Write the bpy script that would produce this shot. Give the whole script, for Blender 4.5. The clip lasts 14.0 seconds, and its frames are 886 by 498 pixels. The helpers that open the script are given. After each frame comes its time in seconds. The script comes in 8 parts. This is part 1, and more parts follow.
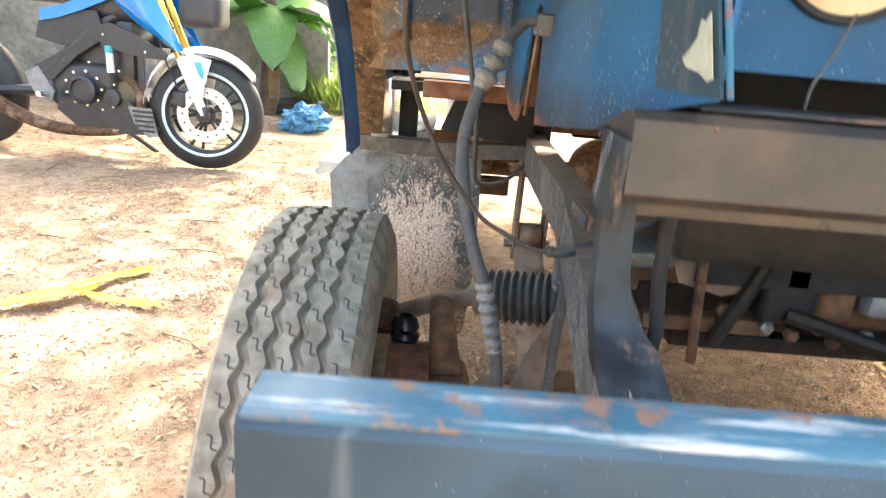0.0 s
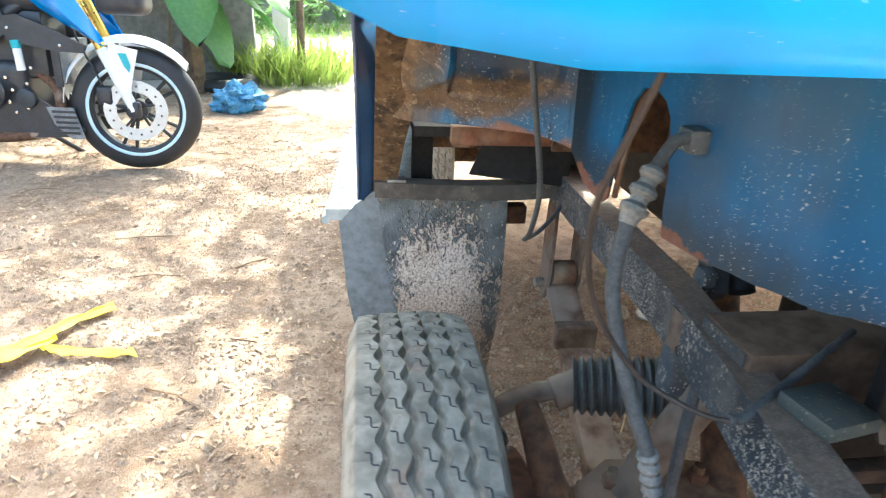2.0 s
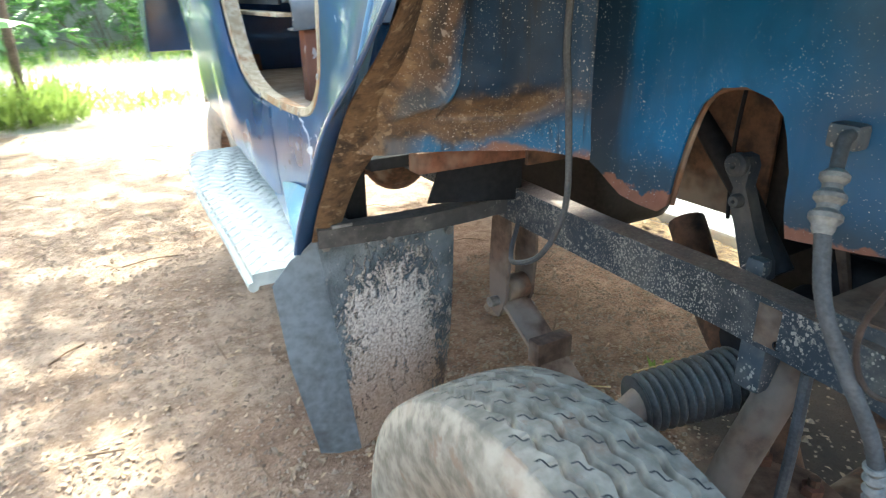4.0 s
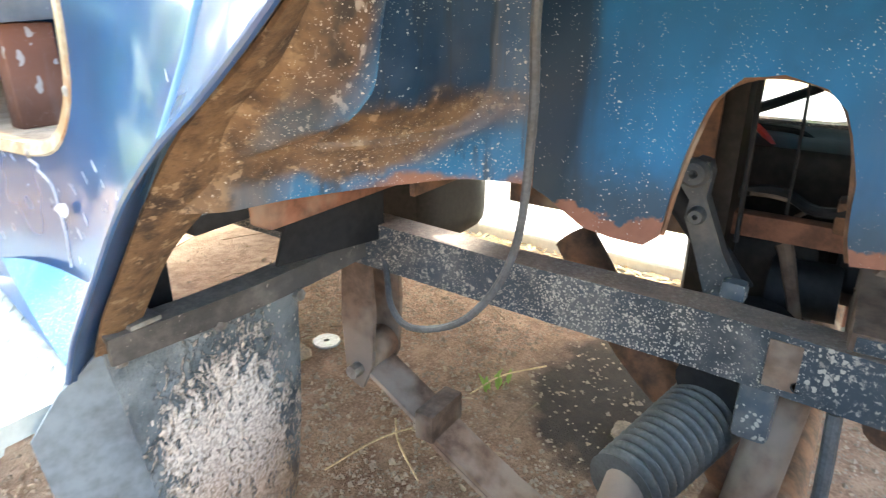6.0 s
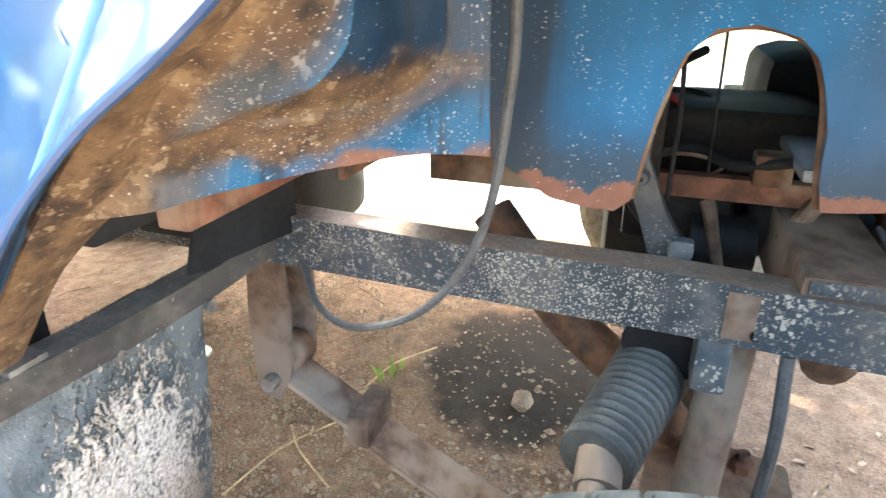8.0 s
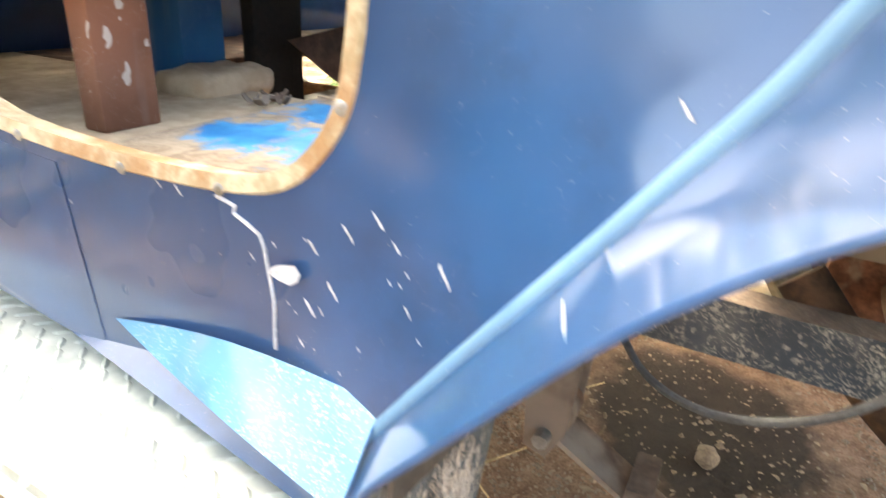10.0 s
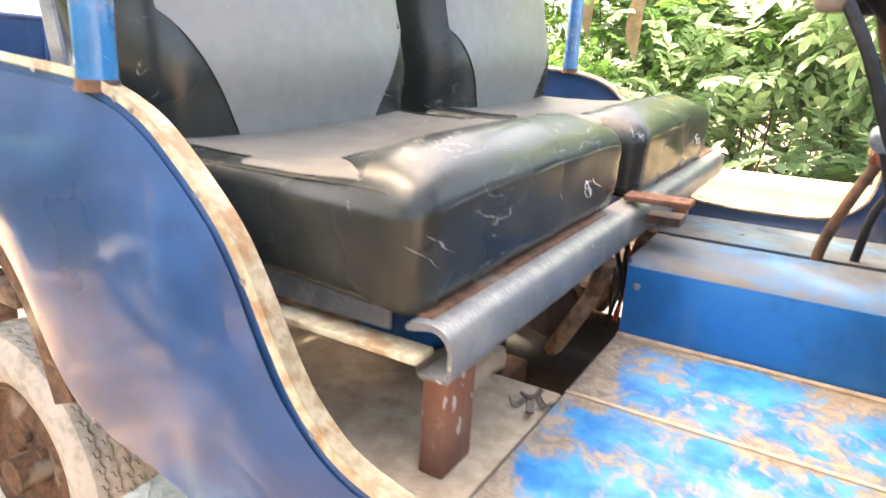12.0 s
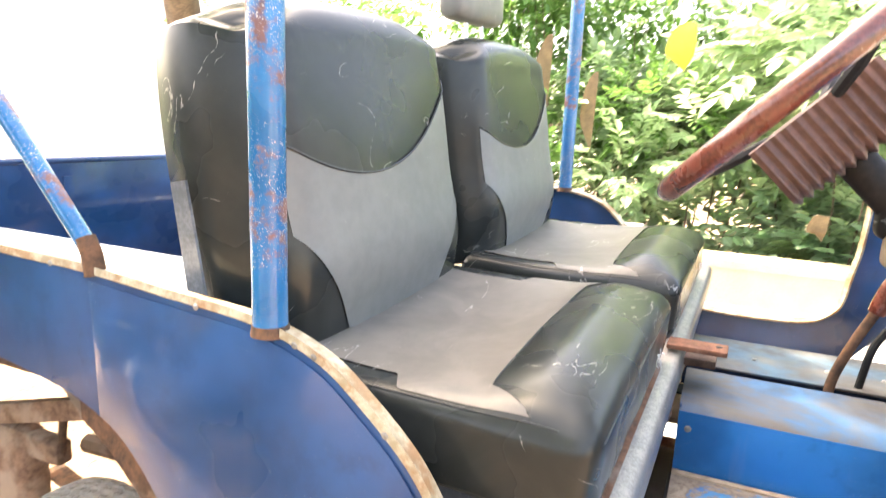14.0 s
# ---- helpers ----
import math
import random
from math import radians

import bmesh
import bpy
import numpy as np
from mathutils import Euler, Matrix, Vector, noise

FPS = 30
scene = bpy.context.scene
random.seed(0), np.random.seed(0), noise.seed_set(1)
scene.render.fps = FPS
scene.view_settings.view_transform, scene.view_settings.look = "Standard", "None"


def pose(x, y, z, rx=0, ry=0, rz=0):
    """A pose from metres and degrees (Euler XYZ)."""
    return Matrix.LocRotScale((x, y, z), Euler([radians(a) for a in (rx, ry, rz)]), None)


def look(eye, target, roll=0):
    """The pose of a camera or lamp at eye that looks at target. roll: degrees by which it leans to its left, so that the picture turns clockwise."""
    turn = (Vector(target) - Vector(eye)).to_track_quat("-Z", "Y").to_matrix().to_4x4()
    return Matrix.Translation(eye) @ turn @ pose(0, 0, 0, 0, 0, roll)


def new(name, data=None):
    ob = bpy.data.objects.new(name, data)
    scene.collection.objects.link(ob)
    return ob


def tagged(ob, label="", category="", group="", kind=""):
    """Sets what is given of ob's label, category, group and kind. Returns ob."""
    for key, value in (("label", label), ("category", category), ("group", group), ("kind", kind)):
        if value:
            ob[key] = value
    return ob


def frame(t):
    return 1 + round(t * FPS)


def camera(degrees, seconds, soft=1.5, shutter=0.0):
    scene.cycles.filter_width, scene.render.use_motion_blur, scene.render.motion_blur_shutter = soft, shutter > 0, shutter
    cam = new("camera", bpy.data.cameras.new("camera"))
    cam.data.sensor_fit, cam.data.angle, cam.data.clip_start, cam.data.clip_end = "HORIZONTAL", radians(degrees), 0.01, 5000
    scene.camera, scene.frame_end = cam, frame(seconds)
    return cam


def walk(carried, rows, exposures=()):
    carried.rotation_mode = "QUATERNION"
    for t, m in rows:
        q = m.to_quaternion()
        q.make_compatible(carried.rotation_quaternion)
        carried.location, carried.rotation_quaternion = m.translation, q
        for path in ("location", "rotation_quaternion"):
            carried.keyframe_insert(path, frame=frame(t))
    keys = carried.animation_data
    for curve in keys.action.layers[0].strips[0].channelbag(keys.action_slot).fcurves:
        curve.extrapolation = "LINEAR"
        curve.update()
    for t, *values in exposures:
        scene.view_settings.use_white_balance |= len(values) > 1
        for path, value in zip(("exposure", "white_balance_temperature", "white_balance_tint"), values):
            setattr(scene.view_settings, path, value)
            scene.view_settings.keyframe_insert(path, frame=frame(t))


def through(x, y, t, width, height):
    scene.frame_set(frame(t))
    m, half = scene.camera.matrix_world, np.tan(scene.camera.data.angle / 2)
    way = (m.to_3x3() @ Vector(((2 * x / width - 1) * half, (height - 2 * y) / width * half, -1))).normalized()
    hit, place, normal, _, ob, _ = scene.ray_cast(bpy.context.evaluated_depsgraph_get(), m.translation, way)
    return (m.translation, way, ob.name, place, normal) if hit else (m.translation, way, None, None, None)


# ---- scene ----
cam = camera(70.3, 14.0, 1.2, 0.5)
PATH = [
    (0, (0.105, 0.221, 0.797), (0.135, 2.112, 0.148), 5.0),
    (0.5, (0.068, 0.249, 0.869), (0.161, 2.119, 0.166), 4.5),
    (1, (0.036, 0.284, 0.889), (0.17, 2.155, 0.196), 3.1),
    (1.5, (-0.007, 0.351, 0.896), (0.189, 2.191, 0.137), 3.6),
    (2, (-0.059, 0.381, 0.913), (0.184, 2.205, 0.131), 2.6),
    (4.5, (-0.315, 0.674, 0.909), (0.808, 2.148, 0.156), -0.4),
    (5, (-0.295, 0.776, 0.885), (0.995, 2.1, 0.122), 0.4),
    (5.5, (-0.275, 0.834, 0.877), (1.14, 2.017, 0.103), 0.9),
    (6, (-0.266, 0.867, 0.88), (1.265, 1.917, 0.136), 0.1),
    (6.5, (-0.257, 0.888, 0.876), (1.38, 1.7, 0.063), 0.0),
    (7, (-0.254, 0.912, 0.87), (1.491, 1.486, 0.079), 0.8),
    (9.5, (-0.282, 1.138, 0.851), (1.395, 1.885, 0.058), 1.5),
    (10, (-0.285, 1.217, 0.876), (1.354, 2.042, 0.08), 3.2),
    (10.5, (-0.335, 1.266, 0.924), (1.327, 2.149, 0.246), 4.7),
    (11, (-0.365, 1.332, 1.023), (1.271, 2.285, 0.379), 4.1),
    (11.5, (-0.401, 1.411, 1.106), (1.257, 2.354, 0.504), 3.6),
    (12, (-0.43, 1.495, 1.158), (1.236, 2.458, 0.613), 3.4),
    (12.5, (-0.49, 1.558, 1.244), (1.203, 2.494, 0.734), 3.5),
    (13, (-0.547, 1.589, 1.303), (1.165, 2.5, 0.811), 3.6),
    (13.5, (-0.583, 1.625, 1.351), (1.131, 2.545, 0.885), 1.6),
    (14, (-0.605, 1.707, 1.383), (1.187, 2.505, 0.994), 2.3),
]
EXPOSURES = [(0, 3.58, 7700, 6), (1, 3.44, 6900, 1), (2, 3.21, 6300, -2), (4.5, 3.08, 6100, -4), (5, 3.29, 6200, -4), (5.5, 3.73, 6400, -2), (6, 3.93, 6600, 0), (6.5, 4.23, 6600, 0),
             (7, 4.38, 6600, 0), (9.5, 3.77, 7000, 0), (10, 3.57, 8200, 5), (10.5, 3.67, 9000, 11), (11, 3.59, 8700, 12), (12, 3.64, 8300, 12), (13, 3.59, 8300, 12), (14, 3.52, 8100, 11)]
walk(cam, [(t, look(eye, target, roll)) for t, eye, target, roll in PATH], EXPOSURES)

# ---- world, sun, exposure ----
SUN_ELEV, SUN_AZ = 52.0, 75.0          # azimuth of the sun, degrees counter-clockwise from +x
world = bpy.data.worlds.new("world")
scene.world = world
world.use_nodes = True
_wt = world.node_tree
_sky = _wt.nodes.new("ShaderNodeTexSky")
_sky.sky_type = "NISHITA"
_sky.sun_disc = False
_sky.sun_elevation = radians(SUN_ELEV)
_sky.sun_rotation = radians(90 - SUN_AZ)
_sky.air_density, _sky.dust_density, _sky.ozone_density = 0.8, 5.0, 0.5
_wt.links.new(_sky.outputs[0], _wt.nodes["Background"].inputs[0])
_wt.nodes["Background"].inputs[1].default_value = 0.15
_sd = Vector((math.cos(radians(SUN_AZ)) * math.cos(radians(SUN_ELEV)),
              math.sin(radians(SUN_AZ)) * math.cos(radians(SUN_ELEV)), math.sin(radians(SUN_ELEV))))
sun = new("sun", bpy.data.lights.new("sun", "SUN"))
sun.data.energy, sun.data.angle, sun.data.color = 1.9, radians(0.6), (1.0, 0.94, 0.84)
sun.matrix_world = look(_sd * 30, (0, 0, 0))


# ---- material tools ----
class Nodes:
    """A small builder of node materials; coordinates are world metres."""

    def __init__(self, name):
        self.m = bpy.data.materials.new(name)
        self.m.use_nodes = True
        self.t = self.m.node_tree
        self.b = self.t.nodes["Principled BSDF"]
        self.pos = self.t.nodes.new("ShaderNodeNewGeometry").outputs["Position"]

    def put(self, kind, **inputs):
        n = self.t.nodes.new(kind)
        for key, v in inputs.items():
            self.set(n.inputs[key.replace("_", " ")], v)
        return n

    def set(self, socket, v):
        if isinstance(v, bpy.types.NodeSocket):
            self.t.links.new(v, socket)
        else:
            socket.default_value = v

    def noise(self, scale, detail=4.0, rough=0.55, stretch=None, warp=0.0):
        p = self.pos
        if stretch:
            mp = self.put("ShaderNodeMapping", Vector=p)
            mp.inputs["Scale"].default_value = stretch
            p = mp.outputs[0]
        return self.put("ShaderNodeTexNoise", Vector=p, Scale=scale, Detail=detail, Roughness=rough, Distortion=warp).outputs[0]

    def cells(self, scale, feature="F1"):
        n = self.put("ShaderNodeTexVoronoi", Vector=self.pos, Scale=scale)
        n.feature = feature
        return n.outputs["Distance"]

    def ramp(self, v, lo, hi, a=0.0, b=1.0):
        n = self.put("ShaderNodeMapRange", Value=v)
        n.interpolation_type = "SMOOTHSTEP"
        for key, x in (("From Min", lo), ("From Max", hi), ("To Min", a), ("To Max", b)):
            self.set(n.inputs[key], x)
        return n.outputs[0]

    def math(self, op, a, b=0.0):
        n = self.t.nodes.new("ShaderNodeMath")
        n.operation = op
        self.set(n.inputs[0], a)
        self.set(n.inputs[1], b)
        return n.outputs[0]

    def mix(self, fac, a, b):
        n = self.t.nodes.new("ShaderNodeMix")
        n.data_type = "RGBA"
        self.set(n.inputs[0], fac)
        self.set(n.inputs[6], (*a, 1) if isinstance(a, tuple) else a)
        self.set(n.inputs[7], (*b, 1) if isinstance(b, tuple) else b)
        return n.outputs[2]

    def bump(self, height, strength=0.3, dist=0.003):
        n = self.put("ShaderNodeBump", Height=height, Strength=strength, Distance=dist)
        self.set(self.b.inputs["Normal"], n.outputs[0])

    def done(self, color, rough=0.6, metal=0.0, **more):
        self.set(self.b.inputs["Base Color"], (*color, 1) if isinstance(color, tuple) else color)
        self.set(self.b.inputs["Roughness"], rough)
        self.set(self.b.inputs["Metallic"], metal)
        for key, v in more.items():
            self.set(self.b.inputs[key.replace("_", " ")], v)
        return self.m


def axis_of(n, which):
    s = n.put("ShaderNodeSeparateXYZ", Vector=n.pos)
    return s.outputs[which]


def plain(name, color, rough=0.6, metal=0.0, var=0.25, scale=14.0, bump=0.15, dist=0.002, **more):
    """A surface with mottling at two scales and fine relief."""
    n = Nodes(name)
    fine, coarse = n.noise(scale * 8), n.noise(scale)
    v = n.math("ADD", n.math("MULTIPLY", fine, 0.4), n.math("MULTIPLY", coarse, 0.6))
    dark, light = tuple(c * (1 - var) for c in color), tuple(min(1, c * (1 + var)) for c in color)
    n.bump(fine, bump, dist)
    return n.done(n.mix(n.ramp(v, 0.3, 0.7), dark, light), n.ramp(coarse, 0.3, 0.7, rough - 0.08, rough + 0.08), metal, **more)


def spatter(n, scale, amount, stretch=(1, 1, 0.6), patch=14.0, soft=0.05):
    """Mask of dried mud drops of uneven size, gathered in patches."""
    jit = n.put("ShaderNodeTexNoise", Vector=n.pos, Scale=scale * 0.9, Detail=2.0)
    off = n.t.nodes.new("ShaderNodeVectorMath")
    off.operation = "MULTIPLY_ADD"
    n.set(off.inputs[0], jit.outputs["Color"])
    off.inputs[1].default_value = (0.9 / scale, 0.9 / scale, 0.9 / scale)
    n.set(off.inputs[2], n.pos)
    mp = n.put("ShaderNodeMapping", Vector=off.outputs[0])
    mp.inputs["Scale"].default_value = stretch
    v = n.put("ShaderNodeTexVoronoi", Vector=mp.outputs[0], Scale=scale)
    rnd = n.t.nodes.new("ShaderNodeSeparateColor")
    n.set(rnd.inputs[0], v.outputs["Color"])
    size = n.math("MULTIPLY", n.math("POWER", rnd.outputs[0], 2.2), n.math("MULTIPLY", n.ramp(n.noise(patch, 3), 0.24, 0.66), 0.16 + 0.34 * amount))
    d = n.math("SUBTRACT", v.outputs["Distance"], size)
    return n.ramp(d, 0.0, -soft)


def paint(name, base, rough=0.32, chips=0.5, rust=0.3, dust=0.3, fade=0.25, coat=0.4, band=None, scratch=0.0, rscale=7.0, dark_span=None, ground_tint=0.0, dull=None):
    """Old hand-brushed enamel: faded, spattered with dry mud, chipped to primer, rusting in patches."""
    n = Nodes(name)
    broad, mid, fine = n.noise(5, 3), n.noise(26, 5), n.noise(160, 3)
    c = n.mix(n.ramp(broad, 0.35, 0.68), tuple(x * (1 - fade) for x in base), tuple(min(1, x * (1 + fade) + 0.004) for x in base))
    c = n.mix(n.ramp(n.noise(12, 5, 0.65), 0.5, 0.72, 0, 0.5), c, tuple(x * 0.55 for x in base))
    streak = n.noise(22, 4, stretch=(1, 1, 0.10))
    c = n.mix(n.ramp(streak, 0.60, 0.75, 0, 0.30 * dust), c, (0.30, 0.31, 0.31))
    film = n.ramp(n.noise(3.5, 5, 0.6), 0.42, 0.75, 0, 0.12 * dust)
    c = n.mix(film, c, (0.36, 0.34, 0.30))
    if ground_tint:             # pinkish clouds: the sunlit ground's reflection put into the colour
        c = n.mix(n.ramp(n.noise(4.2, 4, 0.55), 0.30, 0.62, ground_tint * 0.25, ground_tint), c, (0.29, 0.205, 0.215))
    if dull:              # grey sheen, seen from the front only, put into the colour over a stretch of y
        yy = n.math("ADD", axis_of(n, 1), n.math("MULTIPLY", n.math("SUBTRACT", n.noise(9, 5, 0.6), 0.5), 0.05))
        dm = n.math("MULTIPLY", n.ramp(yy, dull[0] - 0.012, dull[0] + 0.012), n.ramp(yy, dull[1] + 0.02, dull[1] - 0.03))
        c = n.mix(n.math("MULTIPLY", dm, n.ramp(mid, 0.25, 0.75, 0.16, 0.40)), c, (0.095, 0.115, 0.135))
    if dark_span:             # darker band with a streaky edge over a stretch of y
        g = n.math("ADD", axis_of(n, 1), n.math("MULTIPLY", n.math("SUBTRACT", streak, 0.5), 0.09))
        c = n.mix(n.ramp(g, dark_span[0], dark_span[1], 0, 0.85), c, (0.008, 0.014, 0.022))
    rmask = n.math("MULTIPLY", n.ramp(n.noise(rscale, 6, 0.7), 0.72 - 0.28 * rust, 0.80 - 0.26 * rust), n.ramp(mid, 0.38, 0.5))
    if band:              # rust creeping up from a lower edge at height band[0], band[1] deep
        low = n.math("ADD", axis_of(n, 2), n.math("MULTIPLY", n.math("SUBTRACT", n.noise(22, 5, 0.65), 0.5), band[1] * 2.6))
        rmask = n.math("MAXIMUM", rmask, n.ramp(low, band[0] + band[1] * 0.9, band[0] + band[1] * 0.7))
        c = n.mix(n.ramp(low, band[0] + band[1] * 4.0, band[0] + band[1], 0, 0.8), c, band[2])
    c = n.mix(n.math("MULTIPLY", rmask, 0.9), c, n.mix(n.noise(60, 4), (0.13, 0.055, 0.035), (0.30, 0.15, 0.10)))
    spots = n.math("MAXIMUM", spatter(n, 360, chips, (1, 1, 1), 18.0), spatter(n, 660, chips * 1.2, (1, 1, 1), 9.0))
    if scratch:
        spots = n.math("MAXIMUM", spots, n.math("MULTIPLY", spatter(n, 70, scratch, (1, 1.8, 0.35), 5.0, 0.03), 0.8))
    c = n.mix(n.math("MULTIPLY", spots, 0.8), c, (0.55, 0.53, 0.50))
    r = n.math("ADD", n.ramp(broad, 0.3, 0.7, rough, rough + 0.15), n.math("MULTIPLY", n.math("MAXIMUM", rmask, spots), 0.4))
    n.bump(n.math("ADD", n.math("ADD", n.math("MULTIPLY", mid, 0.45), n.math("MULTIPLY", fine, 0.12)), n.math("MULTIPLY", spots, 0.3)), 0.22, 0.002)
    return n.done(c, r, 0.0, Specular_IOR_Level=0.22, Coat_Weight=n.math("MULTIPLY", n.math("SUBTRACT", 1.0, n.math("MAXIMUM", rmask, spots)), coat), Coat_Roughness=0.10)


def muddy(name, base, mud=(0.40, 0.37, 0.32), amount=0.5, rough=0.75, scale=55.0, film=0.3, settled=None):
    """Black-painted steel with splashed dry mud in drops and a film of dust."""
    n = Nodes(name)
    big, fine = n.noise(6, 4), n.noise(240, 2)
    mask = n.math("MAXIMUM", spatter(n, scale * 2.4, amount * 2.2, (1, 1, 0.8), 16.0), spatter(n, scale * 5.5, amount * 2.2, (1, 1, 0.8), 8.0))
    clot = n.math("MULTIPLY", n.ramp(n.noise(scale * 1.5, 6, 0.75), 0.55, 0.61), n.ramp(big, 0.62 - 0.25 * amount, 0.74 - 0.25 * amount))
    mask = n.math("MAXIMUM", mask, n.math("MULTIPLY", clot, 0.85))
    c = n.mix(n.ramp(big, 0.3, 0.7), tuple(x * 0.7 for x in base), tuple(x * 1.5 + 0.01 for x in base))
    c = n.mix(n.ramp(n.noise(14, 5, 0.65), 0.40, 0.75, 0, film), c, tuple(x * 0.7 for x in mud))
    if settled:           # brown dust lying on what faces up
        up = n.t.nodes.new("ShaderNodeSeparateXYZ")
        n.set(up.inputs[0], n.t.nodes.new("ShaderNodeNewGeometry").outputs["Normal"])
        lie = n.math("MULTIPLY", n.ramp(up.outputs[2], 0.5, 0.85), n.ramp(n.noise(20, 5, 0.65), 0.25, 0.55, 0.55, 0.95))
        lump = n.ramp(n.math("ADD", n.math("MULTIPLY", fine, 0.4), n.math("MULTIPLY", n.noise(55, 5, 0.7), 0.6)), 0.36, 0.64)
        c = n.mix(lie, c, n.mix(lump, tuple(x * 0.72 for x in settled), tuple(x * 1.2 for x in settled)))
        mask = n.math("MULTIPLY", mask, n.ramp(lie, 0.3, 0.8, 1.0, 0.35))
    c = n.mix(n.math("MULTIPLY", mask, 0.88), c, n.mix(fine, tuple(x * 0.75 for x in mud), tuple(min(1, x * 1.25) for x in mud)))
    n.bump(n.math("ADD", mask, n.math("MULTIPLY", fine, 0.2)), 0.5, 0.003)
    return n.done(c, n.math("ADD", rough - 0.2, n.math("MULTIPLY", mask, 0.3)))


def ochre(n, mid, fine):
    """Mottled rust: dark pits, yellow-brown scale, pale flecks."""
    c = n.mix(n.ramp(mid, 0.34, 0.62), (0.034, 0.021, 0.014), (0.155, 0.096, 0.050))
    c = n.mix(n.ramp(n.noise(75, 4, 0.7), 0.56, 0.64, 0, 0.75), c, (0.28, 0.21, 0.135))
    return n.mix(n.ramp(fine, 0.60, 0.72, 0, 0.5), c, (0.045, 0.03, 0.022))


def well_mat():
    """Dark blue pressed sheet: an orange rusted hollow above its foot, brown outer strip, pale run-down streaks."""
    n = Nodes("rust-stained blue enamel")
    x, z = axis_of(n, 0), axis_of(n, 2)
    mid, fine = n.noise(34, 6, 0.68), n.noise(170, 3)
    wob = n.math("MULTIPLY", n.math("SUBTRACT", n.noise(14, 5, 0.6), 0.5), 0.05)
    zz, xx = n.math("ADD", z, wob), n.math("ADD", x, n.math("MULTIPLY", wob, 0.5))
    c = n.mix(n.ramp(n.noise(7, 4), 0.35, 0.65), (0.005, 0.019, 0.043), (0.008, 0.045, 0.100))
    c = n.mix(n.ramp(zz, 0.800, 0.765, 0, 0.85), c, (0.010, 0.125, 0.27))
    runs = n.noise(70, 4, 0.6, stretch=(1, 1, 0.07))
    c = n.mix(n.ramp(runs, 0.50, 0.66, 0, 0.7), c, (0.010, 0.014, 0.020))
    # outer bay: dark brown with pale drips, blue-grey above its lip, bluer towards the ridge
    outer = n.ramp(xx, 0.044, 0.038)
    bay_tone = n.mix(n.ramp(n.noise(55, 4, 0.6, stretch=(1, 1, 0.12)), 0.40, 0.62), (0.020, 0.017, 0.016), (0.105, 0.066, 0.040))
    bay_tone = n.mix(n.ramp(zz, 0.845, 0.795, 0, 0.5), bay_tone, (0.085, 0.125, 0.165))
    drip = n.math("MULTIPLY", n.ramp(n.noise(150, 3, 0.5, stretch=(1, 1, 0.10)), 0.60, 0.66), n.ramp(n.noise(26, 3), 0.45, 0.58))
    bay_tone = n.mix(n.math("MULTIPLY", drip, 0.5), bay_tone, (0.46, 0.44, 0.41))
    bay_tone = n.mix(n.ramp(xx, 0.022, 0.040, 0, 0.6), bay_tone, (0.014, 0.10, 0.22))
    c = n.mix(outer, c, bay_tone)
    # lighter blue stripe on the pressed ridge, its highlight put into the colour
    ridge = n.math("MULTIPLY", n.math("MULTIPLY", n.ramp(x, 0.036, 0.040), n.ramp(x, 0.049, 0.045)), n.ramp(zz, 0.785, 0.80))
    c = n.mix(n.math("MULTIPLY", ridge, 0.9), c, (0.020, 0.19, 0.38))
    scale = ochre(n, mid, fine)
    crest = n.math("ADD", 0.778, n.math("MULTIPLY", n.ramp(x, 0.005, 0.06), 0.030))
    bowl = n.math("MULTIPLY", n.math("MULTIPLY", n.ramp(n.math("SUBTRACT", zz, crest), 0.010, -0.006), n.ramp(zz, 0.745, 0.760)), n.ramp(n.math("ADD", xx, n.math("MULTIPLY", n.math("SUBTRACT", 0.79, z), 1.2)), 0.185, 0.13))
    c = n.mix(n.math("MULTIPLY", bowl, n.ramp(mid, 0.25, 0.45, 0.5, 0.95)), c, scale)
    c = n.mix(n.math("MULTIPLY", n.ramp(xx, 0.008, -0.002), 0.95), c, n.mix(n.ramp(n.noise(48, 5, 0.6), 0.50, 0.58, 0, 0.65), scale, (0.24, 0.165, 0.095)))
    c = n.mix(n.math("MULTIPLY", n.ramp(zz, 0.752, 0.742), n.ramp(x, 0.06, 0.12)), c, n.mix(mid, (0.12, 0.05, 0.035), (0.29, 0.15, 0.10)))
    spots = n.math("MAXIMUM", spatter(n, 330, 0.9, (1, 1, 1)), spatter(n, 640, 0.9, (1, 1, 1), 9.0))
    c = n.mix(n.math("MULTIPLY", spots, 0.7), c, (0.50, 0.48, 0.44))
    n.bump(n.math("ADD", n.math("MULTIPLY", mid, 0.7), n.math("MULTIPLY", spots, 0.4)), 0.4, 0.002)
    return n.done(c, n.ramp(mid, 0.3, 0.7, 0.38, 0.65))


def flange_mat():
    n = Nodes("brown rust scale")
    mid, fine = n.noise(34, 6, 0.68), n.noise(170, 3)
    n.bump(n.math("ADD", n.math("MULTIPLY", mid, 0.8), n.math("MULTIPLY", n.noise(75, 4, 0.7), 0.5)), 0.7, 0.004)
    return n.done(ochre(n, mid, fine), 0.85)


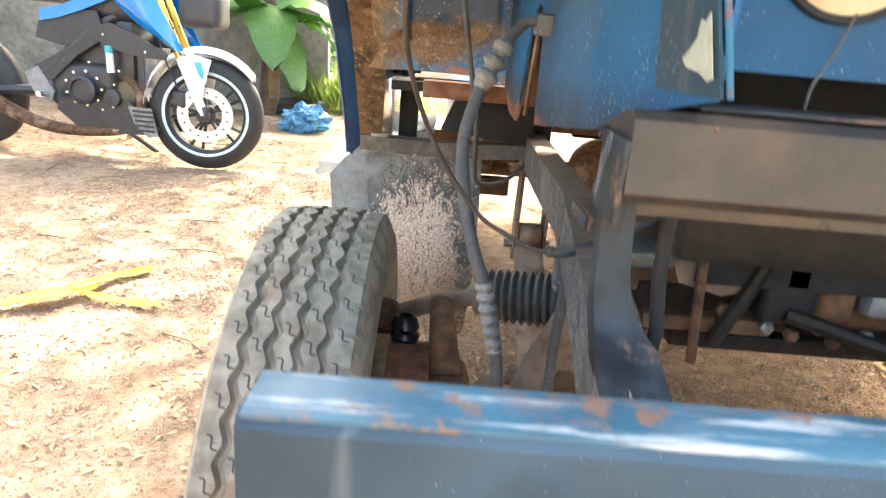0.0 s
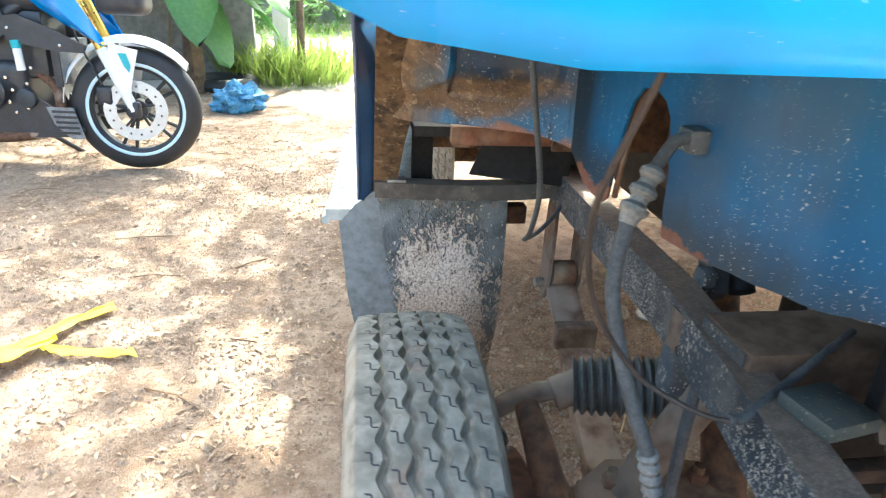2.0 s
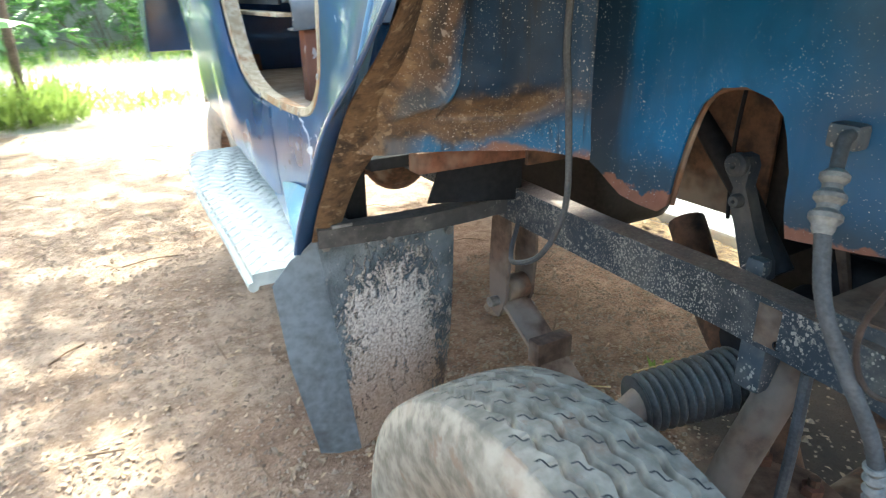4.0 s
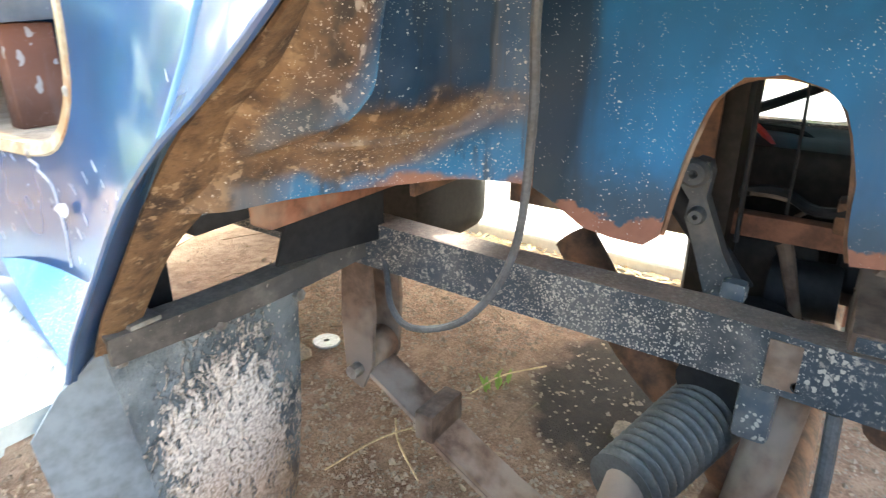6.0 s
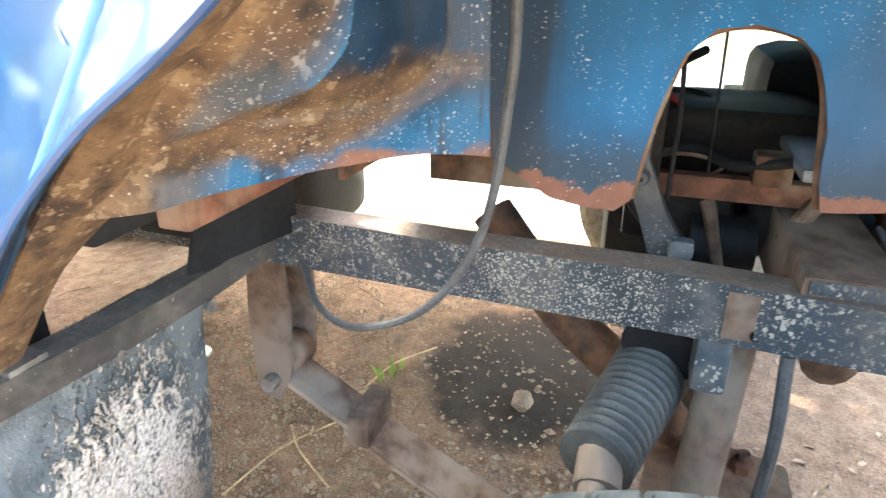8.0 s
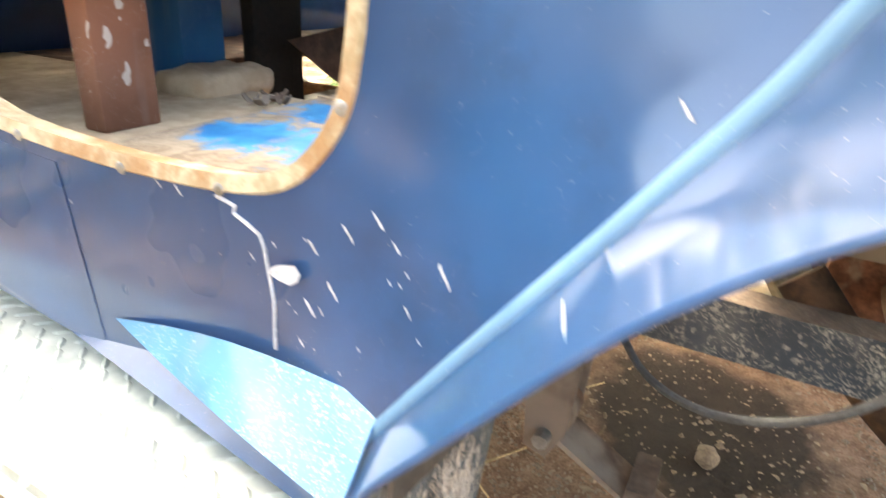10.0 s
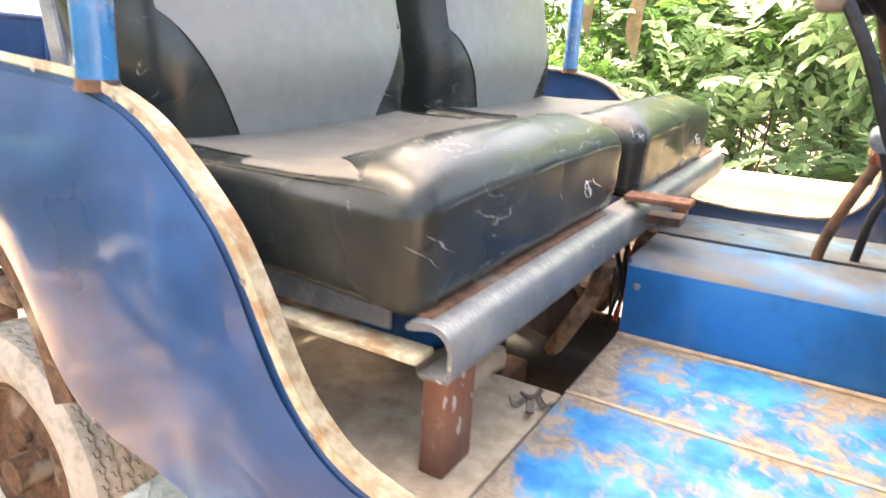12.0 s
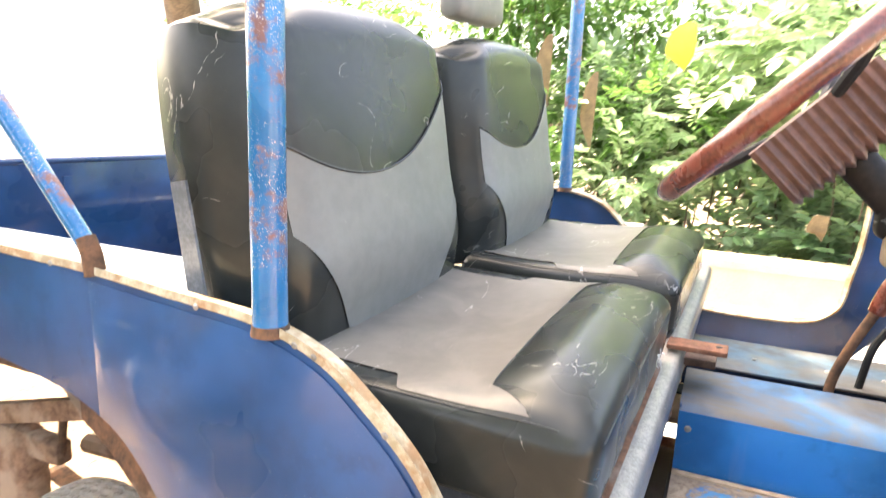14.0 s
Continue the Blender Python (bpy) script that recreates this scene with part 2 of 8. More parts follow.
def flap_mat():
    """Blue-grey sheet; wheel-thrown mud dried in small clots, closing to a crust over the lower middle."""
    n = Nodes("mud-caked grey flap")
    x, z = axis_of(n, 0), axis_of(n, 2)
    big, fine = n.noise(8, 4), n.noise(260, 3)
    reach = n.math("ADD", n.ramp(z, 0.585, 0.43, -0.10, 0.26), n.ramp(x, -0.022, 0.012, -0.34, 0.0))
    reach = n.math("ADD", reach, n.ramp(x, 0.12, 0.178, 0.0, -0.24))
    reach = n.math("ADD", reach, n.math("MULTIPLY", n.math("SUBTRACT", big, 0.5), 0.45))
    clot = n.noise(70, 4, 0.62, stretch=(1, 1, 0.55), warp=1.8)
    crumb = n.noise(250, 3, 0.6, stretch=(1, 1, 0.8))
    v = n.math("ADD", n.math("ADD", n.math("MULTIPLY", clot, 0.75), n.math("MULTIPLY", crumb, 0.25)), n.math("MULTIPLY", reach, 0.62))
    mask = n.ramp(v, 0.520, 0.56)
    drops = n.math("MAXIMUM", spatter(n, 150, 0.9), spatter(n, 330, 0.8, patch=8.0))
    mask = n.math("MAXIMUM", mask, n.math("MULTIPLY", n.math("MULTIPLY", drops, n.ramp(x, -0.040, -0.005)), 0.85))
    c = n.mix(n.ramp(n.noise(18, 5), 0.35, 0.65), (0.080, 0.102, 0.115), (0.20, 0.235, 0.25))
    c = n.mix(n.ramp(n.noise(60, 4, 0.6, stretch=(1, 1, 0.1)), 0.5, 0.7, 0, 0.35), c, (0.25, 0.26, 0.26))
    c = n.mix(n.math("MULTIPLY", n.ramp(z, 0.36, 0.25), n.ramp(n.noise(12, 4), 0.35, 0.6)), c, (0.16, 0.10, 0.07))
    mud = n.mix(n.ramp(n.math("ADD", n.math("MULTIPLY", fine, 0.4), n.math("MULTIPLY", crumb, 0.6)), 0.4, 0.6), n.mix(n.ramp(z, 0.30, 0.46), (0.36, 0.26, 0.19), (0.46, 0.40, 0.34)), n.mix(n.ramp(z, 0.28, 0.44), (0.50, 0.38, 0.29), (0.82, 0.74, 0.65)))
    c = n.mix(n.math("MULTIPLY", mask, 0.92), c, mud)
    n.bump(n.math("ADD", n.math("MULTIPLY", n.ramp(v, 0.46, 0.62), 1.0), n.math("MULTIPLY", crumb, 0.35)), 1.0, 0.006)
    return n.done(c, n.ramp(mask, 0, 1, 0.5, 0.92))


def rusty(name, a=(0.09, 0.04, 0.022), b=(0.27, 0.12, 0.05), dust=(0.34, 0.27, 0.20), dusty=0.35):
    n = Nodes(name)
    big, mid, fine = n.noise(8, 4), n.noise(40, 6, 0.65), n.noise(220, 3)
    c = n.mix(n.ramp(mid, 0.32, 0.68), a, b)
    c = n.mix(n.ramp(big, 0.62 - 0.3 * dusty, 0.78 - 0.3 * dusty, 0, 0.8), c, dust)
    n.bump(n.math("ADD", n.math("MULTIPLY", mid, 0.7), n.math("MULTIPLY", fine, 0.3)), 0.5, 0.003)
    return n.done(c, 0.82)


BLUE = (0.002, 0.060, 0.180)
M_BLUE = paint("blue enamel", BLUE, 0.26, chips=0.0, rust=0.0, dust=0.05, coat=1.0, ground_tint=0.075, fade=0.25)
# bead colour, paler than the panel it runs along
M_BEAD = paint("dusty pale blue enamel", (0.11, 0.24, 0.40), 0.4, chips=0.2, rust=0.0, dust=0.6, coat=0.1)
# brighter copy of the blue: daylight on the bonnet lip put into the colour
M_LIP = paint("lit blue bonnet enamel", (0.003, 0.26, 0.58), 0.25, chips=0.0, rust=0.0, dust=0.0, coat=0.3)
M_APRON = paint("weathered blue enamel", (0.004, 0.102, 0.240), 0.42, chips=0.42, rust=0.0, dust=0.12, dull=(0.70, 0.86), dark_span=(1.02, 1.06), coat=0.15, band=(0.712, 0.018, (0.02, 0.035, 0.045)))
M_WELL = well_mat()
M_BUMPER = paint("chipped blue-grey enamel", (0.032, 0.064, 0.092), 0.5, chips=0.1, rust=0.42, dust=0.8, coat=0.0)


def bumper_top_mat():
    """Bright blue scraped along its length to pale primer, rusting in patches."""
    n = Nodes("scraped blue enamel")
    scr, mid = n.noise(55, 6, 0.7, stretch=(0.10, 1, 1)), n.noise(30, 6, 0.7)
    c = n.mix(n.ramp(n.noise(9, 4), 0.35, 0.65), (0.026, 0.088, 0.135), (0.05, 0.155, 0.225))
    c = n.mix(n.ramp(scr, 0.52, 0.64, 0, 0.8), c, (0.50, 0.52, 0.52))
    c = n.mix(n.math("MULTIPLY", n.ramp(mid, 0.50, 0.58), n.ramp(n.noise(7, 4), 0.46, 0.60)), c, n.mix(scr, (0.12, 0.055, 0.035), (0.32, 0.20, 0.15)))
    n.bump(n.math("ADD", scr, mid), 0.3, 0.002)
    return n.done(c, n.ramp(mid, 0.3, 0.7, 0.3, 0.6))


M_BUMPTOP = bumper_top_mat()
M_RUSTBROWN = flange_mat()
M_RUST = rusty("dark rust", (0.05, 0.028, 0.018), (0.17, 0.085, 0.045), dusty=0.3)
M_RUSTRED = rusty("red-brown rust", (0.10, 0.042, 0.025), (0.25, 0.105, 0.06), dusty=0.25)
M_DUSTY = rusty("dust-covered brown steel", (0.075, 0.048, 0.034), (0.17, 0.11, 0.075), (0.24, 0.195, 0.155), dusty=0.6)
M_BARDUST = muddy("dust-greyed black angle iron", (0.05, 0.048, 0.045), (0.34, 0.30, 0.26), 0.3, 0.7, 60, film=0.85, settled=(0.21, 0.18, 0.15))
M_RAIL = muddy("muddy black steel", (0.018, 0.028, 0.040), amount=0.75, scale=105, film=0.35, settled=(0.20, 0.145, 0.11))
M_SPRING = rusty("dusty rusted spring steel", (0.12, 0.07, 0.045), (0.27, 0.175, 0.12), (0.36, 0.29, 0.23), dusty=0.5)
M_PAD = muddy("dusty green-grey plate", (0.055, 0.068, 0.066), (0.24, 0.23, 0.20), 0.3, 0.7, 60, film=0.5)
M_ARM = muddy("dusty blue-black casting", (0.04, 0.055, 0.07), amount=0.4, scale=70, film=0.45)
M_CAST = muddy("greasy blue-black casting", (0.022, 0.030, 0.038), amount=0.22, scale=90, film=0.35)
M_FLAP = flap_mat()
M_BLACK = plain("black steel", (0.016, 0.017, 0.019), 0.68, var=0.5, Specular_IOR_Level=0.3)
def scraped_mat():
    """Blue-black steel rubbed bright along its edges and scratched."""
    n = Nodes("scraped blue-black steel")
    mid, scr = n.noise(26, 5, 0.65), n.noise(70, 5, 0.7, stretch=(1, 0.25, 0.12), warp=0.6)
    c = n.mix(n.ramp(mid, 0.35, 0.65), (0.010, 0.014, 0.019), (0.030, 0.042, 0.051))
    c = n.mix(n.ramp(scr, 0.63, 0.70, 0, 0.7), c, (0.33, 0.35, 0.37))
    c = n.mix(n.math("MULTIPLY", n.ramp(n.noise(18, 5, 0.7), 0.56, 0.66), 0.7), c, (0.24, 0.13, 0.09))
    n.bump(n.math("ADD", mid, scr), 0.35, 0.002)
    return n.done(c, n.ramp(mid, 0.3, 0.7, 0.45, 0.65), Specular_IOR_Level=0.35)


M_SCRAPED = scraped_mat()
M_DARKBOX = muddy("black channel with brown dust", (0.016, 0.014, 0.013), (0.14, 0.088, 0.056), 0.1, 0.6, 9, film=0.55)
M_RUBBER = plain("black rubber", (0.025, 0.026, 0.028), 0.62, var=0.35, scale=30)
M_HOSE = plain("dusty rubber hose", (0.07, 0.075, 0.08), 0.7, var=0.4, scale=40)
M_STEEL = plain("dull zinc steel", (0.32, 0.31, 0.29), 0.5, 0.7, var=0.4)
M_GREYSTEEL = plain("worn grey steel", (0.22, 0.24, 0.26), 0.42, 0.35, var=0.35, scale=20)
M_CHROME = plain("polished steel", (0.75, 0.75, 0.74), 0.18, 1.0, var=0.1)
M_ENGINE = plain("oily engine iron", (0.016, 0.013, 0.011), 0.58, 0.0, var=0.6, Specular_IOR_Level=0.25)


def rim_mat():
    n = Nodes("cream rim paint")
    big, mid, fine = n.noise(9, 4), n.noise(45, 5, 0.65), n.noise(220, 3)
    c = n.mix(n.ramp(mid, 0.35, 0.65), (0.33, 0.265, 0.165), (0.54, 0.475, 0.345))
    c = n.mix(n.ramp(n.noise(13, 5, 0.7), 0.46, 0.60, 0, 0.9), c, n.mix(fine, (0.20, 0.095, 0.04), (0.42, 0.25, 0.12)))
    n.bump(mid, 0.3, 0.002)
    return n.done(c, n.ramp(big, 0.3, 0.7, 0.4, 0.65))


def floor_mat():
    """Bright blue paint under trodden tan dust, thick along the joints and towards the rear and the sill."""
    n = Nodes("dusty blue floor paint")
    x, y = axis_of(n, 0), axis_of(n, 1)
    big, mid, fine = n.noise(5.5, 4, 0.6, warp=1.2), n.noise(24, 5, 0.62, warp=1.6), n.noise(170, 3)
    blue = n.mix(n.ramp(n.noise(15, 4, 0.6), 0.35, 0.65), (0.008, 0.15, 0.41), (0.035, 0.28, 0.55))
    blue = n.mix(n.ramp(n.noise(11, 4), 0.50, 0.70, 0, 0.5), blue, (0.11, 0.30, 0.44))
    dust = n.mix(n.ramp(n.math("ADD", n.math("MULTIPLY", fine, 0.25), n.math("MULTIPLY", mid, 0.75)), 0.35, 0.65), (0.20, 0.150, 0.108), (0.36, 0.295, 0.225))
    lie = n.math("ADD", n.math("MULTIPLY", big, 0.42), n.math("ADD", n.math("MULTIPLY", mid, 0.38), n.math("MULTIPLY", n.noise(13, 4, 0.6, stretch=(0.45, 1, 1), warp=2.0), 0.20)))
    wob = n.math("MULTIPLY", n.math("SUBTRACT", big, 0.5), 0.10)
    xx, yy = n.math("ADD", x, wob), n.math("ADD", y, wob)
    for at in (0.376, 0.637):
        lie = n.math("ADD", lie, n.ramp(n.math("ABSOLUTE", n.math("SUBTRACT", xx, at)), 0.055, 0.0, 0.0, 0.075))
    lie = n.math("ADD", lie, n.math("ADD", n.ramp(yy, 1.66, 1.76, 0, 0.22), n.ramp(xx, 0.16, 0.04, 0, 0.20)))
    lie = n.math("ADD", lie, n.ramp(yy, 1.55, 1.42, 0, 0.02))
    m = n.ramp(lie, 0.485, 0.605)
    n.bump(n.math("ADD", m, n.math("MULTIPLY", fine, 0.3)), 0.3, 0.002)
    return n.done(n.mix(m, blue, dust), n.ramp(m, 0, 1, 0.5, 0.9), Specular_IOR_Level=0.3)


def dulled_mat(name, grey, blue, soot):
    """Blue sheet almost lost under settled grey-brown dust."""
    n = Nodes(name)
    big, mid, fine = n.noise(6, 4, 0.6, stretch=(1, 0.5, 1), warp=0.8), n.noise(30, 5, 0.6), n.noise(190, 3)
    c = n.mix(n.ramp(big, 0.40, 0.66), grey, blue)
    c = n.mix(n.ramp(mid, 0.45, 0.70, 0, 0.45), c, tuple(x * 1.3 for x in grey))
    c = n.mix(n.ramp(n.noise(9, 4), 0.52, 0.68, 0, soot), c, (0.035, 0.036, 0.038))
    n.bump(n.math("ADD", mid, n.math("MULTIPLY", fine, 0.4)), 0.2, 0.002)
    return n.done(c, n.ramp(mid, 0.3, 0.7, 0.5, 0.75), Specular_IOR_Level=0.3)


def dust_floor_mat():
    n = Nodes("dust-covered floor steel")
    big, mid, fine = n.noise(6, 4), n.noise(30, 5), n.noise(220, 3)
    c = n.mix(n.ramp(mid, 0.3, 0.7), (0.40, 0.295, 0.195), (0.56, 0.44, 0.31))
    c = n.mix(n.ramp(big, 0.58, 0.75, 0, 0.5), c, (0.20, 0.13, 0.085))
    n.bump(n.math("ADD", mid, n.math("MULTIPLY", fine, 0.5)), 0.4, 0.004)
    return n.done(c, 0.9)


def tyre_mat(name="dusty tyre rubber", caked=0.0, axle=None):
    """Greyed rubber; axle gives y, z and the radius below which dust lies in the grooves."""
    n = Nodes(name)
    big, mid, fine = n.noise(9, 4), n.noise(50, 4), n.noise(260, 3)
    c = n.mix(n.ramp(mid, 0.3, 0.7), (0.135, 0.125, 0.100), (0.265, 0.248, 0.205))
    c = n.mix(n.ramp(big, 0.5, 0.7, 0, 0.5), c, (0.31, 0.275, 0.22))
    c = n.mix(n.math("MULTIPLY", n.ramp(n.noise(16, 5, 0.65), 0.54, 0.64), n.ramp(mid, 0.40, 0.55, 0.2, 0.7)), c, (0.17, 0.11, 0.075))
    if axle:
        dy, dz = n.math("SUBTRACT", axis_of(n, 1), axle[0]), n.math("SUBTRACT", axis_of(n, 2), axle[1])
        rad = n.math("SQRT", n.math("ADD", n.math("MULTIPLY", dy, dy), n.math("MULTIPLY", dz, dz)))
        inside = n.math("MULTIPLY", n.ramp(rad, axle[2], axle[2] - 0.003), n.ramp(rad, axle[2] - 0.024, axle[2] - 0.014))
        c = n.mix(n.math("MULTIPLY", inside, n.ramp(mid, 0.3, 0.6, 0.10, 0.50)), c, (0.38, 0.335, 0.27))
    if caked:
        c = n.mix(n.ramp(n.math("ADD", n.math("MULTIPLY", big, 0.5), n.math("MULTIPLY", mid, 0.5)), 0.34, 0.60, caked * 0.5, caked), c, (0.56, 0.50, 0.42))
    n.bump(n.math("ADD", mid, n.math("MULTIPLY", fine, 0.6)), 0.45, 0.002)
    return n.done(c, 0.85)


def step_mat():
    n = Nodes("pale green plate paint")
    big, mid, fine = n.noise(7, 4), n.noise(40, 5), n.noise(200, 3)
    c = n.mix(n.ramp(mid, 0.3, 0.7), (0.36, 0.41, 0.39), (0.52, 0.57, 0.54))
    c = n.mix(n.ramp(big, 0.5, 0.75, 0, 0.6), c, (0.44, 0.41, 0.35))
    n.bump(fine, 0.2, 0.001)
    return n.done(c, n.ramp(big, 0.3, 0.7, 0.35, 0.6))


def vinyl(name, color, dust=0.25, rough=0.42, scratch=0.5, gloss=0.5):
    """Smooth upholstery vinyl with soft creases, a film of dust and a few pale scuffs."""
    n = Nodes(name)
    big, mid, grain = n.noise(5, 3), n.noise(35, 4), n.cells(620)
    c = n.mix(n.ramp(mid, 0.3, 0.7), tuple(x * 0.94 for x in color), tuple(x * 1.06 for x in color))
    c = n.mix(n.ramp(n.noise(9, 5, 0.6, warp=0.6), 0.42, 0.70, 0, dust * 0.7), c, (0.33, 0.29, 0.24))
    c = n.mix(n.ramp(n.noise(60, 4, 0.7, stretch=(0.3, 1, 1), warp=1.2), 0.64, 0.72, 0, dust * 0.6), c, (0.50, 0.46, 0.40))
    line = n.math("ABSOLUTE", n.math("SUBTRACT", n.noise(7, 2, 0.5, stretch=(0.5, 1.3, 1), warp=1.6), 0.5))
    worn = n.math("MULTIPLY", n.ramp(line, 0.009, 0.002), n.math("MULTIPLY", n.ramp(n.noise(8, 2), 0.56, 0.62), n.ramp(n.noise(120, 3), 0.42, 0.55)))
    c = n.mix(n.math("MULTIPLY", worn, scratch), c, (0.66, 0.63, 0.57))
    fold = n.noise(11, 2, 0.45, stretch=(1, 0.6, 1), warp=1.0)
    n.bump(n.math("ADD", n.math("MULTIPLY", grain, 0.05), n.math("MULTIPLY", fold, 0.8)), 0.10, 0.006)
    return n.done(c, n.math("ADD", n.ramp(big, 0.3, 0.7, rough - 0.05, rough + 0.05), n.math("MULTIPLY", worn, 0.3)), Specular_IOR_Level=gloss)


M_RIM, M_FLOOR, M_DUSTFLOOR, M_TYRE, M_STEP = rim_mat(), floor_mat(), dust_floor_mat(), tyre_mat(axle=(0.872, 0.300, 0.2945)), step_mat()
# paler copy for the rear tyres: dust, and the sun on them put into colour
M_TYREREAR = tyre_mat("sunlit dusty tyre rubber", 0.9)
M_VBLACK = vinyl("black vinyl", (0.021, 0.024, 0.022), 0.04, 0.27, 0.40, 0.38)
M_VGREY = vinyl("grey vinyl", (0.175, 0.178, 0.168), 0.10, 0.42, 0.25)
M_VDUST = vinyl("dusty grey-brown vinyl", (0.145, 0.130, 0.112), 0.30, 0.42, 0.9)
M_WHEELBROWN = plain("red-brown varnished rim", (0.13, 0.035, 0.022), 0.25, var=0.45, scale=25, Coat_Weight=0.6, Coat_Roughness=0.15)
M_HUBBROWN = plain("brown ribbed plastic", (0.11, 0.055, 0.042), 0.55, var=0.3)


def ground_mat():
    n = Nodes("brown earth")
    huge, big, mid, fine = n.noise(0.6, 3), n.noise(3.2, 5), n.noise(22, 6, 0.65), n.noise(140, 4, 0.7)
    c = n.mix(n.ramp(n.math("ADD", n.math("MULTIPLY", big, 0.5), n.math("MULTIPLY", mid, 0.5)), 0.36, 0.64), (0.215, 0.137, 0.086), (0.44, 0.325, 0.235))
    c = n.mix(n.ramp(fine, 0.55, 0.75, 0, 0.55), c, (0.45, 0.35, 0.25))
    c = n.mix(n.ramp(n.cells(48), 0.22, 0.10, 0, 0.5), c, (0.14, 0.085, 0.05))
    c = n.mix(n.ramp(n.noise(230, 3, 0.7), 0.60, 0.67, 0, 0.6), c, (0.12, 0.075, 0.046))
    c = n.mix(n.ramp(n.noise(90, 4, 0.7), 0.62, 0.68, 0, 0.5), c, (0.52, 0.42, 0.32))
    ux, uy = n.math("MULTIPLY", n.math("SUBTRACT", axis_of(n, 0), 0.80), 0.95), n.math("MULTIPLY", n.math("SUBTRACT", axis_of(n, 1), 1.45), 0.62)
    ud = n.math("ADD", n.math("SQRT", n.math("ADD", n.math("MULTIPLY", ux, ux), n.math("MULTIPLY", uy, uy))), n.math("MULTIPLY", n.math("SUBTRACT", big, 0.5), 0.5))
    c = n.mix(n.ramp(ud, 0.95, 0.6, 0, 0.8), c, n.mix(n.ramp(n.math("ADD", n.math("MULTIPLY", mid, 0.5), n.math("MULTIPLY", fine, 0.5)), 0.36, 0.64), (0.18, 0.092, 0.055), (0.43, 0.265, 0.17)))
    # oil soaked into the earth under the engine
    dx = n.math("MULTIPLY", n.math("SUBTRACT", axis_of(n, 0), 1.02), 1.0)
    dy = n.math("MULTIPLY", n.math("SUBTRACT", axis_of(n, 1), 1.20), 1.15)
    d = n.math("SQRT", n.math("ADD", n.math("MULTIPLY", dx, dx), n.math("MULTIPLY", dy, dy)))
    d = n.math("ADD", d, n.math("MULTIPLY", n.math("SUBTRACT", n.noise(9, 4), 0.5), 0.22))
    c = n.mix(n.ramp(d, 0.34, 0.24, 0, 0.9), c, (0.030, 0.022, 0.018))
    # pale swept road behind the vehicle
    road = n.ramp(n.math("ADD", axis_of(n, 1), n.math("MULTIPLY", big, 2.0)), 6.6, 7.4)
    c = n.mix(road, c, n.mix(mid, (0.52, 0.46, 0.39), (0.70, 0.66, 0.60)))
    n.bump(n.math("ADD", n.math("ADD", n.math("MULTIPLY", mid, 0.5), n.math("MULTIPLY", fine, 0.55)), n.math("MULTIPLY", big, 0.5)), 0.9, 0.02)
    return n.done(c, 0.93)


M_GROUND = ground_mat()
M_LEAFLIT = plain("dry leaf", (0.40, 0.285, 0.185), 0.75, var=0.5, scale=5)
M_STONE = plain("pale stone", (0.33, 0.245, 0.175), 0.85, var=0.4, scale=20, bump=0.4)
M_TWIG = plain("dry twig", (0.20, 0.13, 0.08), 0.85, var=0.4)
M_YELLOW = plain("yellow plastic ribbon", (0.85, 0.64, 0.02), 0.35, var=0.2)
M_BAG = plain("crumpled blue plastic", (0.08, 0.28, 0.48), 0.3, var=0.5, scale=25, bump=0.8, dist=0.01)
M_CONCRETE = plain("grey weathered concrete", (0.27, 0.28, 0.26), 0.88, var=0.35, scale=4, bump=0.4, dist=0.006)
M_WHITEWALL = plain("whitewashed plaster", (0.78, 0.77, 0.73), 0.85, var=0.08, scale=3)
M_CREAM = plain("cream-painted wood", (0.66, 0.54, 0.35), 0.6, var=0.12, scale=9)
M_SLAB = plain("pale cement slab", (0.72, 0.70, 0.64), 0.85, var=0.12, scale=6)
M_STRAW = plain("dry straw litter", (0.55, 0.40, 0.22), 0.9, var=0.5, scale=25)


def leaf_mat(name, a, b, sheen=0.45, through=0.35):
    n = Nodes(name)
    rnd = n.t.nodes.new("ShaderNodeNewGeometry").outputs["Random Per Island"]
    c = n.mix(rnd, a, b)
    c = n.mix(n.ramp(n.noise(30, 3), 0.4, 0.7, 0, 0.3), c, tuple(x * 1.6 for x in b))
    m = n.done(c, sheen)
    tr = n.t.nodes.new("ShaderNodeBsdfTranslucent")
    n.set(tr.inputs["Color"], n.mix(0.5, c, tuple(min(1, x * 2.2) for x in b)))
    mix = n.t.nodes.new("ShaderNodeMixShader")
    mix.inputs[0].default_value = through
    n.t.links.new(n.b.outputs[0], mix.inputs[1])
    n.t.links.new(tr.outputs[0], mix.inputs[2])
    n.t.links.new(mix.outputs[0], n.t.nodes["Material Output"].inputs[0])
    return m


M_LEAF = leaf_mat("broad green leaves", (0.045, 0.115, 0.025), (0.125, 0.245, 0.065))
M_LEAFPALE = leaf_mat("grey-green leaves", (0.14, 0.25, 0.11), (0.36, 0.48, 0.30), 0.35)
M_LEAFDARK = leaf_mat("dark crown leaves", (0.02, 0.07, 0.018), (0.06, 0.14, 0.035))
M_BANANA = leaf_mat("banana leaf", (0.10, 0.22, 0.06), (0.18, 0.33, 0.12), 0.35, 0.4)
M_BARK = plain("brown bark", (0.14, 0.10, 0.07), 0.9, var=0.5, scale=10, bump=0.7, dist=0.02)
M_DRYLEAF = plain("withered brown leaf", (0.17, 0.12, 0.065), 0.8, var=0.4)
M_YLEAF = plain("yellow withered leaf", (0.80, 0.60, 0.04), 0.5, var=0.15)
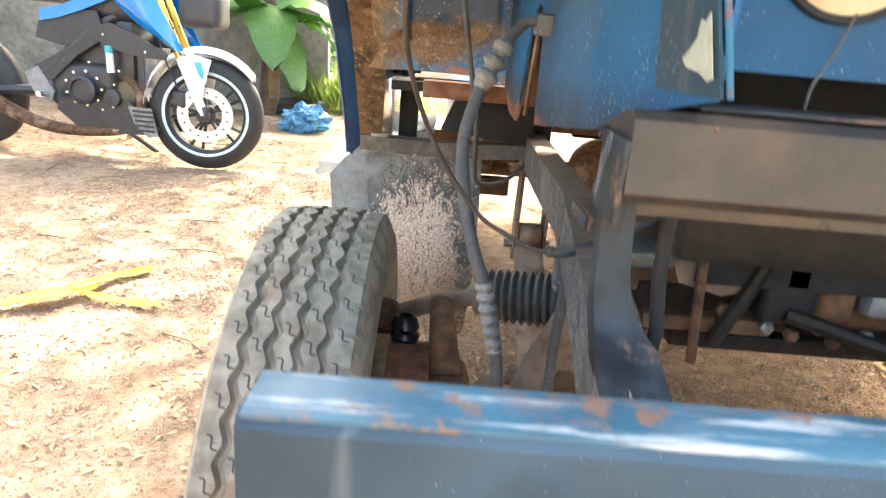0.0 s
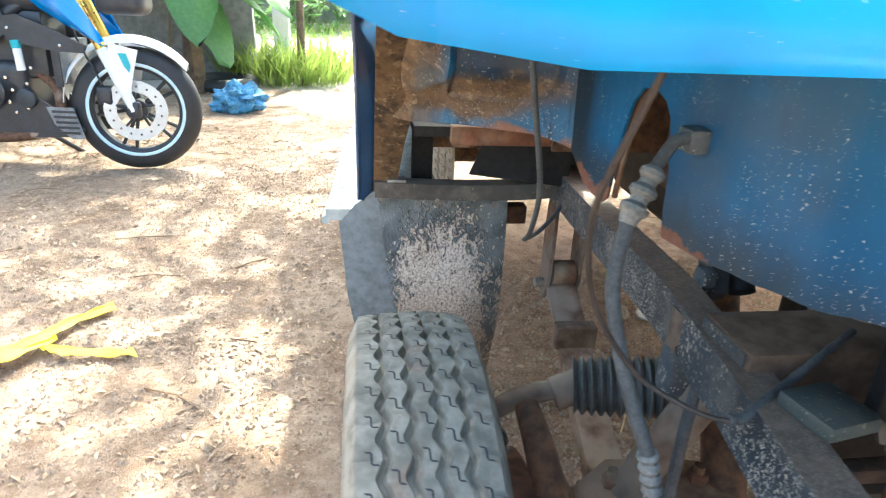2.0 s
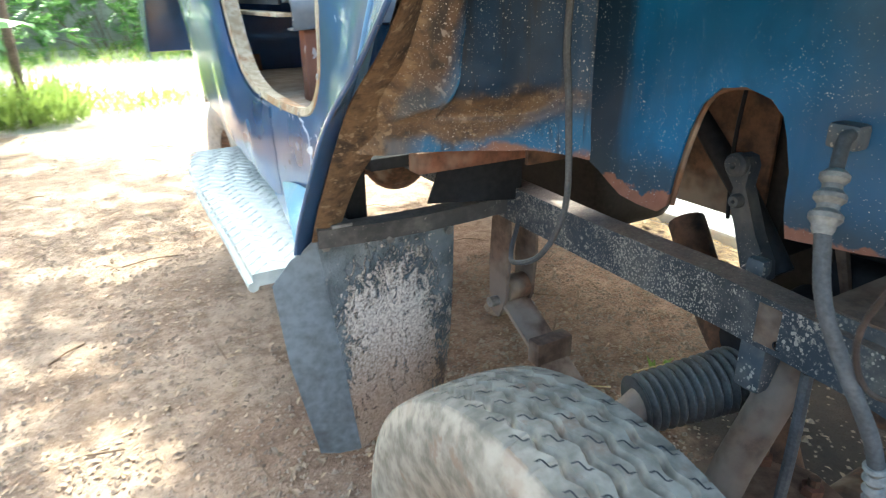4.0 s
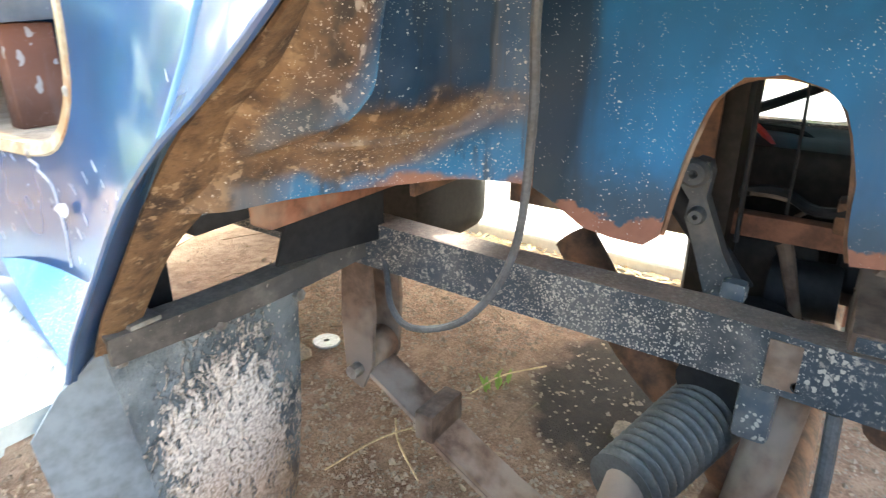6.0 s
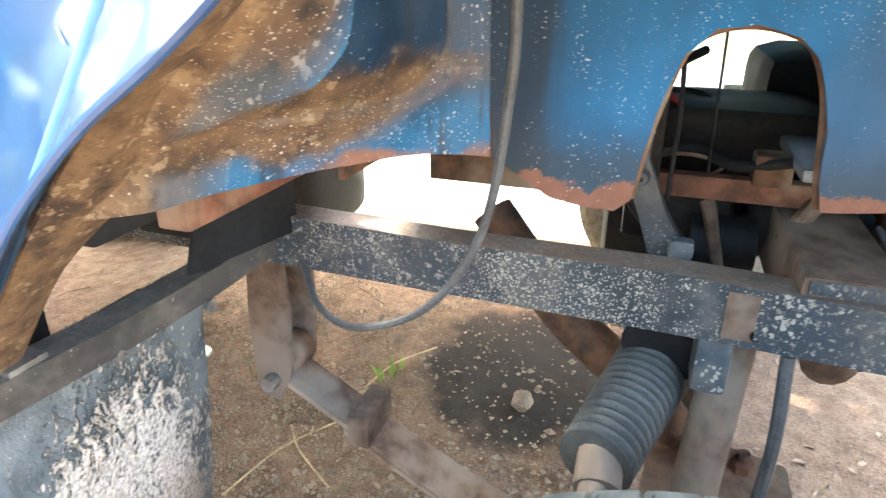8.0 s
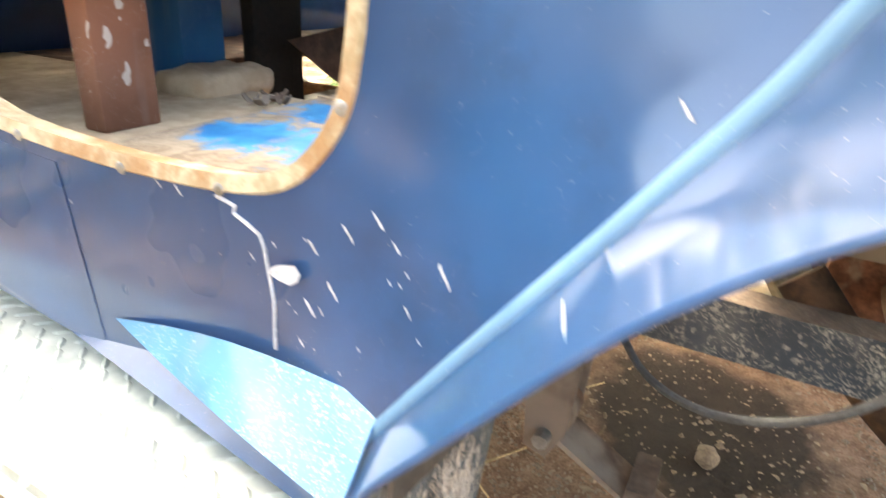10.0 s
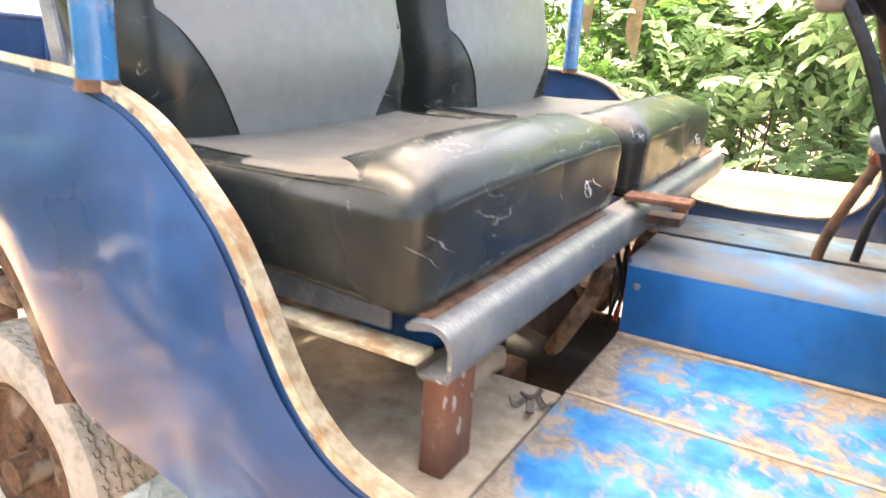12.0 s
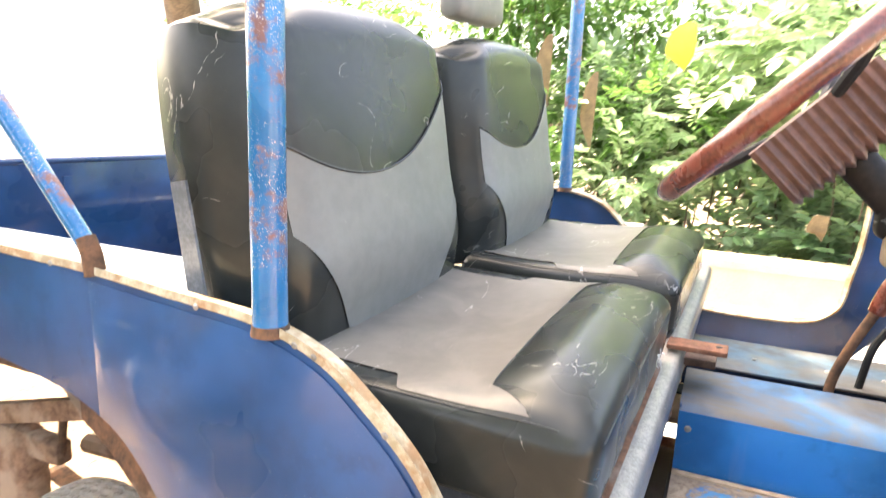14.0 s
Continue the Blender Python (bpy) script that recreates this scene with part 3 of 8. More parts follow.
M_GRASS = leaf_mat("grass", (0.10, 0.17, 0.03), (0.26, 0.34, 0.08), 0.5, 0.3)
M_MOTOBLUE = plain("glossy blue fairing", (0.004, 0.21, 0.62), 0.15, var=0.1, Coat_Weight=0.8, Coat_Roughness=0.05)
M_MOTOWHITE = plain("white plastic", (0.78, 0.80, 0.80), 0.25, var=0.05)
M_GOLD = plain("gold anodised fork", (0.75, 0.48, 0.10), 0.25, 0.8, var=0.1)
M_MOTOBLACK = plain("dark grey plastic", (0.035, 0.037, 0.042), 0.4, var=0.3)
M_TEAL = plain("teal plastic", (0.03, 0.38, 0.42), 0.4, var=0.1)
M_TARP = plain("grey stained wall", (0.20, 0.205, 0.19), 0.8, var=0.4, scale=2.2, bump=0.3, dist=0.01)


# ---- mesh tools ----
from mathutils.geometry import delaunay_2d_cdt, tessellate_polygon


def finish(name, bm, material, smooth=True):
    me = bpy.data.meshes.new(name)
    bmesh.ops.recalc_face_normals(bm, faces=bm.faces[:])
    bm.to_mesh(me)
    bm.free()
    me.materials.append(material)
    if smooth:
        me.polygons.foreach_set("use_smooth", [True] * len(me.polygons))
        me.set_sharp_from_angle(angle=radians(38))
    return me


def part(name, bm, material, parent=None, label="", smooth=True):
    """One mesh object, under a thing or a part."""
    ob = new(name, finish(name, bm, material, smooth))
    if parent is not None:
        ob.parent = parent
    if label:
        ob["label"] = label
    return ob


def thing(name, label, category, at=(0, 0, 0), group="", kind=""):
    ob = new(name)
    ob.empty_display_size = 0.05
    ob.location = at
    return tagged(ob, label, category, group, kind)


def structure(name, bm, material, label, category, smooth=False):
    return tagged(part(name, bm, material, None, "", smooth), label, category, kind="structure")


def box(bm, lo, hi, bevel=0.0, m=None):
    c = [(a + b) / 2 for a, b in zip(lo, hi)]
    s = [abs(b - a) for a, b in zip(lo, hi)]
    mat4 = Matrix.Translation(c) @ Matrix.Diagonal((*s, 1))
    r = bmesh.ops.create_cube(bm, size=1.0, matrix=(m @ mat4) if m else mat4)
    if bevel:
        vs = set(r["verts"])
        es = [e for e in bm.edges if e.verts[0] in vs and e.verts[1] in vs]
        bmesh.ops.bevel(bm, geom=es, offset=bevel, segments=2, profile=0.6, affect="EDGES")
    return bm


def boxed(lo, hi, bevel=0.0, m=None):
    return box(bmesh.new(), lo, hi, bevel, m)


def grid(bm, pts, close_u=False, close_v=False):
    """Faces over rows of points."""
    rows = [[bm.verts.new(p) for p in row] for row in pts]
    nu, nv = len(rows), len(rows[0])
    for i in range(nu if close_u else nu - 1):
        for j in range(nv if close_v else nv - 1):
            a, b, c, d = rows[i][j], rows[(i + 1) % nu][j], rows[(i + 1) % nu][(j + 1) % nv], rows[i][(j + 1) % nv]
            if len({a, b, c, d}) == 4:
                bm.faces.new((a, b, c, d))
    return rows


def thicken(bm, t):
    """Gives an open sheet thickness t against its normals."""
    bmesh.ops.recalc_face_normals(bm, faces=bm.faces[:])
    bmesh.ops.solidify(bm, geom=bm.faces[:], thickness=t)
    return bm


def smooth_line(pts, n):
    """Catmull-Rom through points, n steps a span."""
    pts = [Vector(p) for p in pts]
    ext = [2 * pts[0] - pts[1], *pts, 2 * pts[-1] - pts[-2]]
    out = []
    for i in range(1, len(ext) - 2):
        p0, p1, p2, p3 = ext[i - 1:i + 3]
        for k in range(n):
            t = k / n
            out.append(0.5 * (2 * p1 + (p2 - p0) * t + (2 * p0 - 5 * p1 + 4 * p2 - p3) * t * t + (3 * p1 - p0 - 3 * p2 + p3) * t ** 3))
    out.append(pts[-1])
    return out


def tube(bm, pts, r, seg=10, cap=True):
    """A round tube along points; r a number or a function of 0..1."""
    pts = [Vector(p) for p in pts]
    n = len(pts)
    up = None
    rings = []
    for i, p in enumerate(pts):
        d = (pts[min(i + 1, n - 1)] - pts[max(i - 1, 0)]).normalized()
        if up is None:
            up = d.orthogonal().normalized()
        up = (up - d * up.dot(d)).normalized()
        side = d.cross(up)
        rad = r(i / (n - 1)) if callable(r) else r
        rings.append([p + rad * (math.cos(a) * up + math.sin(a) * side) for a in (2 * math.pi * k / seg for k in range(seg))])
    rows = grid(bm, rings, close_v=True)
    if cap:
        bm.faces.new(rows[0])
        bm.faces.new(rows[-1][::-1])
    return bm


def tubed(pts, r, seg=10, cap=True):
    return tube(bmesh.new(), pts, r, seg, cap)


def rod(bm, a, b, r, seg=12):
    return tube(bm, [a, b], r, seg)


def lathe(bm, profile, m, seg=32, close=False):
    """Turns (radius, along) pairs round the local x axis of m."""
    rings = [[m @ Vector((h, r * math.cos(a), r * math.sin(a))) for r, h in profile] for a in (2 * math.pi * k / seg for k in range(seg))]
    grid(bm, rings, close_u=True, close_v=close)
    return bm


def plate(outline, t, axis=0, at=0.0, bevel=0.0):
    """A plate of thickness t from an outline in the two other axes; it starts at `at` on the axis."""
    bm = bmesh.new()
    order = {0: lambda u, v, w: (w, u, v), 1: lambda u, v, w: (u, w, v), 2: lambda u, v, w: (u, v, w)}[axis]
    lo = [bm.verts.new(order(u, v, at)) for u, v in outline]
    hi = [bm.verts.new(order(u, v, at + t)) for u, v in outline]
    n = len(outline)
    for tri in tessellate_polygon([[Vector((u, v, 0)) for u, v in outline]]):
        if len(set(tri)) == 3:
            bm.faces.new([lo[k] for k in tri])
            bm.faces.new([hi[k] for k in tri[::-1]])
    for i in range(n):
        bm.faces.new((lo[i], hi[i], hi[(i + 1) % n], lo[(i + 1) % n]))
    return bm


def sheet(outline, t, step=0.02, lines=()):
    """A plate in the y-z plane with an even mesh inside its outline, so that it can be bent smoothly."""
    n = len(outline)
    pts = [Vector(p) for p in outline]
    edges = [(i, (i + 1) % n) for i in range(n)]
    for line in lines:
        k = len(pts)
        pts += [Vector(p) for p in line]
        edges += [(k + i, k + i + 1) for i in range(len(line) - 1)]
    fixed = [(p.x, p.y) for p in pts]
    us, vs = [p[0] for p in outline], [p[1] for p in outline]
    u = min(us) + step
    while u < max(us):
        v = min(vs) + step
        while v < max(vs):
            inside = False
            near = False
            for i in range(n):
                (a, b), (c, d) = outline[i], outline[i - 1]
                if (b > v) != (d > v) and u < (c - a) * (v - b) / (d - b) + a:
                    inside = not inside
            if inside:
                near = any(abs(a - u) < step * .4 and abs(b - v) < step * .4 for a, b in fixed)
            if inside and not near:
                pts.append(Vector((u, v)))
            v += step
        u += step
    co, _, faces, _, _, _ = delaunay_2d_cdt(pts, edges, [], 1, 1e-5)
    bm = bmesh.new()
    vl = [bm.verts.new((0.0, p.x, p.y)) for p in co]
    for f in faces:
        bm.faces.new([vl[k] for k in f])
    bmesh.ops.recalc_face_normals(bm, faces=bm.faces[:])
    bmesh.ops.solidify(bm, geom=bm.faces[:], thickness=t)
    return bm


def ribbon(pts, width, t, normal_axis=0):
    """A flat strip that follows points lying in a plane; width goes along the axis, t inwards of the path."""
    bm = bmesh.new()
    pts = [Vector(p) for p in pts]
    ax = Vector([1.0 if k == normal_axis else 0.0 for k in range(3)])
    rows = []
    for i, p in enumerate(pts):
        d = (pts[min(i + 1, len(pts) - 1)] - pts[max(i - 1, 0)]).normalized()
        n = ax.cross(d)
        rows.append([p, p + ax * width, p + ax * width + n * t, p + n * t])
    r = grid(bm, rows, close_v=True)
    bm.faces.new(r[0])
    bm.faces.new(r[-1][::-1])
    return bm


def rounded(lo, hi, r, nu=10):
    """A soft box: a cube of grids pushed to rounded corners of radius r."""
    bm = bmesh.new()
    c = Vector([(a + b) / 2 for a, b in zip(lo, hi)])
    h = Vector([(b - a) / 2 for a, b in zip(lo, hi)])
    bmesh.ops.create_cube(bm, size=2.0)
    bmesh.ops.subdivide_edges(bm, edges=bm.edges[:], cuts=nu, use_grid_fill=True)
    for v in bm.verts:
        p = Vector([v.co[k] * h[k] for k in range(3)])
        inner = Vector([max(-(h[k] - r), min(h[k] - r, p[k])) for k in range(3)])
        d = p - inner
        q = inner + d.normalized() * r if d.length > 1e-9 else p
        v.co = c + q
    return bm


def lerp(a, b, t):
    return a + (b - a) * t


# ---- setting ----
def ground_z(x, y):
    near = max(0.0, 1 - max(abs(x - 0.5), abs(y - 2)) / 9)
    return (0.022 * noise.noise(Vector((x * 1.1, y * 1.1, 0))) + 0.010 * noise.noise(Vector((x * 4, y * 4, 3)))) * near - 0.004


def make_ground():
    bm = bmesh.new()
    # fine near the vehicle, coarse to the horizon
    def ticks(c, near, far):
        a = [c - near + 2 * near * k / 60 for k in range(61)]
        d, out = near, []
        while d < far:
            d *= 1.5
            out.append(d)
        return [c - x for x in reversed(out)] + a + [c + x for x in out]
    xs, ys = ticks(0.5, 5.0, 400.0), ticks(2.0, 5.0, 400.0)
    rows = []
    for x in xs:
        row = []
        for y in ys:
            row.append((x, y, ground_z(x, y)))
        rows.append(row)
    grid(bm, rows)
    return structure("ground", bm, M_GROUND, "brown bare earth yard with litter and an oil stain", "ground", smooth=True)


make_ground()

# low pale slab and wall past the far side of the vehicle
structure("pavement", boxed((1.74, -2.5, -0.05), (3.0, 6.0, 0.055), 0.012), M_SLAB, "pale sunlit cement slab with a worn edge", "pavement")
structure("wall_low", boxed((3.0, -3.0, -0.05), (3.14, 3.4, 0.70)), M_WHITEWALL, "low whitewashed garden wall", "wall")
structure("trim_coping", boxed((2.955, -3.0, 0.70), (3.2, 3.4, 0.745), 0.006), M_CREAM, "cream-painted plank on the low wall", "coping")
structure("trim_band", boxed((2.985, -3.0, 0.50), (3.0, 3.4, 0.70), 0.003), M_CREAM, "cream-painted board under the coping", "board")
structure("wall_white", boxed((3.2, 9.5, -0.1), (11.0, 9.75, 4.2)), M_WHITEWALL, "bright whitewashed house wall in full sun", "wall")

# plain unseen walls added behind the camera; they cut the low sky light
structure("wall_yard", boxed((-7.3, -7.0, -0.1), (-7.1, 6.6, 2.6)), M_CONCRETE, "plain grey wall added out of view", "wall")
structure("wall_gate", boxed((-7.1, -7.2, -0.1), (9.0, -7.0, 2.6)), M_CONCRETE, "plain grey wall added out of view", "wall")

# grey wall behind the motorcycle
def make_grey_wall():
    bm = bmesh.new()
    rows = []
    for i in range(26):
        x = lerp(-7.0, -1.02, i / 25)
        rows.append([(x, 6.35 + 0.05 * noise.noise(Vector((x * 1.7, z * 2, 1))) + 0.10 * (1 - z / 2.0), z) for z in (0.0, 0.3, 0.6, 0.9, 1.3, 1.7, 2.1)])
    grid(bm, rows)
    thicken(bm, 0.1)
    return structure("wall_grey", bm, M_TARP, "stained grey garden wall with uneven face", "wall", smooth=True)


make_grey_wall()


def leaf_into(verts, faces, base, direction, normal, length, width, fold=0.18, droop=0.15):
    """A folded pointed leaf of six faces, added to lists."""
    d = direction.normalized()
    n = (normal - d * normal.dot(d))
    n = n.normalized() if n.length > 1e-6 else d.orthogonal().normalized()
    s = d.cross(n)
    k = len(verts)
    for u, w in ((0.0, 0.02), (0.3, 0.42), (0.62, 0.5), (1.0, 0.0)):
        mid = base + d * (length * u) - n * (droop * length * u * u)
        if w == 0.0:
            verts.append(mid)
        else:
            verts.extend((mid - s * (w * width) + n * (fold * width * w * 2), mid, mid + s * (w * width) + n * (fold * width * w * 2)))
    for a in (0, 3):
        faces.append((k + a, k + a + 1, k + a + 4, k + a + 3))
        faces.append((k + a + 1, k + a + 2, k + a + 5, k + a + 4))
    faces.append((k + 6, k + 7, k + 9))
    faces.append((k + 7, k + 8, k + 9))


def mesh_of(name, verts, faces, material, parent, label=""):
    me = bpy.data.meshes.new(name)
    me.from_pydata([tuple(v) for v in verts], [], faces)
    me.materials.append(material)
    ob = new(name, me)
    ob.parent = parent
    if label:
        ob["label"] = label
    return ob


def rand_dir(rng, up=0.3):
    v = Vector((rng.gauss(0, 1), rng.gauss(0, 1), rng.gauss(0, 1) + up))
    return v.normalized()


def make_shrub(name, at, radius, height, leaves, size, material, label, seed, clumps=14, low=0.0, category="shrub"):
    """Stems with clumps of compound leaves round their tips."""
    rng = random.Random(seed)
    t = thing(name, label, category, at)
    stems = bmesh.new()
    verts, faces, tips = [], [], []
    for _ in range(clumps):
        a, rr = rng.uniform(0, 2 * math.pi), radius * math.sqrt(rng.random())
        tip = Vector((rr * math.cos(a), rr * math.sin(a), lerp(low, height, rng.random() ** 0.8)))
        foot = Vector((tip.x * 0.35, tip.y * 0.35, 0.0))
        mid = (foot + tip) / 2 + Vector((rng.uniform(-.15, .15), rng.uniform(-.15, .15), 0.1))
        tube(stems, smooth_line([foot, mid, tip], 3), lambda u: lerp(0.009, 0.003, u), 5)
        tips.append(tip)
    per = max(1, 3 * leaves // (len(tips) * 7))
    for tip in tips:
        spread = radius * rng.uniform(0.35, 0.6)
        for _ in range(per):
            d = rand_dir(rng, 0.2)
            stalk = tip + Vector((d.x, d.y, d.z * 0.8)) * spread * rng.random() ** 0.5
            if stalk.z < 0.06:
                stalk.z = rng.uniform(0.06, 0.25)
            axis = (d + Vector((0, 0, rng.uniform(-0.5, 0.2)))).normalized()
            nrm = (Vector((rng.gauss(0, .35), rng.gauss(0, .35), 1))).normalized()
            side = axis.cross(nrm).normalized()
            ln = size * rng.uniform(0.7, 1.3)
            for q in range(7):
                if q == 6:
                    leaf_into(verts, faces, stalk + axis * ln * 1.5, axis, nrm, ln, ln * 0.46)
                else:
                    sg = -1 if q % 2 else 1
                    leaf_into(verts, faces, stalk + axis * ln * (0.4 + 0.45 * (q // 2)), (axis * 0.7 + side * sg).normalized(), nrm, ln * 0.85, ln * 0.4)
    part("stem", stems, M_BARK, t)
    mesh_of("foliage", verts, faces, material, t)
    return t


_shrubs = [
    # x, y, radius, height, leaves, leaf size, material, label, seed
    (4.1, 1.0, 0.9, 2.3, 2600, 0.125, M_LEAFPALE, "bushy shrub with pale grey-green compound leaves", 1),
    (4.0, 0.0, 0.9, 2.4, 2400, 0.125, M_LEAFPALE, "bushy shrub with pale grey-green compound leaves", 2),
    (4.2, 2.0, 0.9, 1.7, 2600, 0.11, M_LEAFPALE, "bushy shrub with pale leaves behind the low wall", 3),
    (4.3, 3.1, 1.0, 1.6, 3000, 0.085, M_LEAF, "dense green shrub with small leaves", 4),
    (5.3, 2.6, 1.2, 3.0, 2600, 0.10, M_LEAF, "tall green shrub in bright light", 5),
    (5.4, 4.2, 1.2, 3.0, 2600, 0.10, M_LEAF, "tall green shrub in bright light", 6),
    (5.2, 0.8, 1.2, 3.4, 2400, 0.10, M_LEAFPALE, "tall shrub with pale drooping leaves", 7),
    (4.8, -1.4, 1.2, 2.8, 1800, 0.10, M_LEAF, "tall green shrub in bright light", 8),
    (6.8, 3.6, 1.6, 4.2, 2600, 0.11, M_LEAF, "tall green thicket in full sun", 9),
    (6.9, 0.9, 1.6, 4.2, 2200, 0.12, M_LEAF, "tall green thicket in full sun", 10),
    (6.4, 6.0, 1.4, 3.4, 2000, 0.10, M_LEAF, "tall green thicket beside the white wall", 11),
    (0.6, 12.8, 1.5, 1.6, 1500, 0.13, M_LEAF, "low green hedge shrub beyond the road", 12),
    (2.6, 13.2, 1.6, 1.8, 1500, 0.13, M_LEAF, "low green hedge shrub beyond the road", 13),
    (-1.4, 12.4, 1.5, 1.9, 1300, 0.13, M_LEAF, "low green hedge shrub beyond the road", 14),
    (-3.8, 13.0, 1.8, 2.6, 1300, 0.14, M_LEAF, "green hedge shrub beyond the road", 15),
]
for _x, _y, _r, _h, _n, _s, _m, _l, _seed in _shrubs:
    make_shrub("shrub", (_x, _y, 0), _r, _h, _n, _s, _m, _l, _seed, clumps=16 if _r < 1.1 else 20)
structure("wall_far", boxed((-9.0, 14.6, -0.1), (3.2, 14.8, 2.2)), M_CONCRETE, "far grey boundary wall beyond the road", "wall")


def make_tree(at, height, spread, seed, label, density=1.0, lean=(0, 0)):
    """A yard tree: tapered trunk, forking limbs, and leaf clumps with gaps."""
    rng = random.Random(seed)
    t = thing("tree", label, "tree", at)
    wood = bmesh.new()
    top = Vector((lean[0] * 0.5, lean[1] * 0.5, height * 0.62))
    tube(wood, smooth_line([(0, 0, -0.1), (lean[0] * .1, lean[1] * .1, height * .25), top * 0.8, top], 4), lambda u: lerp(0.2, 0.09, u), 10)
    verts, faces = [], []
    for k in range(int(26 * density)):
        a = 2 * math.pi * (k * 0.618 + rng.uniform(-.05, .05))
        rr = spread * math.sqrt((k + 0.5) / (26 * density))
        tip = Vector((lean[0] + rr * math.cos(a), lean[1] + rr * math.sin(a), height * rng.uniform(0.72, 1.0) - 0.12 * rr))
        fork = top.lerp(tip, 0.35) + Vector((0, 0, 0.25))
        tube(wood, smooth_line([top * rng.uniform(.85, 1.0), fork, tip], 3), lambda u: lerp(0.055, 0.012, u), 6)
        for _ in range(int(30 * density)):
            d = rand_dir(rng, 0.0)
            p = tip + Vector((d.x * 0.75, d.y * 0.75, d.z * 0.35)) * rng.random() ** 0.4
            for _q in range(3):
                dd = rand_dir(rng, -0.3)
                leaf_into(verts, faces, p + dd * 0.05, dd, Vector((rng.gauss(0, .4), rng.gauss(0, .4), 1)), rng.uniform(.14, .24), rng.uniform(.07, .11))
    part("trunk", wood, M_BARK, t)
    mesh_of("crown", verts, faces, M_LEAFDARK, t)
    return t


# the yard tree whose crown dapples the ground round the vehicle
make_tree((-2.7, 7.3, 0), 5.6, 2.1, 21, "spreading shade tree leaning over the yard wall", 0.95, (1.9, -1.1))


# tree added out of view so that its crown keeps the sun off the cab floor
make_tree((4.1, 6.4, 0), 5.7, 1.25, 33, "unseen slender tree added to shade the parked vehicle", 0.95, (-2.4, -1.7))
# tree added out of view; its crown replaces bright sky mirrored in the blue paint
make_tree((-4.5, 3.4, 0), 4.9, 2.3, 57, "unseen leafy tree added to darken reflections in the body side", 1.15)


def make_banana(at):
    t = thing("banana_plant", "banana plant with broad drooping torn leaves", "plant", at)
    rng = random.Random(5)
    bm = bmesh.new()
    tube(bm, smooth_line([(0, 0, -0.02), (0.02, 0.0, 0.4), (0.0, 0.02, 0.7), (0.02, 0, 0.95)], 4), lambda u: lerp(0.085, 0.05, u), 12)
    part("pseudostem", bm, M_BARK, t, "brown fibrous stem")
    for ang, rise, reach, drop, wd in ((-15, .55, 0.85, 0.60, .15), (20, .30, 0.75, 0.75, .15), (75, .7, .6, .1, .17), (150, .45, 0.95, .35, .16), (185, .2, 0.9, .45, .15), (-70, .4, .55, .75, .16), (240, .5, .7, .3, .15), (-40, 0.0, .45, .75, .14), (5, .05, 1.0, .15, .12)):
        lb = bmesh.new()
        a = radians(ang)
        rows = []
        for i in range(15):
            u = i / 14
            r = reach * u
            z = 0.84 + 0.5 * rise * math.sin(u * 2.0) - drop * 0.8 * u * u
            w = 1.3 * wd * math.sin(math.pi * min(1, u * 0.93 + 0.07)) ** 0.6
            c = Vector((r * math.cos(a), r * math.sin(a), z))
            s = Vector((-math.sin(a), math.cos(a), 0))
            row = []
            for j in range(7):
                q = j / 3 - 1
                torn = 0.03 * rng.uniform(-1, 1) * abs(q)
                row.append(c + s * (w * q) + Vector((0, 0, -0.35 * w * abs(q) ** 1.3 + torn)))
            rows.append(row)
        grid(lb, rows)
        thicken(lb, 0.002)
        part("leaf", lb, M_BANANA, t)
    for ang in (100, 210, 300):
        lb = bmesh.new()
        a = radians(ang)
        rows = [[(0.09 * math.cos(a) * (1 + u) + q * 0.04 * -math.sin(a), 0.09 * math.sin(a) * (1 + u) + q * 0.04 * math.cos(a), 0.80 - 0.65 * u + 0.02 * abs(q)) for q in (-1, -.3, .4, 1)] for u in (0, .25, .5, .75, 1)]
        grid(lb, rows)
        thicken(lb, 0.003)
        part("dead_leaf", lb, M_DRYLEAF, t, "withered brown hanging leaf")
    return t


make_banana((-1.42, 5.75, 0))

# posts, grass and litter by the road
_p = thing("fence_post", "white-painted concrete fence post in grass", "post", (-0.80, 6.5, 0))
part("post_shaft", boxed((-0.07, -0.06, -0.05), (0.07, 0.06, 1.5), 0.01), M_WHITEWALL, _p)
_p = thing("pole", "thin dark wooden pole beside the post", "pole", (-0.62, 6.3, 0))
part("pole_shaft", tubed([(0, 0, -0.05), (0.01, 0, 0.9), (0.0, 0.01, 2.0)], 0.035, 8), M_BARK, _p)


def make_grass(at, radius, count, height, seed, label):
    rng = random.Random(seed)
    verts, faces = [], []
    for _ in range(count):
        a, r = rng.uniform(0, 6.283), radius * math.sqrt(rng.random())
        b = Vector((at[0] + r * math.cos(a), at[1] + r * math.sin(a) * 0.6, -0.01))
        d = Vector((rng.gauss(0, .35), rng.gauss(0, .35), 1)).normalized()
        leaf_into(verts, faces, b, d, Vector((rng.gauss(0, 1), rng.gauss(0, 1), .2)), height * rng.uniform(.5, 1.1), 0.014, 0.1, 0.35)
    me = bpy.data.meshes.new("grass")
    me.from_pydata([tuple(v) for v in verts], [], faces)
    me.materials.append(M_GRASS)
    return tagged(new("grass", me), label, "grass", kind="stuff")


make_grass((-0.75, 6.4), 0.55, 900, 0.45, 3, "tufts of yellow-green grass round the post")
make_grass((-0.3, 7.0), 1.1, 900, 0.16, 4, "short grass at the road's edge")
make_grass((1.0, 12.2), 3.5, 1500, 0.25, 6, "short grass beyond the road")


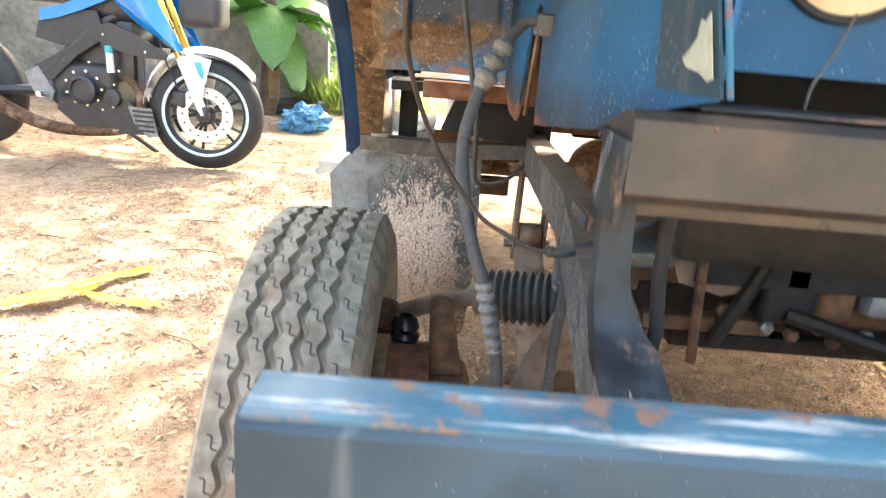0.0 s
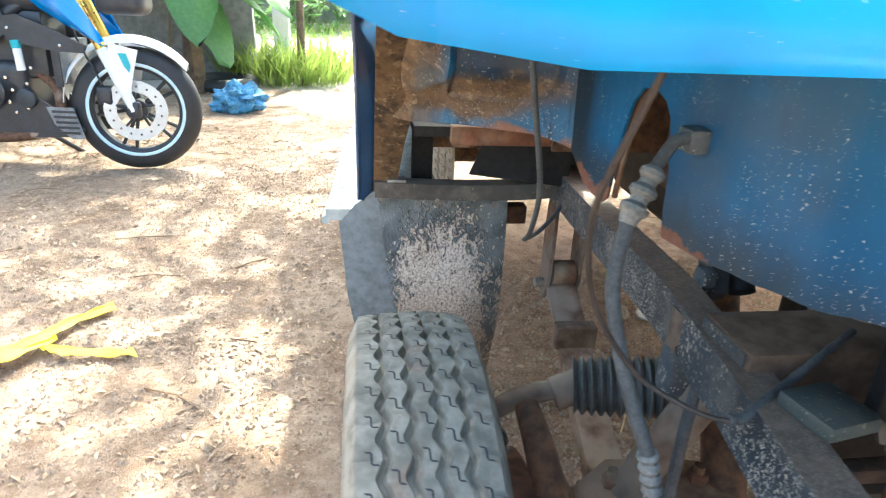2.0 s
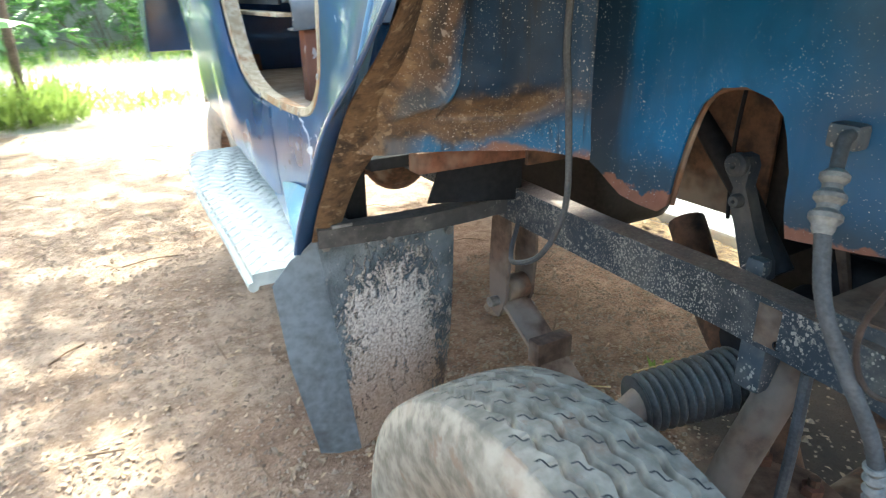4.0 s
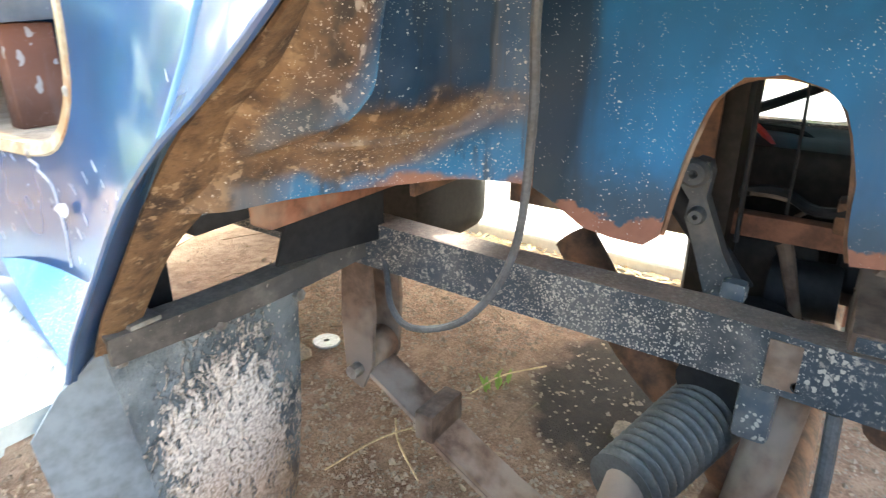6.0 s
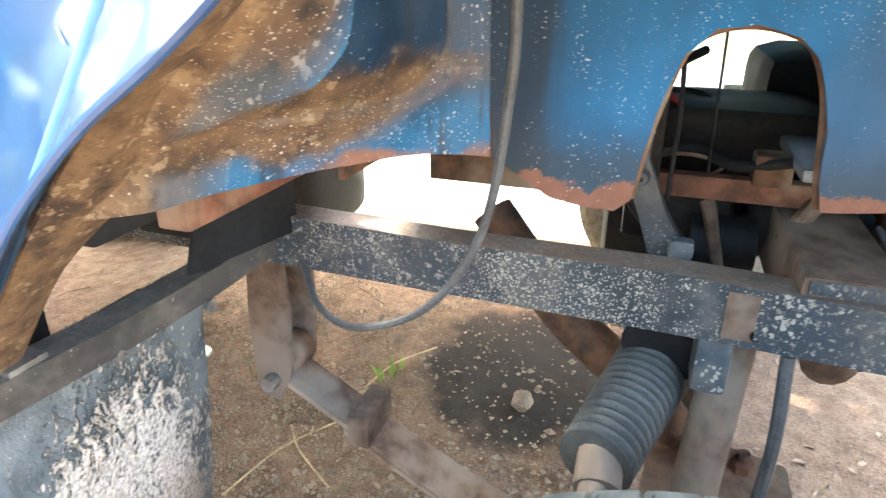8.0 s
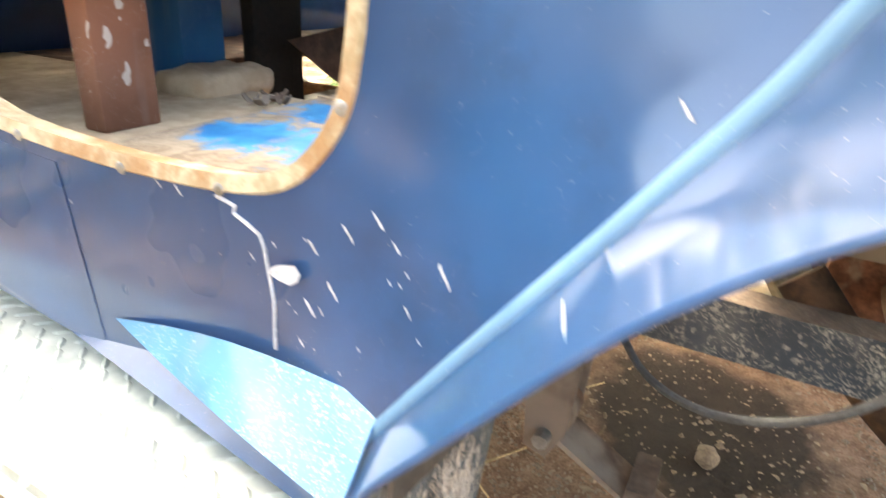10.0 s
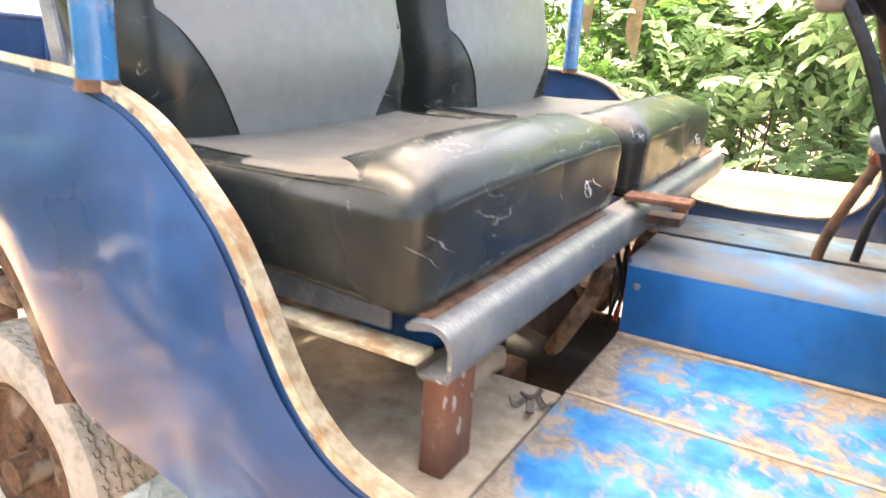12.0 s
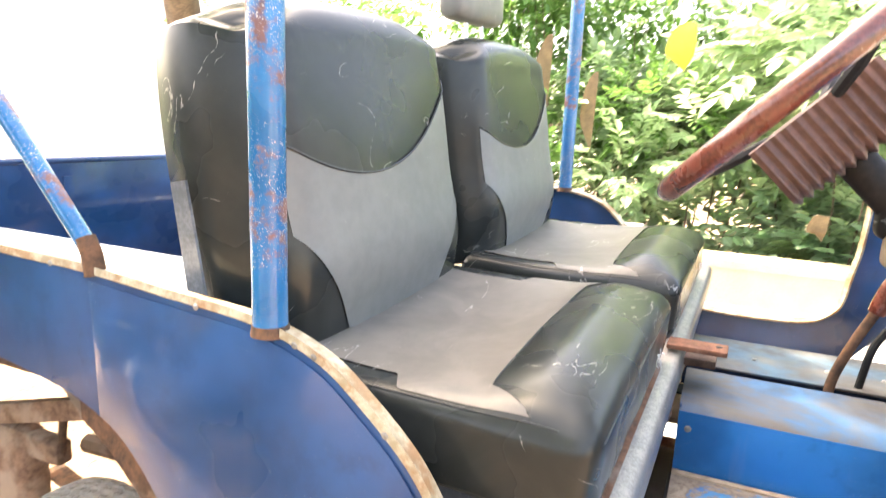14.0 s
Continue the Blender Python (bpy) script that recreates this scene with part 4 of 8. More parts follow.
def make_bag(at):
    rng = random.Random(8)
    bm = bmesh.new()
    bmesh.ops.create_icosphere(bm, subdivisions=4, radius=1.0)
    for v in bm.verts:
        n = v.co.normalized()
        f = 1 + 0.45 * noise.noise(n * 2.2) + 0.25 * noise.noise(n * 6) + 0.10 * noise.noise(n * 15)
        v.co = Vector((n.x * 0.17 * f, n.y * 0.13 * f, max(-0.01, n.z * 0.12 * f + 0.07)))
        v.co += Vector(at)
    return tagged(part("plastic_bag", bm, M_BAG, None, "", True), "crumpled blue plastic bag lying on the earth", "bag")


make_bag((-0.95, 5.05, 0))

_t = thing("old_tyre", "worn black tyre lying at the wall's foot", "tyre", (-1.25, 6.0, 0.05))
_b = bmesh.new()
lathe(_b, [(0.24 + 0.06 * math.cos(a), 0.055 * math.sin(a)) for a in (2 * math.pi * k / 10 for k in range(10))], pose(0, 0, 0, 0, 90, 0), 28, True)
part("tyre_ring", _b, M_RUBBER, _t)


def make_ribbon():
    t = thing("plastic_ribbon", "torn yellow plastic ribbon lying on the earth", "ribbon")
    runs = ([(-1.12, 1.62, .012), (-1.0, 1.78, .02), (-0.89, 1.88, .03), (-0.86, 1.98, .015), (-0.78, 2.08, .01)],
            [(-0.90, 1.87, .02), (-0.84, 1.84, .02), (-0.74, 1.83, .01), (-0.64, 1.82, .012)],
            [(-1.02, 1.75, .02), (-0.93, 1.80, .03), (-0.86, 1.90, .02)])
    for k, run in enumerate(runs):
        bm = bmesh.new()
        line = smooth_line(run, 5)
        rng = random.Random(k)
        rows = []
        for p in line:
            w = rng.uniform(0.012, 0.026)
            p.z += ground_z(p.x, p.y) + 0.004
            rows.append([p + Vector((-w * .6, w, 0.006 * rng.random())), p + Vector((0, 0, 0.006)), p + Vector((w * .6, -w, 0.006 * rng.random()))])
        grid(bm, rows)
        thicken(bm, 0.0015)
        part("strip", bm, M_YELLOW, t)


make_ribbon()


def make_litter():
    """Dry leaves, stones and twigs strewn on the earth."""
    rng = random.Random(77)
    verts, faces = [], []
    for _k in range(7000):
        x, y = (rng.uniform(-3.2, 2.2), rng.uniform(0.2, 6.2)) if _k < 3500 else (rng.uniform(-1.9, 0.35), rng.uniform(0.5, 4.4))
        if 1.7 < x:
            continue
        a = rng.uniform(0, 6.283)
        near_wall = y > 3.9 and x < -1.0
        leaf_into(verts, faces, Vector((x, y, ground_z(x, y) + 0.004)), Vector((math.cos(a), math.sin(a), rng.uniform(-.05, .2))), Vector((rng.gauss(0, .3), rng.gauss(0, .3), 1)),
                  rng.uniform(0.008, 0.030) * (2.4 if near_wall else 1.0), rng.uniform(0.005, 0.014) * (2.2 if near_wall else 1.0), 0.2, 0.3)
    me = bpy.data.meshes.new("dry_leaves")
    me.from_pydata([tuple(v) for v in verts], [], faces)
    me.materials.append(M_LEAFLIT)
    tagged(new("dry_leaves", me), "small dry brown leaves strewn on the earth", "leaves", kind="stuff")
    verts, faces = [], []
    for _ in range(46000):
        if rng.random() < 0.36:
            x, y = rng.uniform(0.1, 1.6), rng.uniform(0.7, 2.4)
        else:
            x, y = (rng.uniform(-2.6, 1.7), rng.uniform(0.2, 5.5)) if rng.random() < 0.4 else (rng.uniform(-1.7, 0.3), rng.uniform(0.7, 3.6))
        if math.hypot(x - 1.02, y - 1.2) < 0.33 and rng.random() < 0.8:
            continue
        r = rng.uniform(0.0016, 0.0052) * (1 + 1.4 * (rng.random() ** 8))
        k, g = len(verts), ground_z(x, y)
        for s in ((1, 0, 0), (-1, 0, 0), (0, 1, 0), (0, -1, 0), (0, 0, 1)):
            verts.append(Vector((x + s[0] * r * rng.uniform(.7, 1.3), y + s[1] * r * rng.uniform(.7, 1.3), g + 0.001 + s[2] * r * rng.uniform(.6, 1.2))))
        for a, b in ((0, 2), (2, 1), (1, 3), (3, 0)):
            faces.append((k + a, k + b, k + 4))
    me = bpy.data.meshes.new("gravel")
    me.from_pydata([tuple(v) for v in verts], [], faces)
    me.materials.append(M_STONE)
    tagged(new("gravel", me), "fine gravel and crumbs of earth", "gravel", kind="stuff")
    bm = bmesh.new()
    for _ in range(110):
        x, y, a, ln = rng.uniform(-2.2, 1.4), rng.uniform(0.4, 5.0), rng.uniform(0, 6.283), rng.uniform(0.04, 0.2)
        d = Vector((math.cos(a), math.sin(a), 0)) * ln
        p = Vector((x, y, ground_z(x, y) + 0.004))
        tube(bm, [p - d / 2, p + Vector((rng.uniform(-.01, .01), rng.uniform(-.01, .01), .006)), p + d / 2], rng.uniform(.0012, .003), 5)
    tagged(part("twigs", bm, M_TWIG), "thin dry twigs strewn on the earth", "twigs", kind="stuff")
    # straw in the sun between the vehicle and the slab
    verts, faces = [], []
    for _ in range(3200):
        x, y, a = rng.uniform(1.36, 1.76), rng.uniform(0.2, 3.2), rng.uniform(0, 6.283)
        leaf_into(verts, faces, Vector((x, y, 0.012)), Vector((math.cos(a), math.sin(a), rng.uniform(0, .25))), Vector((0, 0, 1)), rng.uniform(.04, .1), rng.uniform(.006, .014))
    me = bpy.data.meshes.new("straw")
    me.from_pydata([tuple(v) for v in verts], [], faces)
    me.materials.append(M_STRAW)
    tagged(new("straw", me), "dry straw lying in the sun beside the slab", "straw", kind="stuff")


make_litter()


def make_stone(at, size, name="stone", label="rounded pale stone on the earth", seed=1):
    bm = bmesh.new()
    bmesh.ops.create_icosphere(bm, subdivisions=3, radius=1.0)
    for v in bm.verts:
        n = v.co.normalized()
        f = 1 + 0.25 * noise.noise(n * 1.7 + Vector((seed, 0, 0)))
        v.co = Vector((at[0] + n.x * size[0] * f, at[1] + n.y * size[1] * f, at[2] + n.z * size[2] * f))
    return tagged(part(name, bm, M_STONE), label, "stone")


make_stone((0.87, 1.175, 0.012), (0.032, 0.022, 0.018), seed=1)
make_stone((0.70, 1.99, 0.012), (0.03, 0.04, 0.02), seed=2)
_b = bmesh.new()
lathe(_b, [(0.008, 0.0), (0.036, 0.0), (0.038, 0.004), (0.036, 0.008), (0.008, 0.008)], pose(0.79, 1.975, 0.012, 0, 90, 0), 24, True)
tagged(part("washer", _b, M_STEEL), "flat round metal washer on the earth", "washer")
for _k, (_a, _c) in enumerate((((0.42, 1.62, .012), (0.70, 1.50, .014)), ((0.80, 1.52, .012), (1.0, 1.42, .02)), ((0.50, 1.45, .012), (0.62, 1.60, .02)))):
    tagged(part("grass_stalk", tubed(smooth_line([_a, ((_a[0] + _c[0]) / 2, (_a[1] + _c[1]) / 2 + .02, .02), _c], 4), 0.0022, 5), M_STRAW), "dry straw-coloured grass stalk on the earth", "stalk", "stalks under the vehicle")
make_grass((0.88, 1.50), 0.05, 9, 0.05, 9, "small dull grass tuft under the vehicle")


# ---- the jeep ----
jeep = thing("jeep", "old blue open utility jeep with its front wing removed", "vehicle")
S = smooth_line


def tyre(parent, centre, R, width, seed):
    """A worn rib tyre with zigzag grooves, on a steel disc wheel."""
    cx, cy, cz = centre
    w = thing_part("wheel", parent)
    bm = bmesh.new()
    half, tw, depth, n = width / 2, width * 0.405, 0.0090, 928 if seed == 1 else 464
    grooves = (-0.60, -0.2, 0.2, 0.60)
    gw = 0.085
    rows = []
    for i in range(n):
        th = 2 * math.pi * i / n
        tri_w = abs(((i * 58 / n) % 1.0) * 2 - 1) * 2 - 1
        zig = 0.050 * max(-1, min(1, tri_w * 1.35))
        prof = [(R * 0.60, -half * 0.62), (R * 0.66, -half * 0.85), (R * 0.80, -half), (R * 0.91, -half * 0.965), (R * 0.965, -half * 0.86)]
        prof.append((R * 0.984, -tw))
        for g in grooves:
            c = g + zig
            crown = lambda q: R * (1 - 0.016 * abs(q) ** 2.2)
            prof += [(crown(c - gw), (c - gw) * tw), (crown(c) - depth, (c - gw * .50) * tw), (crown(c) - depth, (c + gw * .15) * tw), (crown(c + gw), (c + gw) * tw)]
        prof.append((R * 0.984, tw))
        prof += [(R * 0.965, half * 0.86), (R * 0.91, half * 0.965), (R * 0.80, half), (R * 0.66, half * 0.85), (R * 0.60, half * 0.62)]
        # sipes across the shoulder ribs
        per = n // 58
        nick = 0.0025 if (i % per == 0) else 0.0
        prof[5] = (prof[5][0] - nick, prof[5][1])
        prof[22] = (prof[22][0] - nick, prof[22][1])
        rows.append([(cx + h, cy + r * math.cos(th), cz + r * math.sin(th)) for r, h in prof])
    grid(bm, rows, close_u=True)
    part("tyre", bm, M_TYRE if seed in (1, 3) else M_TYREREAR, w, "dusty worn rubber tyre with zigzag ribs")
    # stepped sipes cut into every rib block
    vs, fs = [], []
    for k in range(58):
        for q, c in enumerate((-0.80, -0.40, 0.0, 0.40, 0.80)):
            a0 = 2 * math.pi * (k + (0.5 if q % 2 else 0.02)) / 58
            path = ((-.120, -.018), (-.02, -.016), (-.012, .018), (.075, .020)) if q % 2 else ((-.075, -.020), (.012, -.018), (.02, .016), (.120, .018))
            base = len(vs)
            for across, da in path:
                for e in (-.0030, .0030):
                    rr, th = R * (1 - 0.016 * abs(c + across) ** 2.2) + .0004, a0 + da + e
                    vs.append(Vector((cx + (c + across) * tw + (.0009 if e > 0 else -.0009), cy + rr * math.cos(th), cz + rr * math.sin(th))))
            fs += [(base + 2 * j, base + 2 * j + 1, base + 2 * j + 3, base + 2 * j + 2) for j in range(3)]
    mesh_of("sipe_pattern", vs, fs, M_RUBBER, w, "thin dark sipes in the tread")["kind"] = "stuff"
    rb = bmesh.new()
    m = Matrix.Translation(centre)
    lathe(rb, [(R * .60, -half * .60), (R * .57, -half * .55), (R * .53, -half * .3), (R * .50, -half * .25), (R * .34, -half * .45), (R * .2, -half * .30), (R * .12, -half * .32), (0.001, -half * .35)], m, 40)
    lathe(rb, [(R * .60, half * .60), (R * .57, half * .55), (R * .53, half * .3), (R * .50, half * .0), (R * .3, half * .1), (0.001, half * .1)], m, 40)
    part("rim", rb, M_RUST, w, "rusty steel disc wheel")
    for k in range(5):
        a = 2 * math.pi * k / 5
        nb = bmesh.new()
        lathe(nb, [(0.001, 0), (0.010, 0), (0.010, 0.014), (0.001, 0.016)], Matrix.Translation((cx - half * .32, cy + R * .16 * math.cos(a), cz + R * .16 * math.sin(a))) @ pose(0, 0, 0, 0, 180, 0), 6)
        part("wheel_nut", nb, M_RUST, w)
    return w


def thing_part(name, parent):
    ob = new(name)
    ob.empty_display_size = 0.05
    ob.parent = parent
    return ob


FW = (-0.012, 0.872, 0.300)
tyre(jeep, FW, 0.300, 0.138, 1)
tyre(jeep, (0.185, 2.82, 0.302), 0.302, 0.150, 2)
tyre(jeep, (1.572, 0.872, 0.300), 0.300, 0.150, 3)
tyre(jeep, (1.375, 2.82, 0.302), 0.300, 0.150, 4)


# chassis: two channel rails, front crossmember, axles
def rail(x, inward, name="chassis_rail"):
    bm = bmesh.new()
    line = [(0.50, .555), (0.56, .562), (0.62, .570), (0.70, .576), (0.78, .582), (0.87, .580), (0.95, .5775), (1.15, .580), (1.45, .585), (2.40, .592)]
    web = [(0.50, .60), (0.56, .616), (0.62, .626), (0.70, .631), (0.78, .634), (0.87, .634), (0.95, .634), (1.15, .634), (1.45, .642), (2.40, .652)]
    rows = []
    for (y, b), (_, t) in zip(line, web):
        xx = x - inward * max(0.0, 0.11 * (0.95 - y))
        d = 0.05 * inward
        th = 0.004
        e = 0.036 * inward
        rows.append([(xx + e, y, t), (xx, y, t), (xx, y, b), (xx + d, y, b), (xx + d, y, b + th), (xx + th * inward, y, b + th), (xx + th * inward, y, t - th), (xx + e, y, t - th)])
    r = grid(bm, rows, close_v=True)
    bm.faces.new(r[0])
    bm.faces.new(r[-1][::-1])
    return part(name, bm, M_RAIL, jeep, "mud-flecked black steel channel")


rail(0.25, 1)
rail(1.31, -1)
_gus = part("rail_gusset", boxed((0.2418, 0.856, .586), (0.2440, 0.900, .628), 0.0005, None), M_DUSTY, jeep, "rusty reinforcing plate")
_b = bmesh.new()
lathe(_b, [(0.005, 0), (0.004, 0.0006), (0.001, 0.0006)], pose(0.2412, .874, .592, 0, 0, 0), 14)
part("bolt_hole", _b, M_BLACK, _gus)
part("rail_bracket", boxed((0.246, 0.886, .525), (0.285, 0.916, .60), 0.006), M_ARM, jeep)
_xm = part("crossmember", boxed((0.2445, 0.775, .580), (1.30, 0.850, .650), 0.006), M_DUSTY, jeep, "dusty brown box crossmember")
part("end_plate", boxed((0.2415, 0.780, .6355), (0.2440, 0.845, .6480), 0.0005), M_RAIL, _xm, "mud-flecked end plate")
part("rear_crossmember", boxed((0.29, 1.9, .57), (1.22, 1.97, .63), 0.008), M_RUST, jeep)
part("bumper_mount", boxed((0.215, .518, .545), (0.25, .60, .600), 0.006), M_SCRAPED, jeep, "scraped black rail end")


# bumper: pressed channel
def bumper():
    bm = bmesh.new()
    prof = [(0.517, .600), (0.515, .616), (0.478, .620), (0.470, .614), (0.468, .46), (0.474, .45), (0.515, .445), (0.515, .45), (0.476, .455), (0.474, .610), (0.513, .611), (0.513, .600)]
    xs = [0.018] + [lerp(0.04, 1.53, k / 20) for k in range(21)] + [1.552]
    rows = []
    for x in xs:
        edge = 0.003 if x in (xs[0], xs[-1]) else 0.0
        rows.append([(x, y + 0.002 * noise.noise(Vector((x * 6, z * 5, 0))) + (edge if y < .5 else 0), z) for y, z in prof])
    r = grid(bm, rows, close_v=True)
    bm.faces.new(r[0])
    bm.faces.new(r[-1][::-1])
    ob = part("bumper", bm, M_BUMPER, jeep, "chipped blue-grey pressed steel bumper")
    part("top_flange", boxed((0.0195, .4745, .6165), (1.5505, .5155, .6205), 0.0015), M_BUMPTOP, ob, "scraped bright blue top edge")


bumper()

# black channel below the nose
_b = bmesh.new()
_pr = [(0.62, .752), (0.575, .766), (0.566, .767), (0.560, .762), (0.557, .722), (0.562, .716), (0.60, .712), (0.60, .70), (0.61, .70), (0.61, .752)]
_rows = [[(x, y, z) for y, z in _pr] for x in (0.206, 0.21, 0.3, 0.5, 0.8, 1.1, 1.29, 1.294)]
_r = grid(_b, _rows, close_v=True)
_b.faces.new(_r[0])
_b.faces.new(_r[-1][::-1])
part("front_channel", _b, M_DARKBOX, jeep, "black channel beam with brown dust")
part("end_plate", boxed((0.2025, .558, .703), (0.2058, .608, .751), 0.001), M_SCRAPED, jeep, "grimy black end plate")
part("top_skin", boxed((0.244, .572, .7685), (1.29, .612, .7705), 0.0008), M_SCRAPED, jeep, "grimy black top of the channel")
_b = bmesh.new()                           # the rail's end is bent up into a strap that carries the channel
_rows = []
for _p, _w in zip(S([(0.212, .583, .712), (0.2155, .583, .662), (0.221, .579, .636), (0.2255, .563, .6235), (0.226, .537, .6135), (0.224, .508, .6060)], 6), [lerp(.0105, .020, min(1, k / 18) ** 2) for k in range(99)]):
    _rows.append([(_p.x - _w, _p.y, _p.z), (_p.x - _w * .93, _p.y - .003, _p.z + .003), (_p.x + _w * .93, _p.y - .003, _p.z + .003), (_p.x + _w, _p.y, _p.z), (_p.x + _w, _p.y + .006, _p.z - .006), (_p.x - _w, _p.y + .006, _p.z - .006)])
_r = grid(_b, _rows, close_v=True)
_b.faces.new(_r[0])
_b.faces.new(_r[-1][::-1])
part("channel_leg", _b, M_SCRAPED, jeep, "scraped black strap bent up from the rail end")
part("channel_leg", boxed((1.244, .580, .60), (1.268, .622, .715), 0.006), M_ARM, jeep, "grimy black upright under the front channel")

# dark plate added behind the nose so that the gap below it stays dark
part("radiator", boxed((0.32, .70, .62), (1.17, .74, .92), 0.004), M_BLACK, jeep, "black plate standing in for the radiator behind the nose")
part("cross_shaft", tubed([(0.30, .80, .548), (0.6, .80, .545), (1.2, .80, .545)], 0.024, 14), M_RUST, jeep, "rusty cross shaft")
part("link_rod", tubed(S([(0.251, .602, .70), (0.252, .602, .66), (0.257, .602, .62), (0.254, .60, .595)], 4), 0.005, 8), M_BLACK, jeep)
part("mount_pad", boxed((-.024, -.024, -.013), (.024, .024, 0), 0.003, pose(.273, .719, .645, 0, 0, 12)), M_PAD, jeep, "dusty green-grey mounting pad")
part("steering_box", rounded((0.44, .74, .552), (0.56, .80, .600), 0.02, 5), M_ENGINE, jeep, "oily steering box")
# added dark plate; keeps the bright ground from showing behind the clutter
part("gear_plate", boxed((0.300, .772, .542), (0.640, .780, .592), 0.003), M_ENGINE, jeep, "dark backing plate added below the nose to hide the ground")
part("gear_housing", tubed([(0.455, .765, .590), (0.462, .765, .590), (0.56, .765, .592), (0.60, .765, .592), (0.607, .765, .592)], lambda u: .030 if .05 < u < .95 else .022, 18), M_RUST, jeep, "rusty round steering housing")
part("lower_bar", boxed((0.288, .664, .650), (1.20, .698, .688), 0.004), M_ENGINE, jeep, "dark oily bar below the channel")
part("shield_plate", plate([(.300, .638), (.372, .641), (.366, .615), (.345, .610), (.308, .619)], 0.004, 1, .704), M_DUSTY, jeep, "dusty brown shield plate")
part("drop_rod", tubed([(0.321, .699, .655), (0.326, .699, .60), (0.331, .70, .55)], 0.0045, 8), M_RUST, jeep, "rusty drop rod")
part("drop_rod", tubed([(0.376, .699, .650), (0.362, .70, .61), (0.345, .702, .566)], 0.0065, 8), M_ENGINE, jeep, "greasy diagonal rod")
part("relay_box", rounded((0.380, .700, .588), (0.428, .75, .648), 0.010, 5), M_BLACK, jeep, "black box behind the nose")
part("idler_casing", rounded((0.430, .704, .592), (0.462, .75, .645), 0.010, 5), M_RUST, jeep, "rusty idler casing")
part("idler_casing", rounded((0.470, .704, .598), (0.540, .75, .628), 0.009, 5), M_GREYSTEEL, jeep, "grey idler casing")
part("tie_bar", boxed((0.288, .712, .572), (0.400, .728, .586), 0.003), M_RUST, jeep, "rusty tie bar")
part("tie_bar", boxed((0.318, .720, .553), (0.62, .738, .568), 0.003), M_ENGINE, jeep, "oily lower tie bar")
for _k, (_x, _z) in enumerate(((.352, .596), (.392, .583), (.415, .578), (.437, .586), (.452, .574), (.478, .582))):
    _b = bmesh.new()
    lathe(_b, [(0.0062, 0), (0.0062, .006), (0.004, .008), (0.0005, .008)], pose(_x, .712, _z, 0, 0, -90), 6)
    part("frame_bolt", _b, M_STEEL if _k % 2 else M_RUST, jeep)
part("oil_pipe", tubed(S([(0.40, .70, .60), (0.55, .66, .575), (0.80, .655, .57)], 4), 0.007, 8), M_ENGINE, jeep)
part("bare_patch", plate([(.551, .817), (.556, .813), (.560, .814), (.564, .805), (.570, .800), (.578, .794), (.574, .790), (.562, .788), (.556, .784), (.551, .786)], 0.0006, 0, 0.0), plain("pale green primer", (0.34, 0.40, 0.34), 0.6, var=0.2), jeep, "bare pale green primer patch")
for _ob in jeep.children:
    if _ob.name.startswith("bare_patch"):
        for _v in _ob.data.vertices:
            _v.co.x = .198 + .3 * (.8 - _v.co.y) ** 1.3 - .0068 + _v.co.x - .25 * (_v.co.z - .777) * max(0.0, 1 - (_v.co.y - .548) / .10)
M_ROLL = paint("rust-spotted blue edge", (0.02, 0.14, 0.24), 0.45, chips=0.3, rust=0.62, dust=0.4, coat=0.0, rscale=26.0)
# nose: flange, recessed blue panel, lamp bowl
_b = bmesh.new()
_rows = []
for _z in (.777, .79, .82, .85, .88, .92):
    _sh = 0.25 * (_z - .777)
    _rows.append([(.198 + .3 * (.8 - _y) ** 1.3 - .003 - _sh * max(0.0, 1 - (_y - .548) / .10), _y, _z) for _y in (.548, .552, .565, .58, .595, .608)])
grid(_b, _rows)
thicken(_b, 0.002)
part("nose_flange", _b, paint("worn grey-blue primer", (0.018, 0.056, 0.088), 0.5, chips=0.45, rust=0.12, dust=0.7, coat=0.0), jeep, "worn blue-grey sheet edge with bare patches")
part("flange_roll", tubed([(.2478 - .25 * (_z - .777), .547, _z) for _z in (.777, .80, .85, .92)], 0.0019, 8), M_ROLL, jeep, "rolled blue edge with rust spots")
part("nose_panel", plate([(.233, .790), (1.245, .790), (1.245, .93), (.209, .93)], 0.004, 1, .601), paint("dull blue enamel", (0.003, 0.070, 0.165), 0.5, chips=0.2, rust=0.0, dust=0.2, coat=0.0), jeep, "recessed dull blue nose panel")
_b = bmesh.new()
lathe(_b, [(0.001, -0.030), (0.008, -0.031), (0.010, -0.028), (0.018, -0.027), (0.020, -0.024), (0.028, -0.021), (0.035, -0.014), (0.0405, -0.004), (0.043, 0.0)], pose(0.322, .600, .866, 0, 0, 90), 36)
_lr = bmesh.new()
lathe(_lr, [(0.042, -0.002), (0.046, -0.003), (0.047, 0.0), (0.042, 0.002)], pose(0.322, .600, .866, 0, 0, 90), 36, True)
part("lamp_wire", tubed(S([(0.330, .598, .828), (0.322, .594, .808), (0.312, .592, .785), (0.310, .590, .772)], 4), 0.0009, 6), M_HOSE, jeep, "thin hanging lamp wire")
part("lamp_ring", _lr, M_BLACK, jeep)
part("lamp_bowl", _b, plain("dusty pale cream enamel", (0.78, 0.72, 0.53), 0.5, var=0.12, scale=12), jeep, "dusty cream round lamp bowl")


